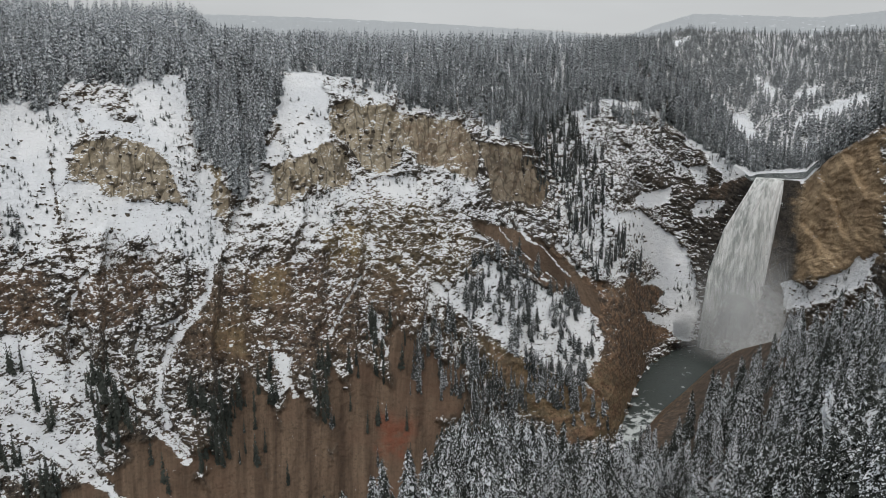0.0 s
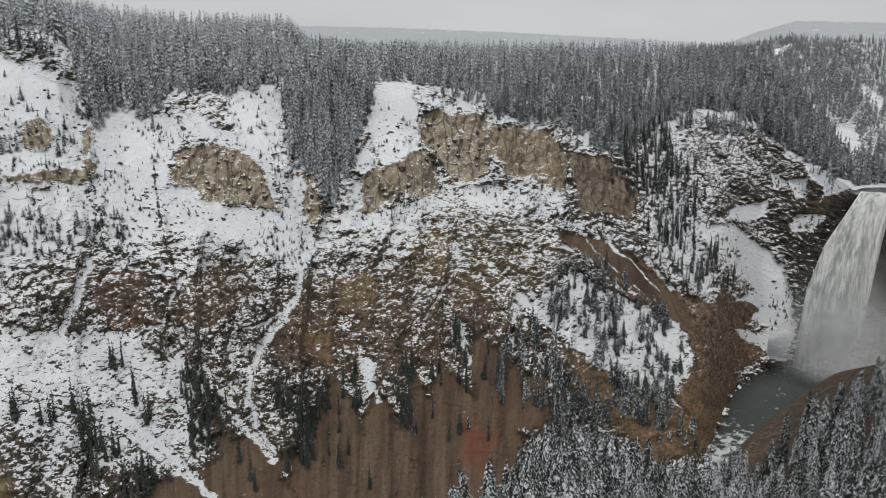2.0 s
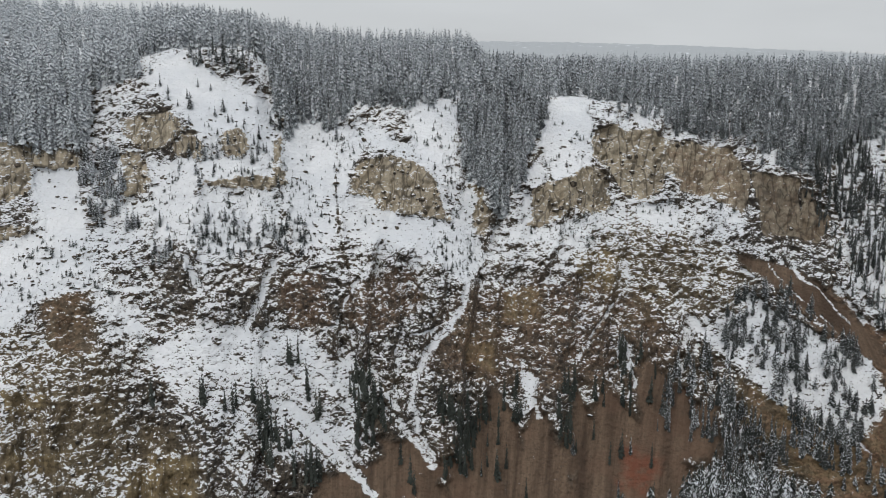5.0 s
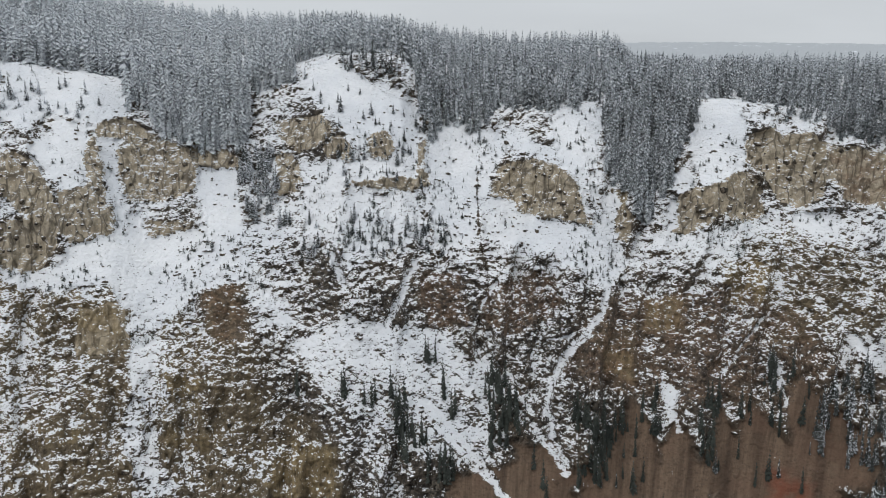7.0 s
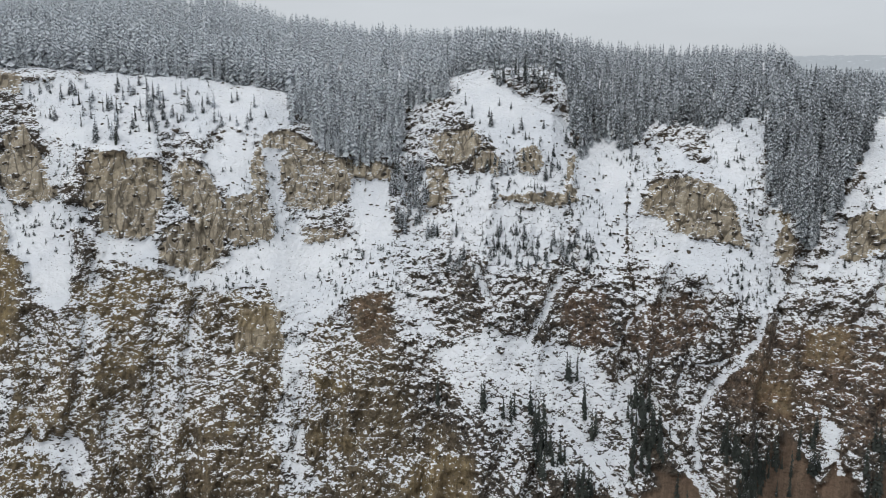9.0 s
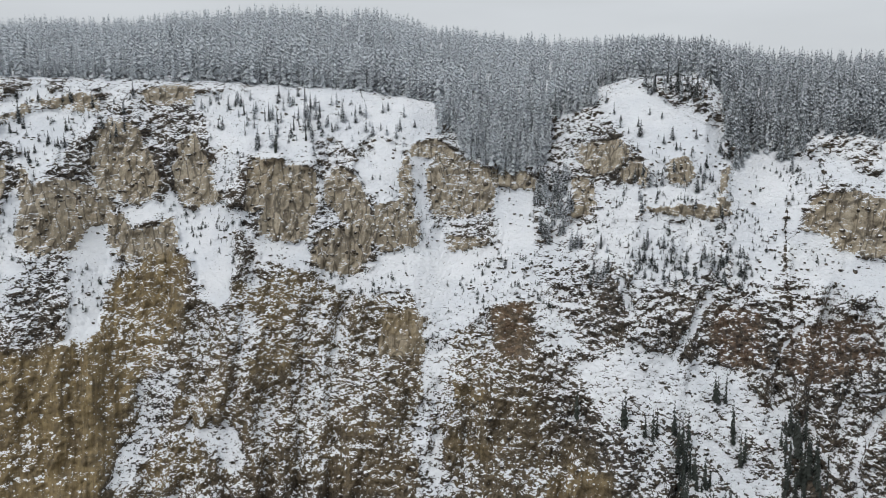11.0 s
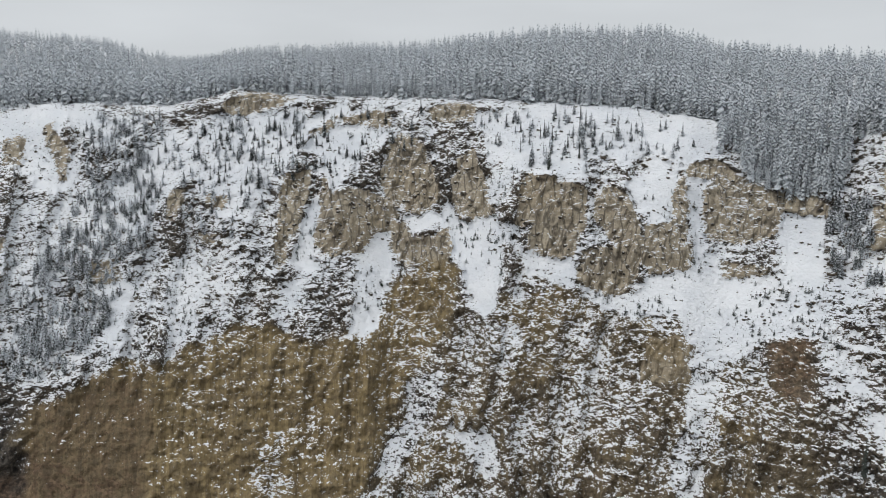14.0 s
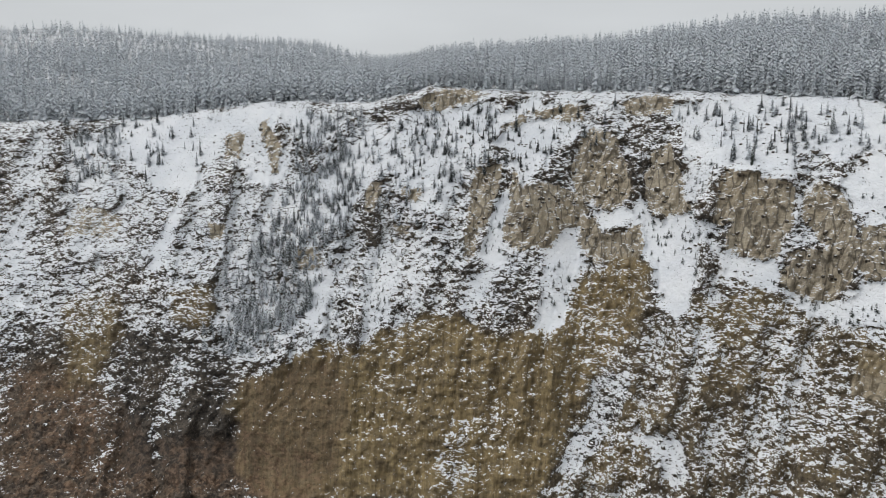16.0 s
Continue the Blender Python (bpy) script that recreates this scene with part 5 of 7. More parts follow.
lay("snow", 1.4, 0.16, [(-35.4, -9.1), (-36.4, -8.8), (-37.7, -8.3), (-37.9, -9.2), (-37.2, -9.9), (-36.0, -9.8), (-35.4, -9.6)])
lay("snow", 1.4, 0.16, [(-39.2, -9.9), (-39.6, -9.3), (-41.3, -9.0), (-41.3, -9.6), (-40.7, -10.4), (-39.3, -10.3)])
lay("snow", 1.4, 0.16, [(-32.9, -10.0), (-34.1, -10.5), (-35.7, -10.1), (-37.3, -11.2), (-38.5, -12.2), (-39.2, -12.6), (-40.0, -14.9), (-40.3, -17.2), (-39.7, -18.8), (-39.0, -18.7), (-36.9, -17.7), (-36.1, -17.2), (-38.1, -17.4), (-38.5, -16.8), (-37.4, -16.3), (-37.8, -15.8), (-36.4, -15.0), (-37.7, -14.7), (-36.7, -13.6), (-35.0, -12.3), (-33.9, -11.1)])
lay("snow", 1.4, 0.16, [(-45.7, -16.3), (-45.5, -14.4), (-46.1, -14.0), (-47.2, -14.6), (-47.8, -14.0), (-49.4, -12.7), (-49.8, -11.9), (-50.3, -12.4), (-50.7, -11.8), (-51.2, -11.7), (-50.4, -13.9), (-48.6, -15.1)])
patch("snow", 0.4, 0.2, [(-34.7, -6.4), (-36.2, -6.4), (-37.7, -6.6), (-37.7, -7.1), (-36.4, -7.1), (-34.7, -6.9)])
patch("snow", 0.4, 0.2, [(-35.3, -3.3), (-36.4, -3.3), (-37.4, -4.0), (-37.8, -4.6), (-36.9, -4.7), (-35.8, -4.0)])

patch("fan", 1, 0.3, [(18.3, -17.5), (10.8, -16.2), (2.3, -19.5), (-0.3, -22.1), (1.3, -28.7), (13.7, -28.7), (15.7, -24.0)])

patch("bare", 0.55, 0.8, [(84.1, -12.9), (80.2, -14.8), (76.1, -17.1), (76.4, -24.1), (84.9, -22.5)])
patch("wet_dark", 0.45, 0.8, [(84.1, -12.9), (80.2, -14.8), (76.1, -17.1), (76.4, -24.1), (84.9, -22.5)])

lay("bare", 0.3, 0.6, [(-13.6, -9.8), (-16.7, -8.9), (-20.5, -9.8), (-24.9, -12.2), (-24.5, -15.2), (-19.0, -15.7), (-13.9, -14.5)], 0.6)
patch("ochre", 0.35, 0.8, [(-13.6, -9.8), (-16.7, -8.9), (-20.5, -9.8), (-24.9, -12.2), (-24.5, -15.2), (-19.0, -15.7), (-13.9, -14.5)])
patch("wet_dark", 0.4, 0.5, [(-23.0, -5.2), (-29.2, -6.0), (-30.0, -13.1), (-27.0, -12.0), (-24.0, -10.0)])
line("chute", 0.07, [(-25.6, -11.7), (-27.8, -13.7), (-30.2, -15.5)])
line("chute", 0.06, [(-24.2, -12.2), (-26.1, -13.5), (-28.6, -15.2)])
patch("rust", 0.5, 0.7, [(76.0, -17.9), (72.8, -16.9), (69.2, -16.3), (68.2, -19.1), (69.2, -25.0), (76.4, -24.1)])
patch("wet_dark", 0.3, 0.7, [(76.0, -17.9), (72.8, -16.9), (69.2, -16.3), (68.2, -19.1), (69.2, -25.0), (76.4, -24.1)])
patch("rust", 0.5, 0.9, [(-5.1, -14.4), (-12.3, -13.5), (-18.1, -14.9), (-20.6, -18.1), (-18.0, -21.3), (-8.7, -21.7), (-1.6, -20.2), (-3.0, -16.5)])
patch("bare", 0.3, 0.9, [(-5.1, -14.4), (-12.3, -13.5), (-18.1, -14.9), (-20.6, -18.1), (-18.0, -21.3), (-8.7, -21.7), (-1.6, -20.2), (-3.0, -16.5)])

# cliffs stand clear of the snowfields round them
MASK["snow"] *= 1 - 0.92 * smooth(0.5, 0.9, MASK["cliff"]) * (MASK["snow"] < 0.9)
MASK["snow"] *= 1 - smooth(0.2, 0.8, MASK["crack"])

# slope of the ground, in degrees, then its distance from the lookout
slope = 47 + 16 * (fractal(B * 0.35, E * 0.35, 1.1, 4) - 0.5)
for kind, steep in (("snow", 37), ("talus", 37), ("rust", 40), ("ochre", 50), ("cliff", 72)):
    slope = slope + (steep - slope) * np.clip(MASK[kind], 0, 1)
fall_zone = smooth(-42.2, -43.0, B) * smooth(-46.3, -45.6, B)
for _ in range(3):
    run = np.cumsum(np.pad(slope, ((13, 12), (0, 0)), mode="edge"), 0)
    slope = (run[25:] - run[:-25]) / 25
slope = slope + (84 - slope) * fall_zone
er = np.radians(E)
rate = 1 / (np.cos(er) ** 2 * (np.tan(np.radians(slope)) - np.tan(er)))
step = np.radians(rim_rise - foot_rise)[:, None] / (ROWS - 1)
climb = np.concatenate([np.zeros((COLUMNS, 1)), np.cumsum((rate[:, 1:] + rate[:, :-1]) / 2 * step, 1)], 1)
LOG = np.log(foot_far)[:, None] + np.log(rim_far / foot_far)[:, None] * climb / climb[:, -1:]
R = np.exp(LOG)


GLADES = [
    [(-45.1, -4.3), (-46.2, -3.9), (-49.3, -2.5), (-49.3, -1.9), (-47.5, -2.5), (-45.6, -3.5)],
    [(-42.5, -0.9), (-43.3, -1.3), (-44.2, -2.4), (-43.5, -2.3), (-42.6, -1.5)],
    [(-45.0, -2.0), (-46.4, -1.6), (-46.5, -2.1), (-45.2, -2.4)],
    [(-41.4, -3.3), (-42.2, -3.6), (-43.4, -5.0), (-42.4, -5.0), (-41.2, -4.4)],
    [(-39.9, -2.6), (-41.0, -2.8), (-41.0, -3.4), (-39.9, -3.1)],
    [(-37.1, 1.1), (-38.2, 1.7), (-38.3, 1.2), (-37.6, 0.9)],
]


def clearing(x, y, z):
    """Open snow among the woods of the upper valley, 0 to 1."""
    b, e = np.degrees(np.arctan2(-x, y)), np.degrees(np.arctan2(z, np.hypot(x, y)))
    b, e = b + 0.7 * (fractal(x / 25, y / 25, 0.3, 3) - 0.5), e + 0.5 * (fractal(x / 25, y / 25, 4.3, 3) - 0.5)
    return np.max([smooth(-0.08, 0.08, inside(b, e, pts)) for pts in GLADES], 0)


def cast(b, e, r):
    b, e = np.radians(b), np.radians(e)
    return -np.sin(b) * r, np.cos(b) * r, EYE + np.tan(e) * r


X, Y, Z = cast(B, E, R)
bare = 1 - 0.85 * np.clip(MASK["snow"] + MASK["talus"] + 0.6 * MASK["rust"], 0, 1)
bare = np.maximum(bare, 0.8 * MASK["cliff"]) * (1 - 0.7 * fall_zone)
LEAN = 0.22 - 0.85 * smooth(-24, -35, bearing)[:, None]
A = B * 7.3 + LEAN * (Z - EYE + 90) + 14 * (fractal(X / 50, Y / 50, Z / 50, 3) - 0.5)


def leaning(x, seed):
    """Uneven saw teeth: a slow rise, then a steep drop to the right."""
    cell = np.floor(x)
    f = x - cell
    top = 0.55 + 0.35 * lattice(cell.astype(np.int64), cell.astype(np.int64) * 0 + seed, cell.astype(np.int64) * 0 + 1)
    return np.where(f < top, f / top, (1 - f) / (1 - top))


rib = fractal(A / 30, Z / 150, 0.4, 4, True)
flute = fractal(A / 7, Z / 45, 4.4, 4, True)
ledged = bare * (1 - 0.7 * MASK["cliff"]) * (1 - 0.5 * MASK["ochre"])
out = 8.0 * (fractal(X / 42, Y / 42, Z / 60, 3, True) - 0.55) * (0.35 + 0.65 * bare)
out += 9.0 * (rib - 0.55) * (0.25 + 0.75 * bare)
rough = bare * (1 - 0.8 * MASK["cliff"])
out += 4.4 * (fractal(X / 11, Y / 11, Z / 7, 4, True) - 0.5) * rough
W1, W2 = 5 * (fractal(X / 16, Y / 16, Z / 16, 3) - 0.5), 3 * (fractal(X / 7, Y / 7, Z / 7, 2) - 0.5)
out += 1.8 * (blocks_of((A + W1) / 5.2, (Z + W2) / 9.0, 5) - 0.5) * np.clip(MASK["cliff"] + 0.3 * MASK["ochre"], 0, 1)
out += 1.4 * (blocks_of((A + W2) / 2.4, (Z + W1) / 3.4, 8) - 0.5) * np.clip(0.35 * bare + MASK["cliff"], 0, 1)
pier = leaning(-(A + 1.6 * W1 + 10 * fractal(X / 40, Y / 40, Z / 25, 2)) / 19, 4)
shaft = leaning(-(A + 2.4 * W1 + 3 * W2 + 16 * fractal(A / 40, Z / 30, 0.9, 3)) / 7.5, 9)
stands = smooth(0.40, 0.60, fractal(X / 30, Y / 30, Z / 45, 3))
out += 9.0 * (pier - 0.5) * stands * ledged
out += 3.6 * (shaft - 0.5) * np.clip(MASK["cliff"] + 0.12 * MASK["ochre"] * (1 - MASK["snow"]), 0, 1)
out += 2.0 * (shaft - 0.5) * stands * ledged
out += 1.9 * (blocks_of((A + W1) / 2.1, (Z + W2) / 1.7, 2) - 0.5) * ledged
for high, deep, seed in ((7.0, 1.7, 1.7), (3.6, 1.1, 6.1)):
    tread = Z / high + (40 / high) * fractal(X / 55 + seed, Y / 55, Z / 55, 5)
    broken = smooth(0.42, 0.64, fractal(X / 9, Y / 9 + seed, Z / 8, 3))
    out += deep * (tread - np.floor(tread) - 0.5) * broken * ledged
out += 3.8 * (flute - 0.5) * np.clip(MASK["cliff"] + 0.4 * MASK["ochre"] + 0.10 * MASK["talus"] + 0.2 * MASK["rust"], 0, 1)
out += 1.2 * (fractal(X / 3.0, Y / 3.0, Z / 1.5, 2) - 0.5) * rough
out += 1.0 * smooth(0.2, 0.8, MASK["cliff"]) - 2.0 * MASK["crack"]
out *= (1 - 0.8 * smooth(0.95, 1.35, MASK["snow"])) * (1 - 0.5 * MASK["cliff"]) * (1 - 0.2 * MASK["amber"])
out += 1.6 * (blocks_of((A + 0.5 * W2) / 3.0, (Z + 0.5 * W1) / 11.0, 21) - 0.5) * MASK["cliff"]
R = R - out * smooth(0, 0.03, Q) * smooth(1.0, 0.985, Q) * (1 - 0.92 * fall_zone)
X, Y, Z = cast(B, E, R)
rim_r, rim_z = R[:, -1], np.tan(np.radians(rim_rise)) * R[:, -1]


def ground():
    """One sheet from the lookout's foot down to the river, up the far wall, over the plateau to the horizon."""
    blocks, kinds = [], []
    # near side
    cz, cr = np.tan(np.radians(crest_rise)) * crest_far, crest_far
    k = np.linspace(0, 1, 40)[None, :]
    shelf = smooth(-2, -14, bearing)[:, None]
    rr = 2 + (cr[:, None] - 2) * k
    rr[:, 0] = 0.0
    steep = np.where(k < 0.45, k / 0.45 * 0.80, 0.80 + 0.20 * (k - 0.45) / 0.55)
    zz = -2 + (cz[:, None] + 2) * (steep * shelf + k * (1 - shelf))
    zz = zz + shelf * 5 * (fractal(rr / 25, B[:, :40] * 0.12, 0.4, 4) - 0.5) * np.minimum(1, k * 4) * np.minimum(1, (1 - k) * 8)
    blocks.append((rr, zz))
    # down to the river bed
    fz = np.tan(np.radians(foot_rise)) * foot_far
    k = np.linspace(0, 1, 12)[None, 1:-1]
    bed = np.minimum(fz, cz) - 7
    mid = (cr * 0.35 + foot_far * 0.65)[:, None]
    rr = np.where(k < 0.5, cr[:, None] + (mid - cr[:, None]) * k * 2, mid + (foot_far[:, None] - mid) * (k * 2 - 1))
    zz = np.where(k < 0.5, cz[:, None] + (bed - cz)[:, None] * smooth(0, 1, k * 2), bed[:, None] + (fz - bed)[:, None] * smooth(0, 1, k * 2 - 1) ** 2)
    blocks.append((rr, zz))
    wall_from = sum(b[0].shape[1] for b in blocks)
    blocks.append((R, np.tan(er) * R))
    # plateau
    k = np.linspace(0, 1, 46)[None, 1:] ** 1.5
    tz = np.tan(np.radians(top_rise)) * top_far
    rr = rim_r[:, None] + (top_far - rim_r)[:, None] * k
    flat = smooth(-41.6, -42.6, bearing)[:, None] * smooth(-47.5, -46.5, bearing)[:, None]
    kk = k + (np.clip((rr - 560) / (top_far[:, None] - 560), 0, 1) - k) * flat
    # upper valley: a wooded shoulder, the valley floor behind it, then the far side
    crown_r, floor_r = np.maximum(rim_r + 60, 640), np.maximum(rim_r + 200, 800)
    crown_z = np.tan(np.radians(table(bearing, [(-58, -3.0), (-50, -4.6), (-47.5, -6.2), (-45, -6.3), (-43.2, -6.3), (-42, -5.6), (-39.9, -2.7), (-37.6, -0.5), (-35.3, 0.8), (-33, 1.2), (97, 1.2)]))) * crown_r
    floor_z = table(bearing, [(-58, -40), (-50, -52), (-43, -58), (-38, -50), (-33, 0), (97, 0)])
    knots = [0, 0.2, 0.3, 1.0]
    share = np.stack([np.interp(k[0], knots, np.eye(4)[n]) for n in range(4)])
    vale = smooth(-33, -36, bearing)[:, None]
    rr = rr * (1 - vale) + vale * (np.stack([rim_r, crown_r, floor_r, top_far], 1) @ share)
    vale_z = np.stack([rim_z, crown_z, floor_z, tz], 1) @ share
    zz = rim_z[:, None] + (tz - rim_z)[:, None] * kk + 10 * (fractal(rr / 120, B[:, :1] * 0.1, 2.2, 3) - 0.5) * np.minimum(1, 5 * k) * (1 - k) * (1 - flat)
    vale_z = vale_z + 14 * (fractal(rr / 140, B[:, :1] * 0.25, 5.2, 3) - 0.5) * np.minimum(1, 3 * k) * (1 - k) * (rr > 560)
    zz = zz * (1 - vale) + vale * (vale_z + (rim_z[:, None] - vale_z) * flat * smooth(560, 530, rr))
    blocks.append((rr, zz))
    beyond = np.linspace(0, 1, 8)[None, 1:]
    rr = top_far[:, None] + (4600 - top_far)[:, None] * beyond
    zz = tz[:, None] * (1 - beyond) + beyond * np.tan(np.radians(1.3)) * 0.2 * rr
    blocks.append((rr, zz))
    rr, zz = np.concatenate([b[0] for b in blocks], 1), np.concatenate([b[1] for b in blocks], 1)
    n = rr.shape[1]
    # behind the lookout the plateau closes the circle
    t = np.linspace(0, 1, 50)[1:-1, None]
    flat_land = -1.7 + 6 * (fractal(t * 9, rr[-1:] / 180, 0.6, 3) - 0.5) * smooth(6, 80, rr[-1:])
    edge = np.maximum(smooth(0.22, 0.0, t), 0), np.maximum(smooth(0.78, 1.0, t), 0)
    back_r = rr[-1:] * (1 - t) + rr[:1] * t
    back_z = zz[-1:] * edge[0] + zz[:1] * edge[1] + flat_land * (1 - edge[0] - edge[1])
    rr, zz = np.concatenate([rr, back_r, rr[:1]]), np.concatenate([zz, back_z, zz[:1]])
    b = np.radians(np.concatenate([bearing, -58.0 - 205.0 * t[:, 0], [-263.0]]))[:, None]
    columns = len(rr)
    co = np.stack([-np.sin(b) * rr, np.cos(b) * rr, EYE + zz], -1).reshape(-1, 3)
    i = (np.arange(columns - 1)[:, None] * n + np.arange(n - 1)[None, :]).ravel()
    quads = np.stack([i, i + n, i + n + 1, i + 1], 1)
    masks = {}
    for kind in ("snow", "cliff", "ochre", "rust", "talus", "red", "amber", "wet_dark"):
        full = np.zeros((columns, n), np.float32)
        full[:COLUMNS, wall_from:wall_from + ROWS] = MASK[kind]
        masks[kind] = full
    bias = np.full((columns, n), 0.5, np.float32)
    bias[:COLUMNS, wall_from + ROWS + 2:wall_from + ROWS + 46] = -0.30 + 0.8 * flat * (rr[:, wall_from + ROWS + 2:wall_from + ROWS + 46][:COLUMNS] < 530) - 0.2 * smooth(-28, -33, bearing)[:, None] * (1 - flat)
    top = slice(wall_from + ROWS + 2, wall_from + ROWS + 46)
    bias[:COLUMNS, top] += 0.9 * clearing(-np.sin(b[:COLUMNS]) * rr[:COLUMNS, top], np.cos(b[:COLUMNS]) * rr[:COLUMNS, top], zz[:COLUMNS, top])
    w = MASK
    amount = -0.11 - 0.6 * MASK["wet_dark"] * (MASK["snow"] < 0.8) - 0.7 * MASK["amber"] - 0.07 + 0.36 * smooth(-26, -10, E) + 0.66 * w["snow"] + 0.9 * smooth(1.0, 1.5, w["snow"]) + 0.75 * (0.60 - rib) * ledged + 1.1 * (fractal(A / 15, Z / 55, 2.2, 4) - 0.5) * ledged + 0.25 * (0.5 - flute) * bare - 0.30 * (pier - 0.45) * stands * ledged - (1 - w["snow"]) * (0.64 * w["cliff"] + 0.45 * w["ochre"] + 1.6 * w["talus"] + 0.75 * w["rust"] + 0.45 * w["bare"]) - 0.9 * w["crack"] - 0.8 * fall_zone
    # Plateau ground darkened: forest litter plus the shade under the trees, both painted.
    masks["wet_dark"][:COLUMNS, wall_from + ROWS + 2:] = 0.7
    runnel = fractal((B - E) * 4.2 + 0.6 * WOB_X, (B + E) * 0.16, 0.5, 4)
    amount = amount + w["fan"] * (0.05 - 1.0 * smooth(0.45, 0.70, runnel) * smooth(-15, -23, E))
    bias[:COLUMNS, wall_from:wall_from + ROWS] = amount
    bias[:COLUMNS, :40] = 0.22
    bank = (bearing < -33.5) & (bearing > -47.5)
    bias[:COLUMNS, 24:40] -= 3.0 * bank[:, None]
    masks["rust"][:COLUMNS, 24:40] = 0.5 * bank[:, None]
    masks["wet_dark"][:COLUMNS, 24:40] = 0.55 * bank[:, None]
    bias[:COLUMNS, 37:wall_from] = -0.7 - 1.2 * bank[:, None]
    masks["snow"] = bias
    masks["across"] = np.degrees(b) * 7.3 + (0.10 - 0.75 * smooth(-24, -35, np.degrees(b)) * (np.degrees(b) > -60)) * (zz + 90)
    masks["rust"][:, 37:wall_from] = 0.8
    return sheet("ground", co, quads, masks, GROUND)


def sheet(name, co, quads, masks, material):
    me = bpy.data.meshes.new(name)
    me.vertices.add(len(co))
    me.vertices.foreach_set("co", np.ascontiguousarray(co, np.float32).ravel())
    sides = quads.shape[1]
    me.loops.add(quads.size)
    me.loops.foreach_set("vertex_index", np.ascontiguousarray(quads, np.int32).ravel())
    me.polygons.add(len(quads))
    me.polygons.foreach_set("loop_start", np.arange(0, quads.size, sides, dtype=np.int32))
    for kind, values in masks.items():
        a = me.attributes.new(kind, "FLOAT", "POINT")
        a.data.foreach_set("value", np.ascontiguousarray(values, np.float32).ravel())
    me.update(calc_edges=True)
    me.materials.append(material)
    return new(name, me)


land = tagged(ground(), "snow-covered canyon walls of dark and ochre rock with talus slopes", "ground", kind="structure")


# ---------------------------------------------------------------- water
WATER = water_material()


def river():
    rows = []
    path = [(-43.6, 480, 20, -162), (-41.0, 462, 26, -163), (-38.6, 440, 30, -165), (-38.0, 403, 20, -167), (-37.4, 373, 12, -170), (-35.9, 340, 13, -173), (-33.0, 300, 15, -177), (-27, 255, 16, -182),
            (-15, 205, 17, -186), (0, 178, 18, -188), (30, 168, 18, -191), (60, 180, 18, -194), (97, 215, 18, -198)]
    pts = []
    for b, r, w, z in path:
        pts.append((-math.sin(radians(b)) * r, math.cos(radians(b)) * r, w, z))
    pts = np.array(pts)
    s = np.linspace(0, len(pts) - 1, 260)
    line_ = np.stack([np.interp(s, np.arange(len(pts)), pts[:, k]) for k in range(4)], 1)
    for _ in range(3):
        line_[6:-6] = sum(line_[6 + o:len(line_) - 6 + o] for o in range(-6, 7)) / 13
    d = np.gradient(line_[:, :2], axis=0)
    d /= np.linalg.norm(d, axis=1)[:, None]
    side = np.stack([-d[:, 1], d[:, 0]], 1)
    k = np.linspace(-1, 1, 17)
    co = np.zeros((260, 17, 3))
    co[..., :2] = line_[:, None, :2] + side[:, None, :] * k[None, :, None] * line_[:, None, 2:3]
    co[..., 2] = EYE + line_[:, None, 3] + 0.6 * (fractal(co[..., 0] / 5, co[..., 1] / 5, 0.5, 3) - 0.5)
    i = (np.arange(259)[:, None] * 17 + np.arange(16)[None, :]).ravel()
    quads = np.stack([i, i + 17, i + 18, i + 1], 1)
    foam = np.repeat((smooth(3.2, 4.2, s) * smooth(8.0, 6.0, s) + smooth(0.9, 0.0, s))[:, None], 17, 1)
    return sheet("river", co.reshape(-1, 3), quads, {"foam": foam}, WATER)


tagged(river(), "dark green river with white rapids on the canyon floor", "river", kind="structure")


def upper_river():
    b, k = np.linspace(-42.55, -47.2, 40)[:, None], np.linspace(0, 1, 12)[None, :]
    r = 482 + (27 + 7 * (fractal(b * 1.1, 0.3, 0.8, 3) - 0.5) - 16 * smooth(-43.3, -42.55, b)) * k
    x, y = -np.sin(np.radians(b)) * r, np.cos(np.radians(b)) * r
    level = np.interp(-b[:, 0], -bearing, rim_z)[:, None]
    z = EYE + level + 0.5 + 0.3 * (fractal(x / 4, y / 4, 0.2, 3) - 0.5)
    i = (np.arange(39)[:, None] * 12 + np.arange(11)[None, :]).ravel()
    return sheet("upper_river", np.stack([x, y, z], -1).reshape(-1, 3), np.stack([i, i + 12, i + 13, i + 1], 1), {"foam": 0.3 * smooth(500, 486, r + 0 * b)}, WATER)


def waterfall():
    rows, cols = 70, 60
    v, u = np.linspace(0, 1, rows)[:, None], np.linspace(0, 1, cols)[None, :]
    left = table(v[:, 0], [(0, -43.25), (0.1, -42.7), (0.3, -41.5), (0.55, -40.7), (1, -40.3)])[:, None]
    right = table(v[:, 0], [(0, -45.35), (0.3, -45.1), (0.6, -44.9), (1, -45.1)])[:, None]
    e = -7.5 - 12.0 * v
    b = left + (right - left) * u
    r = 485 - 20 * np.sqrt(v) - 5 * np.sin(np.pi * u) + 2.5 * (fractal(u * 16, v * 1.2, 0.3, 3, True) - 0.5)
    x, y, z = cast(b, e, r)
    i = (np.arange(rows - 1)[:, None] * cols + np.arange(cols - 1)[None, :]).ravel()
    return sheet("waterfall", np.stack([x, y, z], -1).reshape(-1, 3), np.stack([i, i + cols, i + cols + 1, i + 1], 1), {}, fall_material())


tagged(upper_river(), "dark river sliding towards the lip of the falls", "river", kind="structure")
tagged(waterfall(), "tall white waterfall plunging over a rock lip into the canyon", "waterfall", kind="structure")


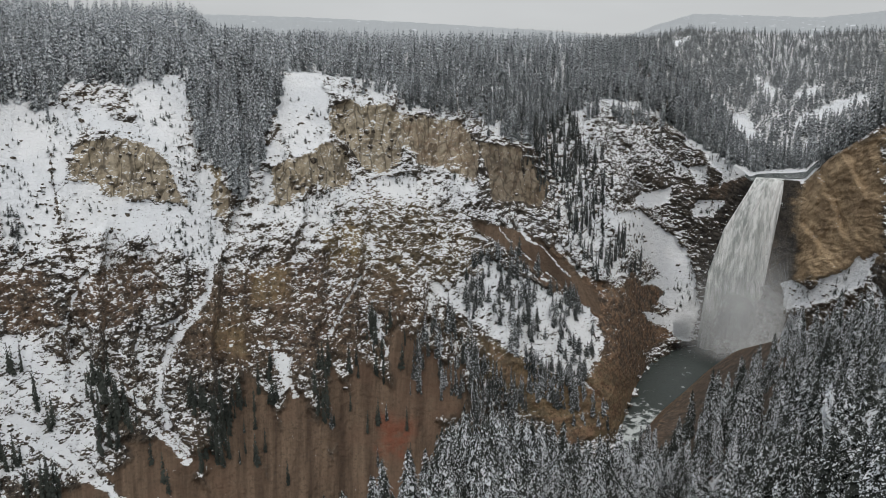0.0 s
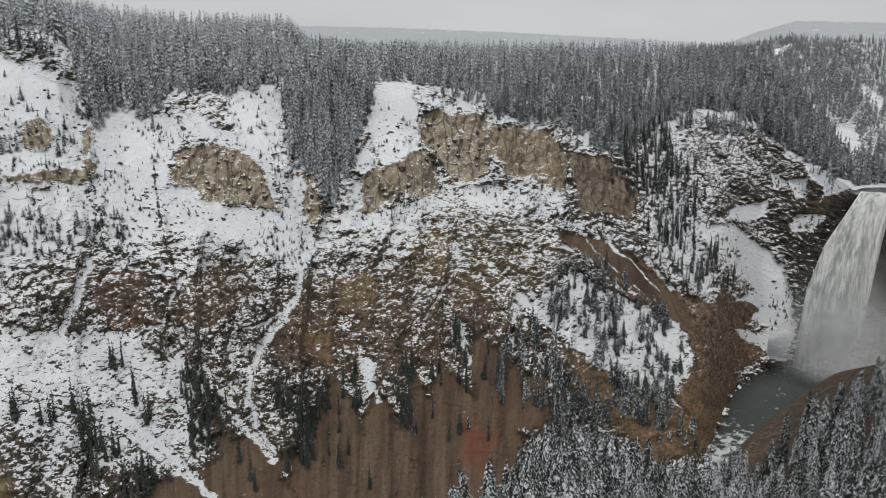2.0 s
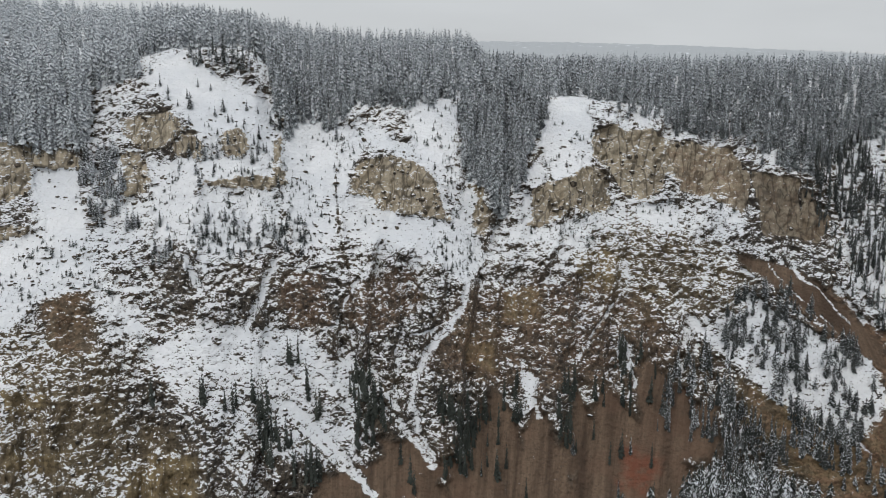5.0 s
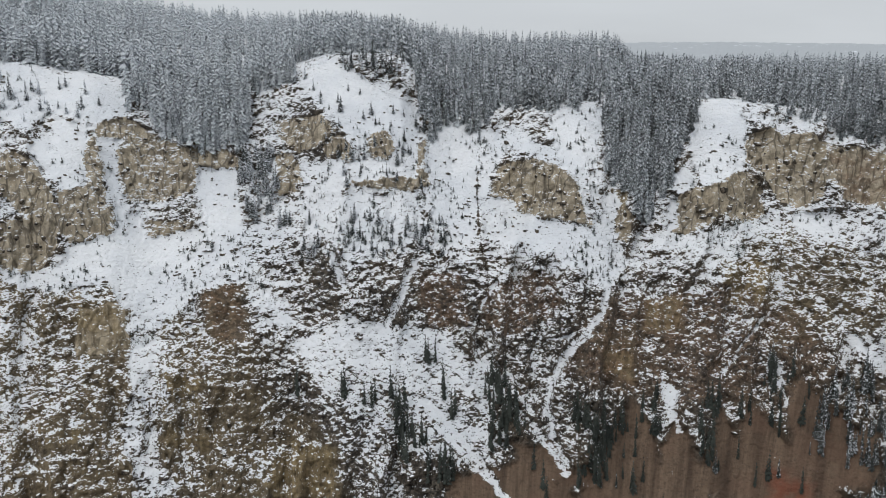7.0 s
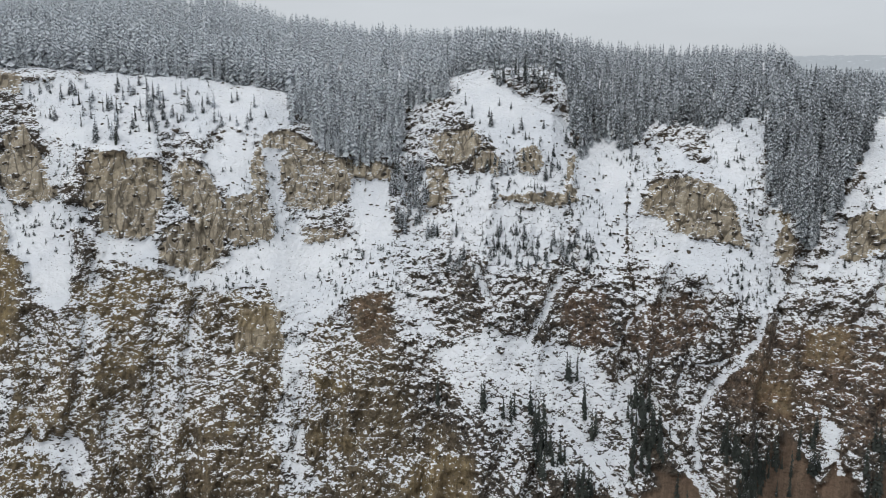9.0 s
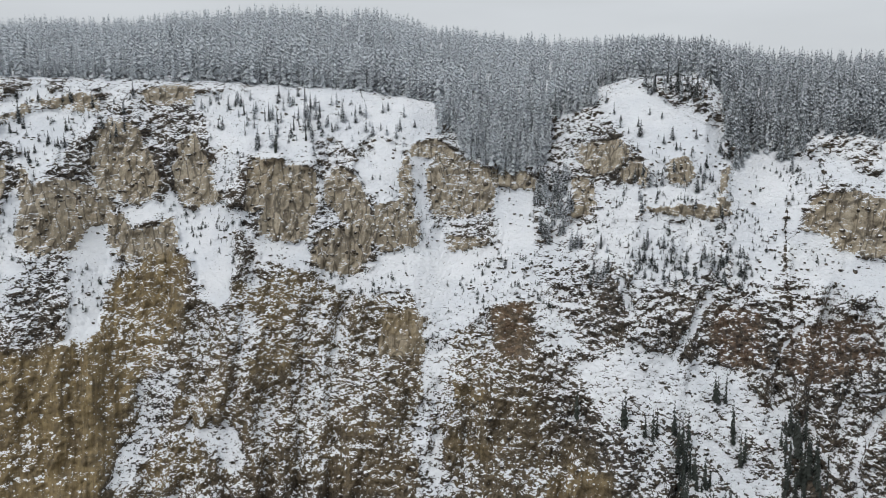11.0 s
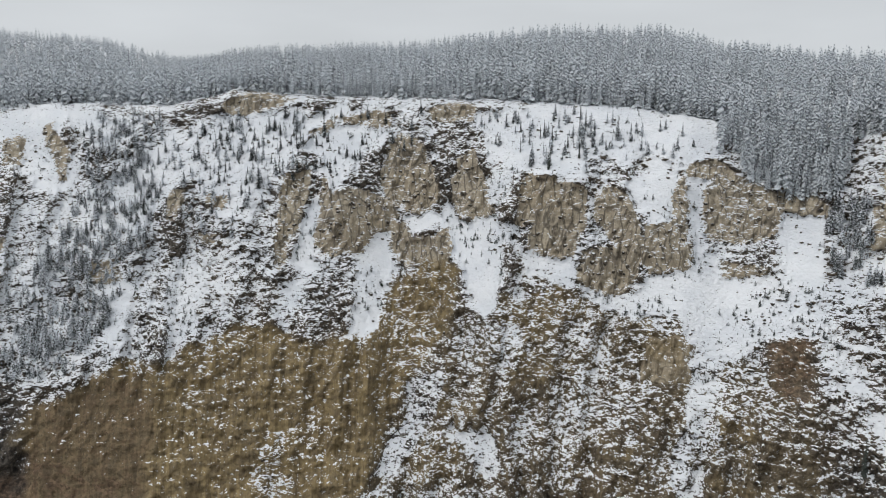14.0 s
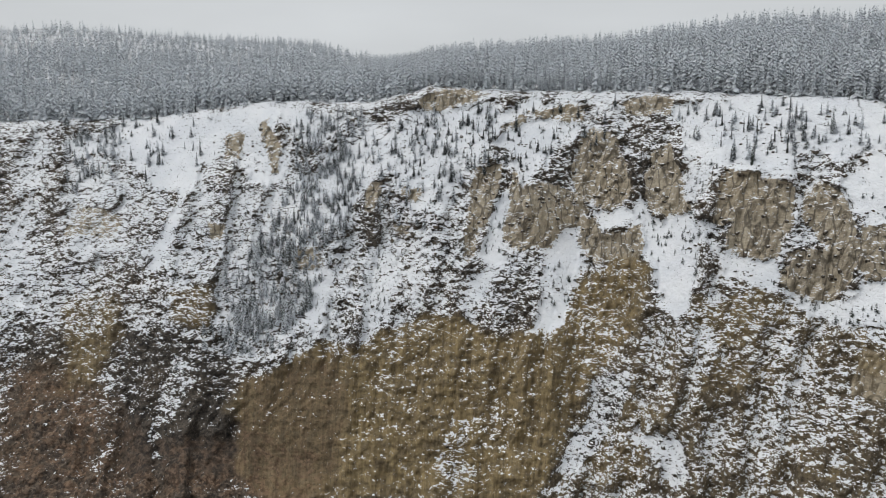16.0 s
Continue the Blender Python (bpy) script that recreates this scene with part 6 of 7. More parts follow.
# ---------------------------------------------------------------- trees
def conifer(seed, boughs, wide=0.16, bare=0.12, clots=False, bunch=0.66, spike=0.93, blunt=0.026):
    """A unit conifer as arrays: trunk quads and drooping boughs set in a spiral, with a tip mark."""
    rng = np.random.default_rng(seed)
    co, tri, tip = [], [], []
    for ring in range(2):
        for a in range(4):
            w = 0.013 if ring == 0 else 0.002
            co.append((w * math.cos(a * 1.5708), w * math.sin(a * 1.5708), -0.06 if ring == 0 else 0.95))
            tip.append(0)
    for a in range(4):
        b = (a + 1) % 4
        tri += [(a, b, 4 + b), (a, 4 + b, 4 + a)]
    trunk_tris = len(tri)
    lop = rng.uniform(0, 6.283)
    for i in range(boughs):
        k = 1 - (1 - (i + rng.uniform(0.1, 0.9)) / boughs) ** bunch
        h = bare + (0.985 - bare) * k
        ang = i * 2.39996 + rng.uniform(-0.4, 0.4)
        l = (wide * (1 - k) ** 0.72 * rng.uniform(0.6, 1.2) + blunt) * (1 + 0.18 * math.cos(ang - lop + 5 * k))
        dx, dy = math.cos(ang), math.sin(ang)
        droop = l * rng.uniform(0.45, 1.05)
        w = l * (rng.uniform(0.22, 0.38) if clots else rng.uniform(0.36, 0.56)) + (0.004 if clots else 0.008)
        n = len(co)
        co += [(0, 0, h + 0.03), (dx * l * 0.6 - dy * w, dy * l * 0.6 + dx * w, h - droop * 0.55), (dx * l, dy * l, h - droop), (dx * l * 0.6 + dy * w, dy * l * 0.6 - dx * w, h - droop * 0.55)]
        tip += [0.0, *(rng.uniform(-0.2, 0.9, 3) * (0.7 + 0.5 * k))] if not clots else [-0.2, *(rng.uniform(-0.1, 1.0, 3) * (0.7 + 0.4 * k))]
        tri += [(n, n + 1, n + 2), (n, n + 2, n + 3)]
    n = len(co)
    w = 0.23 * (1 - spike)
    co += [(w, 0, spike), (-w / 2, w * 0.87, spike), (-w / 2, -w * 0.87, spike), (0, 0, 1.0)]
    tip += [0, 0, 0, 0.5]
    tri += [(n, n + 1, n + 3), (n + 1, n + 2, n + 3), (n + 2, n, n + 3)]
    return np.array(co), np.array(tri), np.array(tip), trunk_tris


def wood(name, kinds, places, material, trunks=True):
    """Many trees joined in one mesh. places: rows x, y, z, height, girth."""
    rng = np.random.default_rng(len(places))
    cos, tris, tips, base = [], [], [], 0
    pick = rng.integers(0, len(kinds), len(places))
    for k, (co, tri, tip, trunk_tris) in enumerate(kinds):
        if not trunks:
            co, tri, tip = co[8:], tri[trunk_tris:] - 8, tip[8:]
        p = places[pick == k]
        if not len(p):
            continue
        a = rng.uniform(0, 6.283, len(p))
        c, s = np.cos(a)[:, None], np.sin(a)[:, None]
        w = (p[:, 3] * p[:, 4])[:, None]
        lean = rng.normal(0, 0.02, (len(p), 2))
        z = co[None, :, 2] * p[:, 3:4]
        x = (co[None, :, 0] * c - co[None, :, 1] * s) * w + p[:, 0:1] + lean[:, :1] * z
        y = (co[None, :, 0] * s + co[None, :, 1] * c) * w + p[:, 1:2] + lean[:, 1:] * z
        cos.append(np.stack([x, y, z + p[:, 2:3]], -1).reshape(-1, 3))
        tris.append((tri[None] + (base + np.arange(len(p)) * len(co))[:, None, None]).reshape(-1, 3))
        way = np.degrees(np.arctan2(-p[:, :1], p[:, 1:2]))
        # Tips whiter to the left, painted for haze; less white far to the right.
        haze_lift = 0.45 * smooth(4, 24, way) - 0.25 * smooth(-10, -26, way) * (np.hypot(p[:, :1], p[:, 1:2]) > 420)
        tips.append((tip[None] + haze_lift + rng.normal(0, 0.17, (len(p), 1))).ravel())
        base += len(p) * len(co)
    return sheet(name, np.concatenate(cos), np.concatenate(tris), {"tip": np.concatenate(tips)}, material)


def on_wall(b, e):
    """The place on the far wall at bearing b and rise e."""
    i = np.clip((97.0 - np.asarray(b)) / 155.0 * (COLUMNS - 1), 0, COLUMNS - 1).astype(int)
    q = (np.asarray(e) - foot_rise[i]) / (rim_rise[i] - foot_rise[i])
    j = np.clip(q * (ROWS - 1), 0, ROWS - 1).astype(int)
    return np.stack([X[i, j], Y[i, j], Z[i, j]], -1), (q > 0.01) & (q < 1.0)


RNG = np.random.default_rng(7)
FINE = [conifer(s, 180, 0.12 + 0.012 * s, 0.06, True) for s in range(5)]
PLAIN = [conifer(20 + s, 40, 0.092 + 0.010 * s, 0.07) for s in range(7)]
FAR = [conifer(40 + s, 16, 0.15, 0.08, False, 0.8, 0.88, 0.045) for s in range(5)]
SLIM = [conifer(60 + s, 44, 0.074 + 0.008 * s, 0.03) for s in range(6)]

land_mesh = land.data
LAND_ROWS = len(land_mesh.vertices) // (COLUMNS + 49)
flat_co = np.empty(len(land_mesh.vertices) * 3, np.float32)
land_mesh.vertices.foreach_get("co", flat_co)
LAND = flat_co.reshape(COLUMNS + 49, LAND_ROWS, 3)
PLATEAU = 40 + 10 + ROWS


def plateau_trees(count, near, far, power, first=-57, last=96, tall=1.0):
    b = RNG.uniform(first, last, count * 2)
    k = RNG.uniform(0, 1, count * 2) ** power
    i = np.clip((97.0 - b) / 155.0 * (COLUMNS - 1), 0, COLUMNS - 2).astype(int)
    j = PLATEAU - 1 + np.clip((near + (far - near) * k) * 45, 0, 44.9)
    j0 = j.astype(int)
    p = LAND[i, j0] + (LAND[i, np.minimum(j0 + 1, LAND_ROWS - 1)] - LAND[i, j0]) * (j - j0)[:, None]
    r = np.hypot(p[:, 0], p[:, 1])
    open_ = clearing(p[:, 0], p[:, 1], p[:, 2] - EYE) > RNG.uniform(0.3, 0.95, len(b))
    if last < 0:
        open_ |= RNG.uniform(0, 1, len(b)) > smooth(last, last - 5, b)
    keep = ~open_ & ~((b < -42.2) & (b > -47.0) & (r < 526))
    p, b = p[keep][:count], b[keep][:count]
    h = tall * RNG.uniform(9, 20, len(p)) * (0.75 + 0.5 * grain(p[:, 0] / 60, p[:, 1] / 60, 0.5))
    return np.column_stack([p, h, RNG.uniform(0.8, 1.25, len(p))])


tagged(wood("rim_forest", PLAIN, plateau_trees(4500, 0.0, 0.6, 1.0, -33), FROST_HAZE), "dense frosted conifer forest along the canyon rim", "forest", kind="stuff")
tagged(wood("hillside_forest", PLAIN, plateau_trees(1500, 0.0, 0.7, 0.9, 26, 63), FROST_HAZE), "frosted conifer forest on the slope behind the rim", "forest", kind="stuff")
tagged(wood("far_forest", FAR, plateau_trees(6000, 0.5, 1.0, 0.8, -34, 66, 0.85), HAZED, False), "frosted conifer forest, haze painted in its colour, covering the hills behind the rim", "forest", kind="stuff")
tagged(wood("shoulder_forest", PLAIN, plateau_trees(1500, 0.0, 0.37, 1.0, -57, -29), FROST_HAZE), "dark frosted conifers on the shoulder above the falls", "forest", kind="stuff")
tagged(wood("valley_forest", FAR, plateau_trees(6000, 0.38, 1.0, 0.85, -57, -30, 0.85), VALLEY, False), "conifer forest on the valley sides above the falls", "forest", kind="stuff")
tagged(wood("hill_forest", FAR, plateau_trees(4200, 0.0, 1.0, 0.9, 62, 96, 0.85), HAZED, False), "frosted conifer forest, haze painted in its colour, on the hill beyond the rim", "forest", kind="stuff")
STANDS, TALL, LONE = [], [], []


def stand(density, height, pts):
    xs, ys = [p[0] for p in pts], [p[1] for p in pts]
    area = (max(xs) - min(xs)) * (max(ys) - min(ys))
    n = int(area * density * 22)
    b, e = RNG.uniform(min(xs), max(xs), n), RNG.uniform(min(ys), max(ys), n)
    clump = fractal(b * 1.3, e * 1.3, height * 0.7, 3)
    keep = (inside(b, e, pts) + 2.2 * (clump - 0.5) > RNG.uniform(-0.3, 0.4, n)) & ((density > 0.7) | (RNG.uniform(0.25, 0.65, n) < clump))
    p, ok = on_wall(b[keep], e[keep])
    p = p[ok]
    (TALL if height >= 13 and density >= 0.7 else LONE if density <= 0.15 else STANDS).append(np.column_stack([p - (0, 0, 0.4), height * RNG.uniform(0.45, 1.15, len(p)), RNG.uniform(0.8, 1.15, len(p)) * (1.75 if height < 10 else 1.0)]))


stand(1, 15, [(-4.1, -1.6), (-8.4, -0.9), (-10.6, -1.2), (-9.7, -3.1), (-8.5, -6.9), (-7.2, -9.3), (-6.3, -7.0), (-5.2, -6.6), (-4.4, -3.9)])
stand(1, 15, [(28.6, -0.1), (25.9, 2.2), (20.6, 2.2), (17.4, 1.8), (17.5, 0.3), (20.6, -0.1), (20.8, -4.0), (23.1, -4.4), (25.4, -3.5), (26.9, -2.4), (27.9, -1.2)])
stand(1, 15, [(9.1, 1.8), (4.8, 2.2), (-3.9, 2.1), (-4.1, -0.9), (-0.3, -1.5), (3.1, -1.7), (4.7, -3.3), (7.1, -2.1), (7.9, -3.7), (9.1, -1.3)])
stand(0.35, 11, [(14.3, 2.6), (9.9, 2.6), (9.5, 0.3), (12.7, 0.3), (14.3, 1.5)])
stand(0.5, 9, [(21.6, -4.4), (19.2, -4.4), (19.3, -8.0), (17.7, -9.7), (20.9, -9.6)])
stand(0.15, 7, [(17.7, -8.9), (7.0, -8.9), (7.0, -12.1), (17.8, -12.1)])
stand(0.17, 13, [(4.3, -20.1), (0.8, -22.3), (1.1, -25.7), (3.3, -26.3)])
stand(0.17, 13, [(-11.8, -21.7), (-13.2, -21.5), (-13.6, -25.7), (-12.1, -25.6)])
stand(0.17, 13, [(-14.3, -20.9), (-15.0, -21.2), (-15.2, -23.3), (-14.5, -23.1)])
stand(0.17, 13, [(-7.6, -20.8), (-9.1, -20.9), (-9.3, -23.9), (-7.7, -23.0)])
stand(0.17, 13, [(-15.7, -17.8), (-17.1, -18.0), (-17.9, -22.8), (-16.8, -22.3)])
stand(0.17, 13, [(-20.2, -17.9), (-24.1, -17.9), (-24.2, -23.5), (-20.7, -24.3)])
stand(0.17, 13, [(-18.5, -19.1), (-20.7, -19.6), (-20.3, -24.3), (-18.9, -23.5)])
stand(0.3, 12, [(-2.5, -22.8), (-7.3, -23.0), (-7.6, -27.4), (-3.2, -27.9)])
stand(0.14, 12, [(11.1, -22.6), (6.7, -24.9), (6.7, -28.7), (10.2, -26.5)])
stand(0.3, 9, [(-22.8, -14.3), (-32.1, -19.1), (-32.9, -17.5), (-27.8, -14.2), (-25.3, -13.4)])
stand(0.3, 9, [(-24.5, -17.9), (-32.3, -22.7), (-29.8, -22.5)])
stand(0.5, 11, [(-29.0, -2.5), (-33.1, -6.4), (-33.3, -11.1), (-36.7, -14.5), (-32.7, -15.1), (-30.1, -11.2), (-27.5, -5.7)])
stand(0.8, 13, [(-15.0, -1.4), (-29.0, -2.5), (-37.6, -4.4), (-36.7, -4.3), (-32.1, -3.3), (-27.5, -5.7), (-23.4, -3.4), (-19.4, -3.0)])
stand(0.45, 8, [(71.5, 0.9), (66.5, 1.0), (66.5, -1.4), (68.3, -8.6), (72.1, -14.7), (77.2, -15.9), (75.8, -10.6), (72.1, -4.1)])
stand(0.2, 8, [(76.8, -8.2), (72.2, -8.4), (72.6, -16.3), (79.0, -15.7)])
stand(0.15, 8, [(66.5, -0.2), (56.9, 1.0), (56.9, -1.4), (61.0, -7.1), (65.1, -7.8)])
stand(0.15, 8, [(45.5, 1.3), (34.9, 0.9), (34.7, -2.4), (41.9, -2.5), (44.2, -1.0)])
stand(0.15, 8, [(86.4, 0.2), (77.8, 0.5), (77.9, -2.8), (86.6, -2.6)])
stand(0.3, 7, [(83.3, -0.2), (85.9, -0.9), (86.8, -4.4), (83.5, -4.2)])
stand(0.5, 11, [(-23.7, -21.1), (-28.1, -23.3), (-28.2, -26.4), (-23.8, -26.6)])
stand(0.5, 11, [(-27.1, -21.0), (-31.5, -23.1), (-29.8, -24.0)])
stand(0.3, 9, [(-23.2, -15.1), (-29.6, -17.7), (-33.6, -19.6), (-32.3, -22.3), (-28.0, -19.8), (-23.6, -17.1)])
stand(0.25, 9, [(-28.0, -20.2), (-32.3, -22.7), (-34.9, -24.4), (-33.3, -26.0), (-29.0, -24.1)])
stand(0.08, 7, [(39.6, 1.7), (29.3, 0.7), (30.5, -1.7), (38.8, -2.7)])
stand(0.08, 7, [(16.7, 1.5), (9.1, -0.3), (8.2, -6.9), (15.2, -6.9)])
stand(0.08, 7, [(64.9, 0.2), (56.9, 1.0), (49.0, 1.7), (48.9, -1.0), (61.0, -4.2)])
tagged(wood("rim_trees", PLAIN, np.concatenate(TALL), FROST_HAZE), "frosted conifers crowding down from the rim", "trees", kind="stuff")

def lone(height, pts):
    p, ok = on_wall([q[0] for q in pts], [q[1] for q in pts])
    LONE.append(np.column_stack([p - (0, 0, 0.4), height * RNG.uniform(0.8, 1.15, len(p)), RNG.uniform(0.75, 1.0, len(p))]))


lone(13, [(18.2, -21.3), (14.9, -21.4), (14.7, -21.6), (13.2, -22.3), (12.7, -22.5), (12.4, -22.0), (11.2, -22.0), (10.5, -22.9), (10.2, -22.7), (10.8, -23.2), (7.1, -22.0), (7.2, -21.4), (6.6, -23.4), (6.3, -23.1), (8.5, -19.4), (8.3, -19.6), (7.8, -19.4), (4.0, -21.7), (3.7, -22.1), (3.3, -23.4), (2.7, -23.9), (2.1, -23.3), (1.5, -24.2), (8.9, -24.9), (9.6, -24.6), (6.5, -27.5), (7.1, -27.9)])
lone(11, [(-16.7, -25.5), (-17.3, -25.3), (-15.9, -26.2), (-18.9, -26.1), (-19.2, -28.6), (-16.6, -28.5), (-13.1, -25.7), (-12.8, -24.9), (-14.6, -24.6), (-8.0, -26.9), (-9.6, -29.3), (0.2, -26.7), (-0.8, -28.7), (-0.5, -27.9), (7.1, -26.9), (6.7, -26.6)])
lone(9, [(78.2, 2.8), (76.1, 2.4), (81.6, -3.7), (80.7, -2.4), (68.9, -3.0), (75.8, -2.9), (40.6, -0.4), (40.4, -0.2), (39.8, -0.6), (38.7, -1.0), (40.0, -2.5), (39.9, -2.3), (42.0, -1.4), (37.9, -1.7), (42.0, -0.0), (37.9, 0.9)])
single = np.concatenate(LONE[::-1])
mixed = np.concatenate(STANDS + [single[130:]])
low = np.degrees(np.arctan2(mixed[:, 2] - EYE, np.hypot(mixed[:, 0], mixed[:, 1]))) < -18.5
low &= np.degrees(np.arctan2(-mixed[:, 0], mixed[:, 1])) > -19
tagged(wood("slope_trees", SLIM, mixed[~low], DUSTED), "dark conifers dusted with snow on the canyon slopes", "trees", kind="stuff")
tagged(wood("gully_trees", SLIM, mixed[low], SHELTERED), "dark green conifers in the sheltered gullies above the talus", "trees", kind="stuff")


def part(name, co, tri, tip, material, parent):
    ob = sheet(name, co, tri, {"tip": tip}, material)
    ob.parent = parent
    return ob


MODELS = {}


def conifer_thing(kinds, pick, row, needles, label, group):
    """One tree of its own: an empty at its foot, with trunk and crown."""
    root = new("conifer")
    x, y, z, h, g = (float(v) for v in row)
    root.matrix_world = pose(x, y, z, 0, 0, math.degrees(x * 7 + y * 3) % 360) @ Matrix.Diagonal((h * g, h * g, h, 1))
    root.empty_display_size = 0.2
    key = (needles.name, pick)
    if key not in MODELS:
        co, tri, tip, trunk_tris = kinds[pick]
        made = (part("trunk", co[:8], tri[:trunk_tris], tip[:8], BARK, root), part("crown", co[8:], tri[trunk_tris:] - 8, tip[8:], needles, root))
        MODELS[key] = [o.data for o in made]
    else:
        for name, data in zip(("trunk", "crown"), MODELS[key]):
            new(name, data).parent = root
    return tagged(root, label, "tree", group)


for i, row in enumerate(single[:130]):
    big = row[3] > 10
    conifer_thing(SLIM, i % 6, row, SHELTERED if big else DUSTED, "tall dark spruce on the snowy canyon slope" if big else "young snow-dusted conifer on an open snow slope", "trees on the far wall")


def scatter(name, count, size, material, label, want, flatness=0.7):
    """Many small angular stones joined in one mesh, lying where want (0..1 on the far wall) allows."""
    rng = np.random.default_rng(count)
    t = (1 + 5 ** 0.5) / 2
    ico = np.array([(-1, t, 0), (1, t, 0), (-1, -t, 0), (1, -t, 0), (0, -1, t), (0, 1, t), (0, -1, -t), (0, 1, -t), (t, 0, -1), (t, 0, 1), (-t, 0, -1), (-t, 0, 1)]) / 1.9
    faces = [(0, 11, 5), (0, 5, 1), (0, 1, 7), (0, 7, 10), (0, 10, 11), (1, 5, 9), (5, 11, 4), (11, 10, 2), (10, 7, 6), (7, 1, 8),
             (3, 9, 4), (3, 4, 2), (3, 2, 6), (3, 6, 8), (3, 8, 9), (4, 9, 5), (2, 4, 11), (6, 2, 10), (8, 6, 7), (9, 8, 1)]
    i, j = rng.integers(40, COLUMNS - 40, count * 6), rng.integers(6, ROWS - 6, count * 6)
    keep = rng.uniform(0, 1, count * 6) < want[i, j]
    i, j = i[keep][:count], j[keep][:count]
    n = len(i)
    co = ico[None] * rng.uniform(0.55, 1.35, (n, 12, 1)) * (size * rng.uniform(0.35, 1.0, (n, 1, 1)) ** 1.5) * rng.uniform(0.6, 1.4, (n, 1, 3))
    co[..., 2] *= flatness
    co += np.stack([X[i, j], Y[i, j], Z[i, j]], -1)[:, None, :]
    tri = np.array(faces)[None] + (np.arange(n) * 12)[:, None, None]
    return tagged(sheet(name, co.reshape(-1, 3), tri.reshape(-1, 3), {}, material), label, "rocks", kind="stuff")


def stone_material():
    m = Nodes("loose_stone", 0.95)
    n = m.noise(m.place(), 0.9, 3)
    rock = m.mix(m.span(n, 0.36, 0.64), (0.036, 0.032, 0.028), (0.160, 0.130, 0.098))
    lie = m.math("ADD", m.up(), m.math("MULTIPLY", m.math("SUBTRACT", n, 0.5), 1.6))
    return m.done(m.mix(m.span(lie, 0.72, 0.85), rock, (0.82, 0.84, 0.87)))


STONE = stone_material()
scatter("ledge_rocks", 3200, 1.7, STONE, "angular dark rocks capped with snow on the canyon walls", np.clip(bare * (1 - MASK["talus"]) * (1 - MASK["ochre"]) * (1 - MASK["rust"]) * (1 - MASK["bare"]), 0, 1) ** 2 * (1 - fall_zone))
scatter("snow_rocks", 3500, 1.1, STONE, "small stones showing through the snowfields", np.clip(MASK["snow"], 0, 1) * smooth(0.45, 0.6, fractal(X / 30, Y / 30, Z / 30, 3)) * (1 - fall_zone), 0.6)

# saplings on the open snow
k = RNG.integers(0, COLUMNS * ROWS, 60000)
i, j = k // ROWS, k % ROWS
ok = (MASK["snow"][i, j] > 0.4) & (RNG.uniform(0, 1, len(i)) < smooth(0.42, 0.62, fractal(X[i, j] / 22, Y[i, j] / 22, 0.7, 3))) & (E[i, j] > -17) & (fall_zone[i, j] < 0.1)
i, j = i[ok][:2200], j[ok][:2200]
young = np.column_stack([X[i, j], Y[i, j], Z[i, j] - 0.2, RNG.uniform(1.0, 4.2, len(i)) * RNG.uniform(0.4, 1, len(i)), RNG.uniform(1.1, 2.2, len(i))])
tagged(wood("saplings", FAR, young, SHELTERED, False), "small dark saplings and shrubs on the snow slopes", "saplings", kind="stuff")


def distant_ridge():
    """Far wooded uplands behind the plateau."""
    b = np.linspace(8, -58, 500)
    rise = table(b, [(-58, 2.9), (-50, 3.1), (-46, 2.75), (-41, 3.0), (-38.5, 3.1), (-36, 2.4), (-34, 1.6), (-30, 2.0), (-20, 2.6), (-12, 2.9), (-5, 3.0), (8, 3.1)])
    rise = rise + 0.10 * (fractal(b * 2.5, 0.2, 0.9, 4) - 0.5) + 0.04 * (fractal(b * 30, 0.1, 0.4, 2) - 0.5)
    r = np.array([2600.0, 2900, 3200, 3500, 3800, 4300])[None, :]
    k = np.array([0.15, 0.6, 0.85, 1.0, 0.96, 0.5])[None, :]
    x, y, z = cast(b[:, None] + 0 * r, rise[:, None] * k, r + 0 * b[:, None])
    i = (np.arange(499)[:, None] * 6 + np.arange(5)[None, :]).ravel()
    m = Nodes("hazed_woods", 0.95)
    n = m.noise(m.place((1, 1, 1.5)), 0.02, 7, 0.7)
    # Pale tones carry the haze of distance, painted into the woods' colour.
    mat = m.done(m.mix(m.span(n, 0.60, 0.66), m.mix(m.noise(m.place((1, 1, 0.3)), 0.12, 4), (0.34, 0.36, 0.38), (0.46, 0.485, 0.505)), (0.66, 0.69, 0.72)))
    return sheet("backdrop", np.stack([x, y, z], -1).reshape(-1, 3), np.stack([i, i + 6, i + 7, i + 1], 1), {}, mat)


tagged(distant_ridge(), "wooded uplands on the horizon, haze painted into their pale colour", "hills", kind="structure")

# near slope, with open snow in its hollows
HOLLOWS = [[(-50.2, -22.3), (-52.5, -19.9), (-52.9, -22.6), (-50.8, -24.5)],
           [(-44.4, -22.8), (-45.5, -20.7), (-46.3, -21.3), (-45.7, -24.0)],
           [(-28.4, -27.4), (-30.6, -27.7), (-30.4, -29.2), (-28.7, -29.3)],
           [(-49.3, -26.6), (-50.9, -25.2), (-52.0, -25.9), (-51.2, -27.3)]]
n = 1250
b = RNG.uniform(-57, -10, n)
i = np.clip((97.0 - b) / 155.0 * (COLUMNS - 1), 0, COLUMNS - 1).astype(int)
j = RNG.uniform(15, 39, n).astype(int)
p = LAND[i, j]
keep = ~((b < -38) & (b > -46) & (j > 31))
gap = np.zeros(n, bool)
for hollow in HOLLOWS:
    gap |= inside(b, np.degrees(np.arctan2(p[:, 2] + 5 - EYE, np.hypot(p[:, 0], p[:, 1]))), hollow) > 0
keep &= ~gap
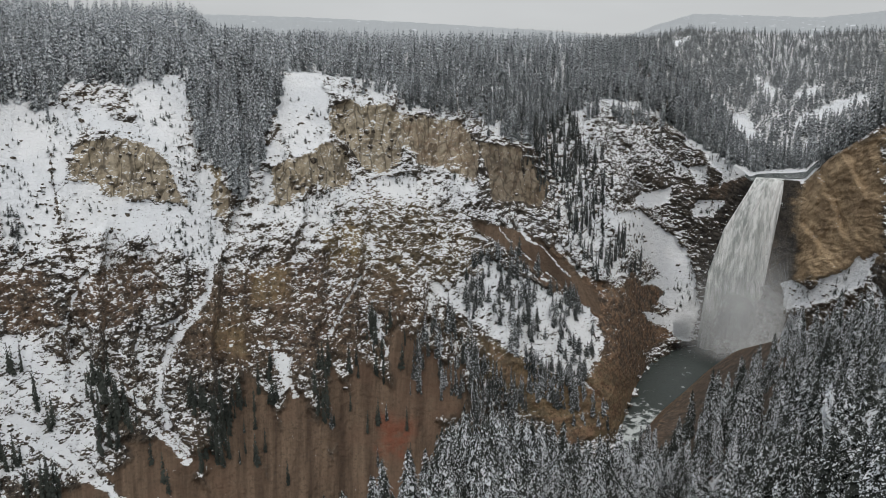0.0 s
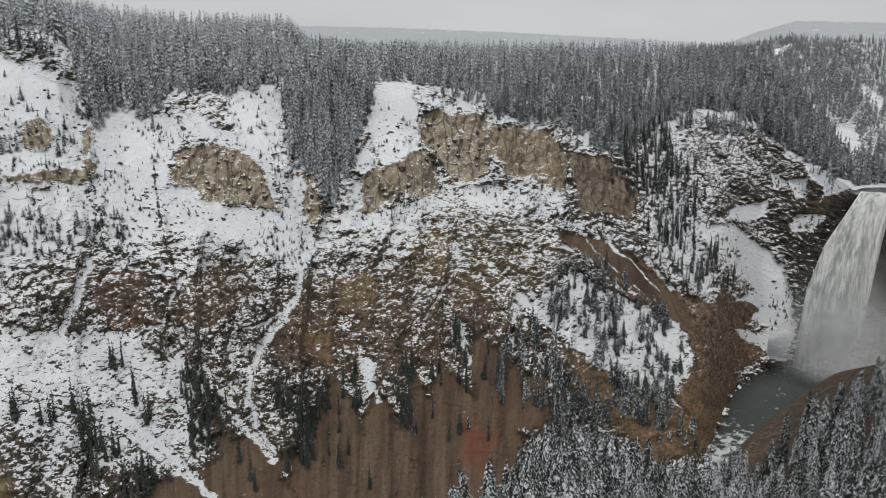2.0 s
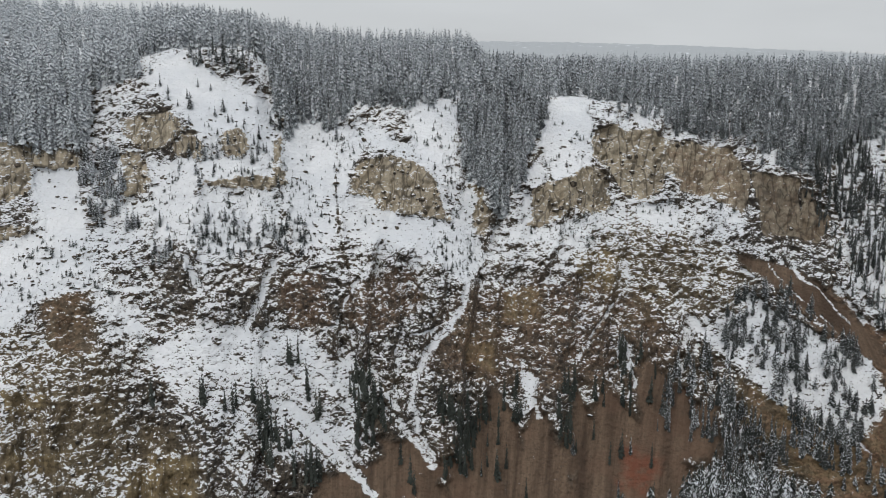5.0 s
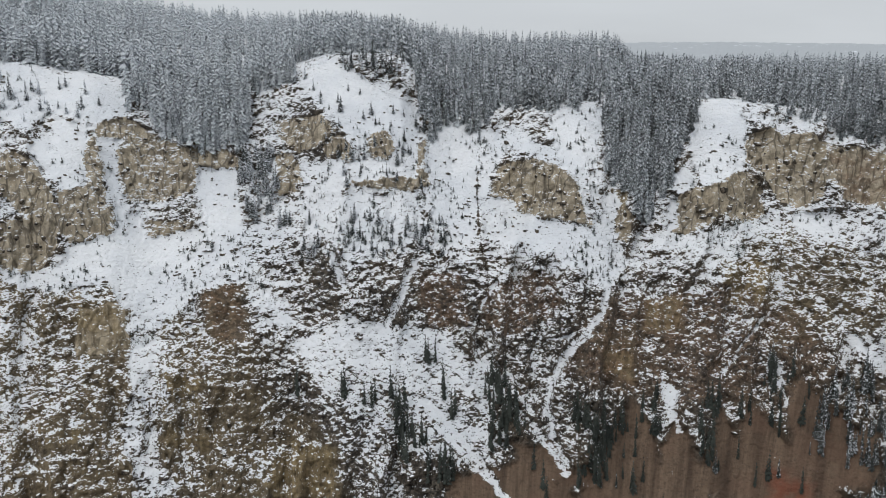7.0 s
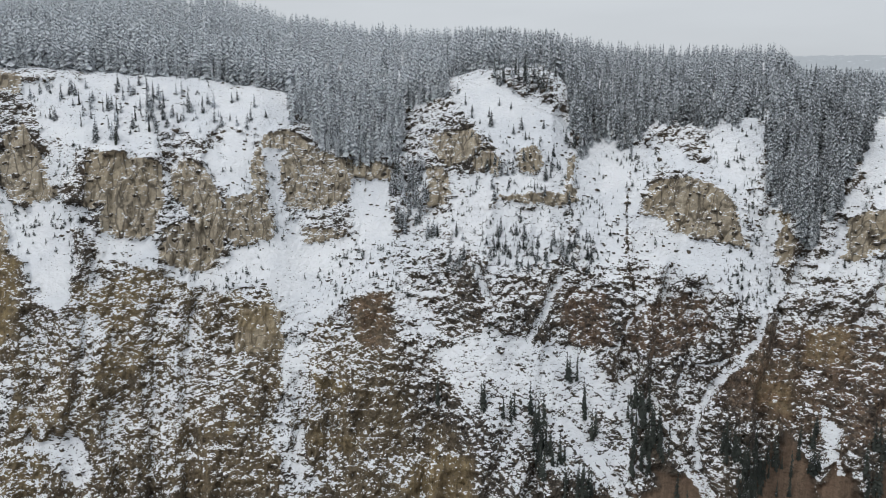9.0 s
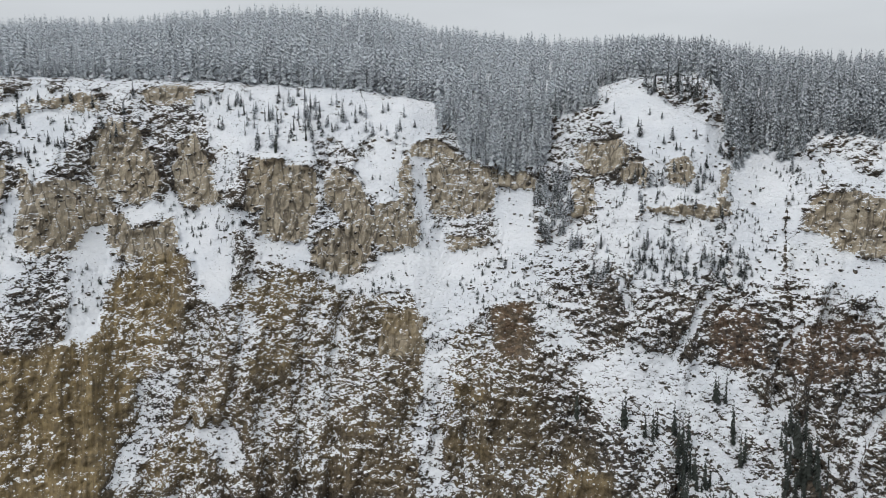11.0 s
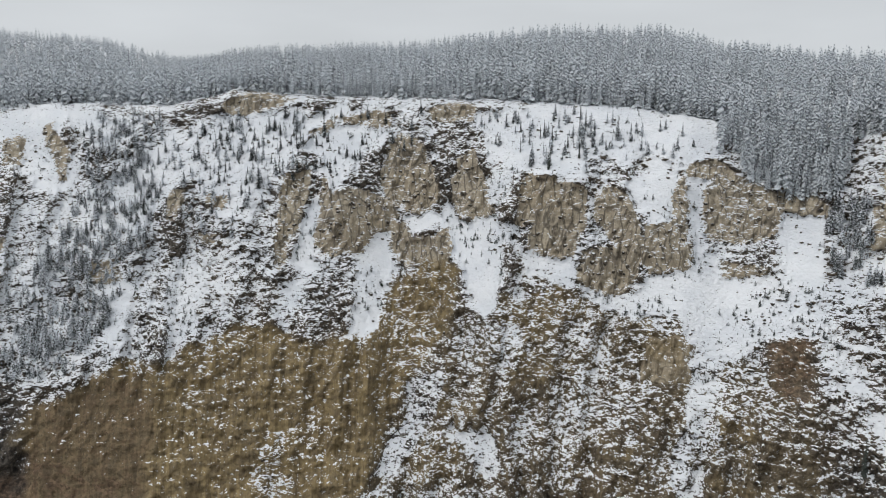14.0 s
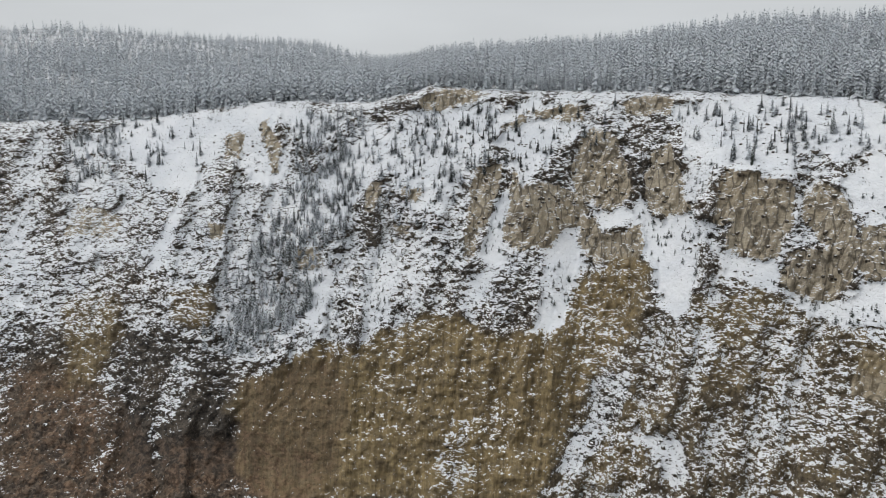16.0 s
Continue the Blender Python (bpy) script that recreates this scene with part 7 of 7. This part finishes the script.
near = np.column_stack([p[keep], RNG.uniform(8, 20, keep.sum()), RNG.uniform(0.9, 1.2, keep.sum())])
b2 = RNG.uniform(-35, -21, 90)
p2 = LAND[np.clip((97.0 - b2) / 155.0 * (COLUMNS - 1), 0, COLUMNS - 1).astype(int), RNG.integers(33, 39, 90)]
near = np.concatenate([near, np.column_stack([p2, RNG.uniform(14, 21, 90), RNG.uniform(0.8, 1.1, 90)])])
near = near[np.argsort(near[:, 0] ** 2 + near[:, 1] ** 2)]
tagged(wood("near_trees", FINE, near[170:], CLOTTED), "tall conifers clotted with snow on the near slope", "trees", kind="stuff")
for i, row in enumerate(near[:170]):
    conifer_thing(FINE, i % 5, row, CLOTTED, "tall conifer clotted with snow on the near slope", "trees on the near slope")


# ---------------------------------------------------------------- spray
def spray():
    m = Nodes("spray", 1.0)
    m.put(m.bsdf.inputs["Base Color"], (0.80, 0.82, 0.83))
    puff = m.span(m.noise(m.place(), 0.06, 5, 0.6), 0.30, 0.70, 0.35, 1.0)
    m.put(m.bsdf.inputs["Alpha"], m.math("MULTIPLY", m.attr("thick"), puff))
    u, v = np.linspace(0, 1, 50)[:, None], np.linspace(0, 1, 36)[None, :]
    i = (np.arange(49)[:, None] * 36 + np.arange(35)[None, :]).ravel()
    quads = np.stack([i, i + 36, i + 37, i + 1], 1)
    roots = []
    for layer in range(6):
        b = -38.6 - 10.8 * u + 0 * v
        e = -20.4 + (9.2 - 1.3 * layer) * v + 1.2 * np.sin(np.pi * u) * v
        r = 462 - 5 * layer - 9 * np.sin(np.pi * u) + 0 * v
        x, y, z = cast(b, e, r)
        fade = np.sin(np.pi * u) ** 1.7 * smooth(0, 0.3, v) * smooth(1.0, 0.15, v) * 0.62
        roots.append(sheet("spray_veil", np.stack([x, y, z], -1).reshape(-1, 3), quads, {"thick": fade}, m.mat))
    cloud_ = new("spray")
    for ob in roots:
        ob.parent = cloud_
    return tagged(cloud_, "pale spray drifting round the foot of the waterfall", "spray", kind="stuff")


spray()


# ---------------------------------------------------------------- boulders along the river
def boulder(x, y, z, size, seed):
    bm = bmesh.new()
    bmesh.ops.create_icosphere(bm, subdivisions=2, radius=size)
    rng = random.Random(seed)
    push = Vector((rng.uniform(0, 50), rng.uniform(0, 50), rng.uniform(0, 50)))
    stretch = Vector((rng.uniform(0.8, 1.4), rng.uniform(0.8, 1.3), rng.uniform(0.55, 0.8)))
    for v in bm.verts:
        v.co *= 1 + 0.55 * noise.noise(v.co / size * 1.1 + push) + 0.2 * noise.noise(v.co / size * 2.6 + push)
        v.co = Vector(a * b for a, b in zip(v.co, stretch))
    me = bpy.data.meshes.new("boulder")
    bm.to_mesh(me)
    bm.free()
    me.materials.append(STONE)
    ob = new("boulder", me)
    ob.matrix_world = pose(x, y, z, 0, 0, rng.uniform(0, 360))
    return tagged(ob, "large angular boulder at the river's edge" if size > 1.6 else "dark wet boulder beside the rapids", "boulder", "boulders by the river")


rocks = random.Random(11)
for k in range(46):
    b = rocks.uniform(-38.6, -33.2)
    p, _ = on_wall([b], [float(np.interp(-b, -bearing, foot_rise)) + rocks.uniform(0.05, 0.9) ** 2])
    boulder(*(float(v) for v in p[0]), rocks.uniform(0.9, 2.6), k)
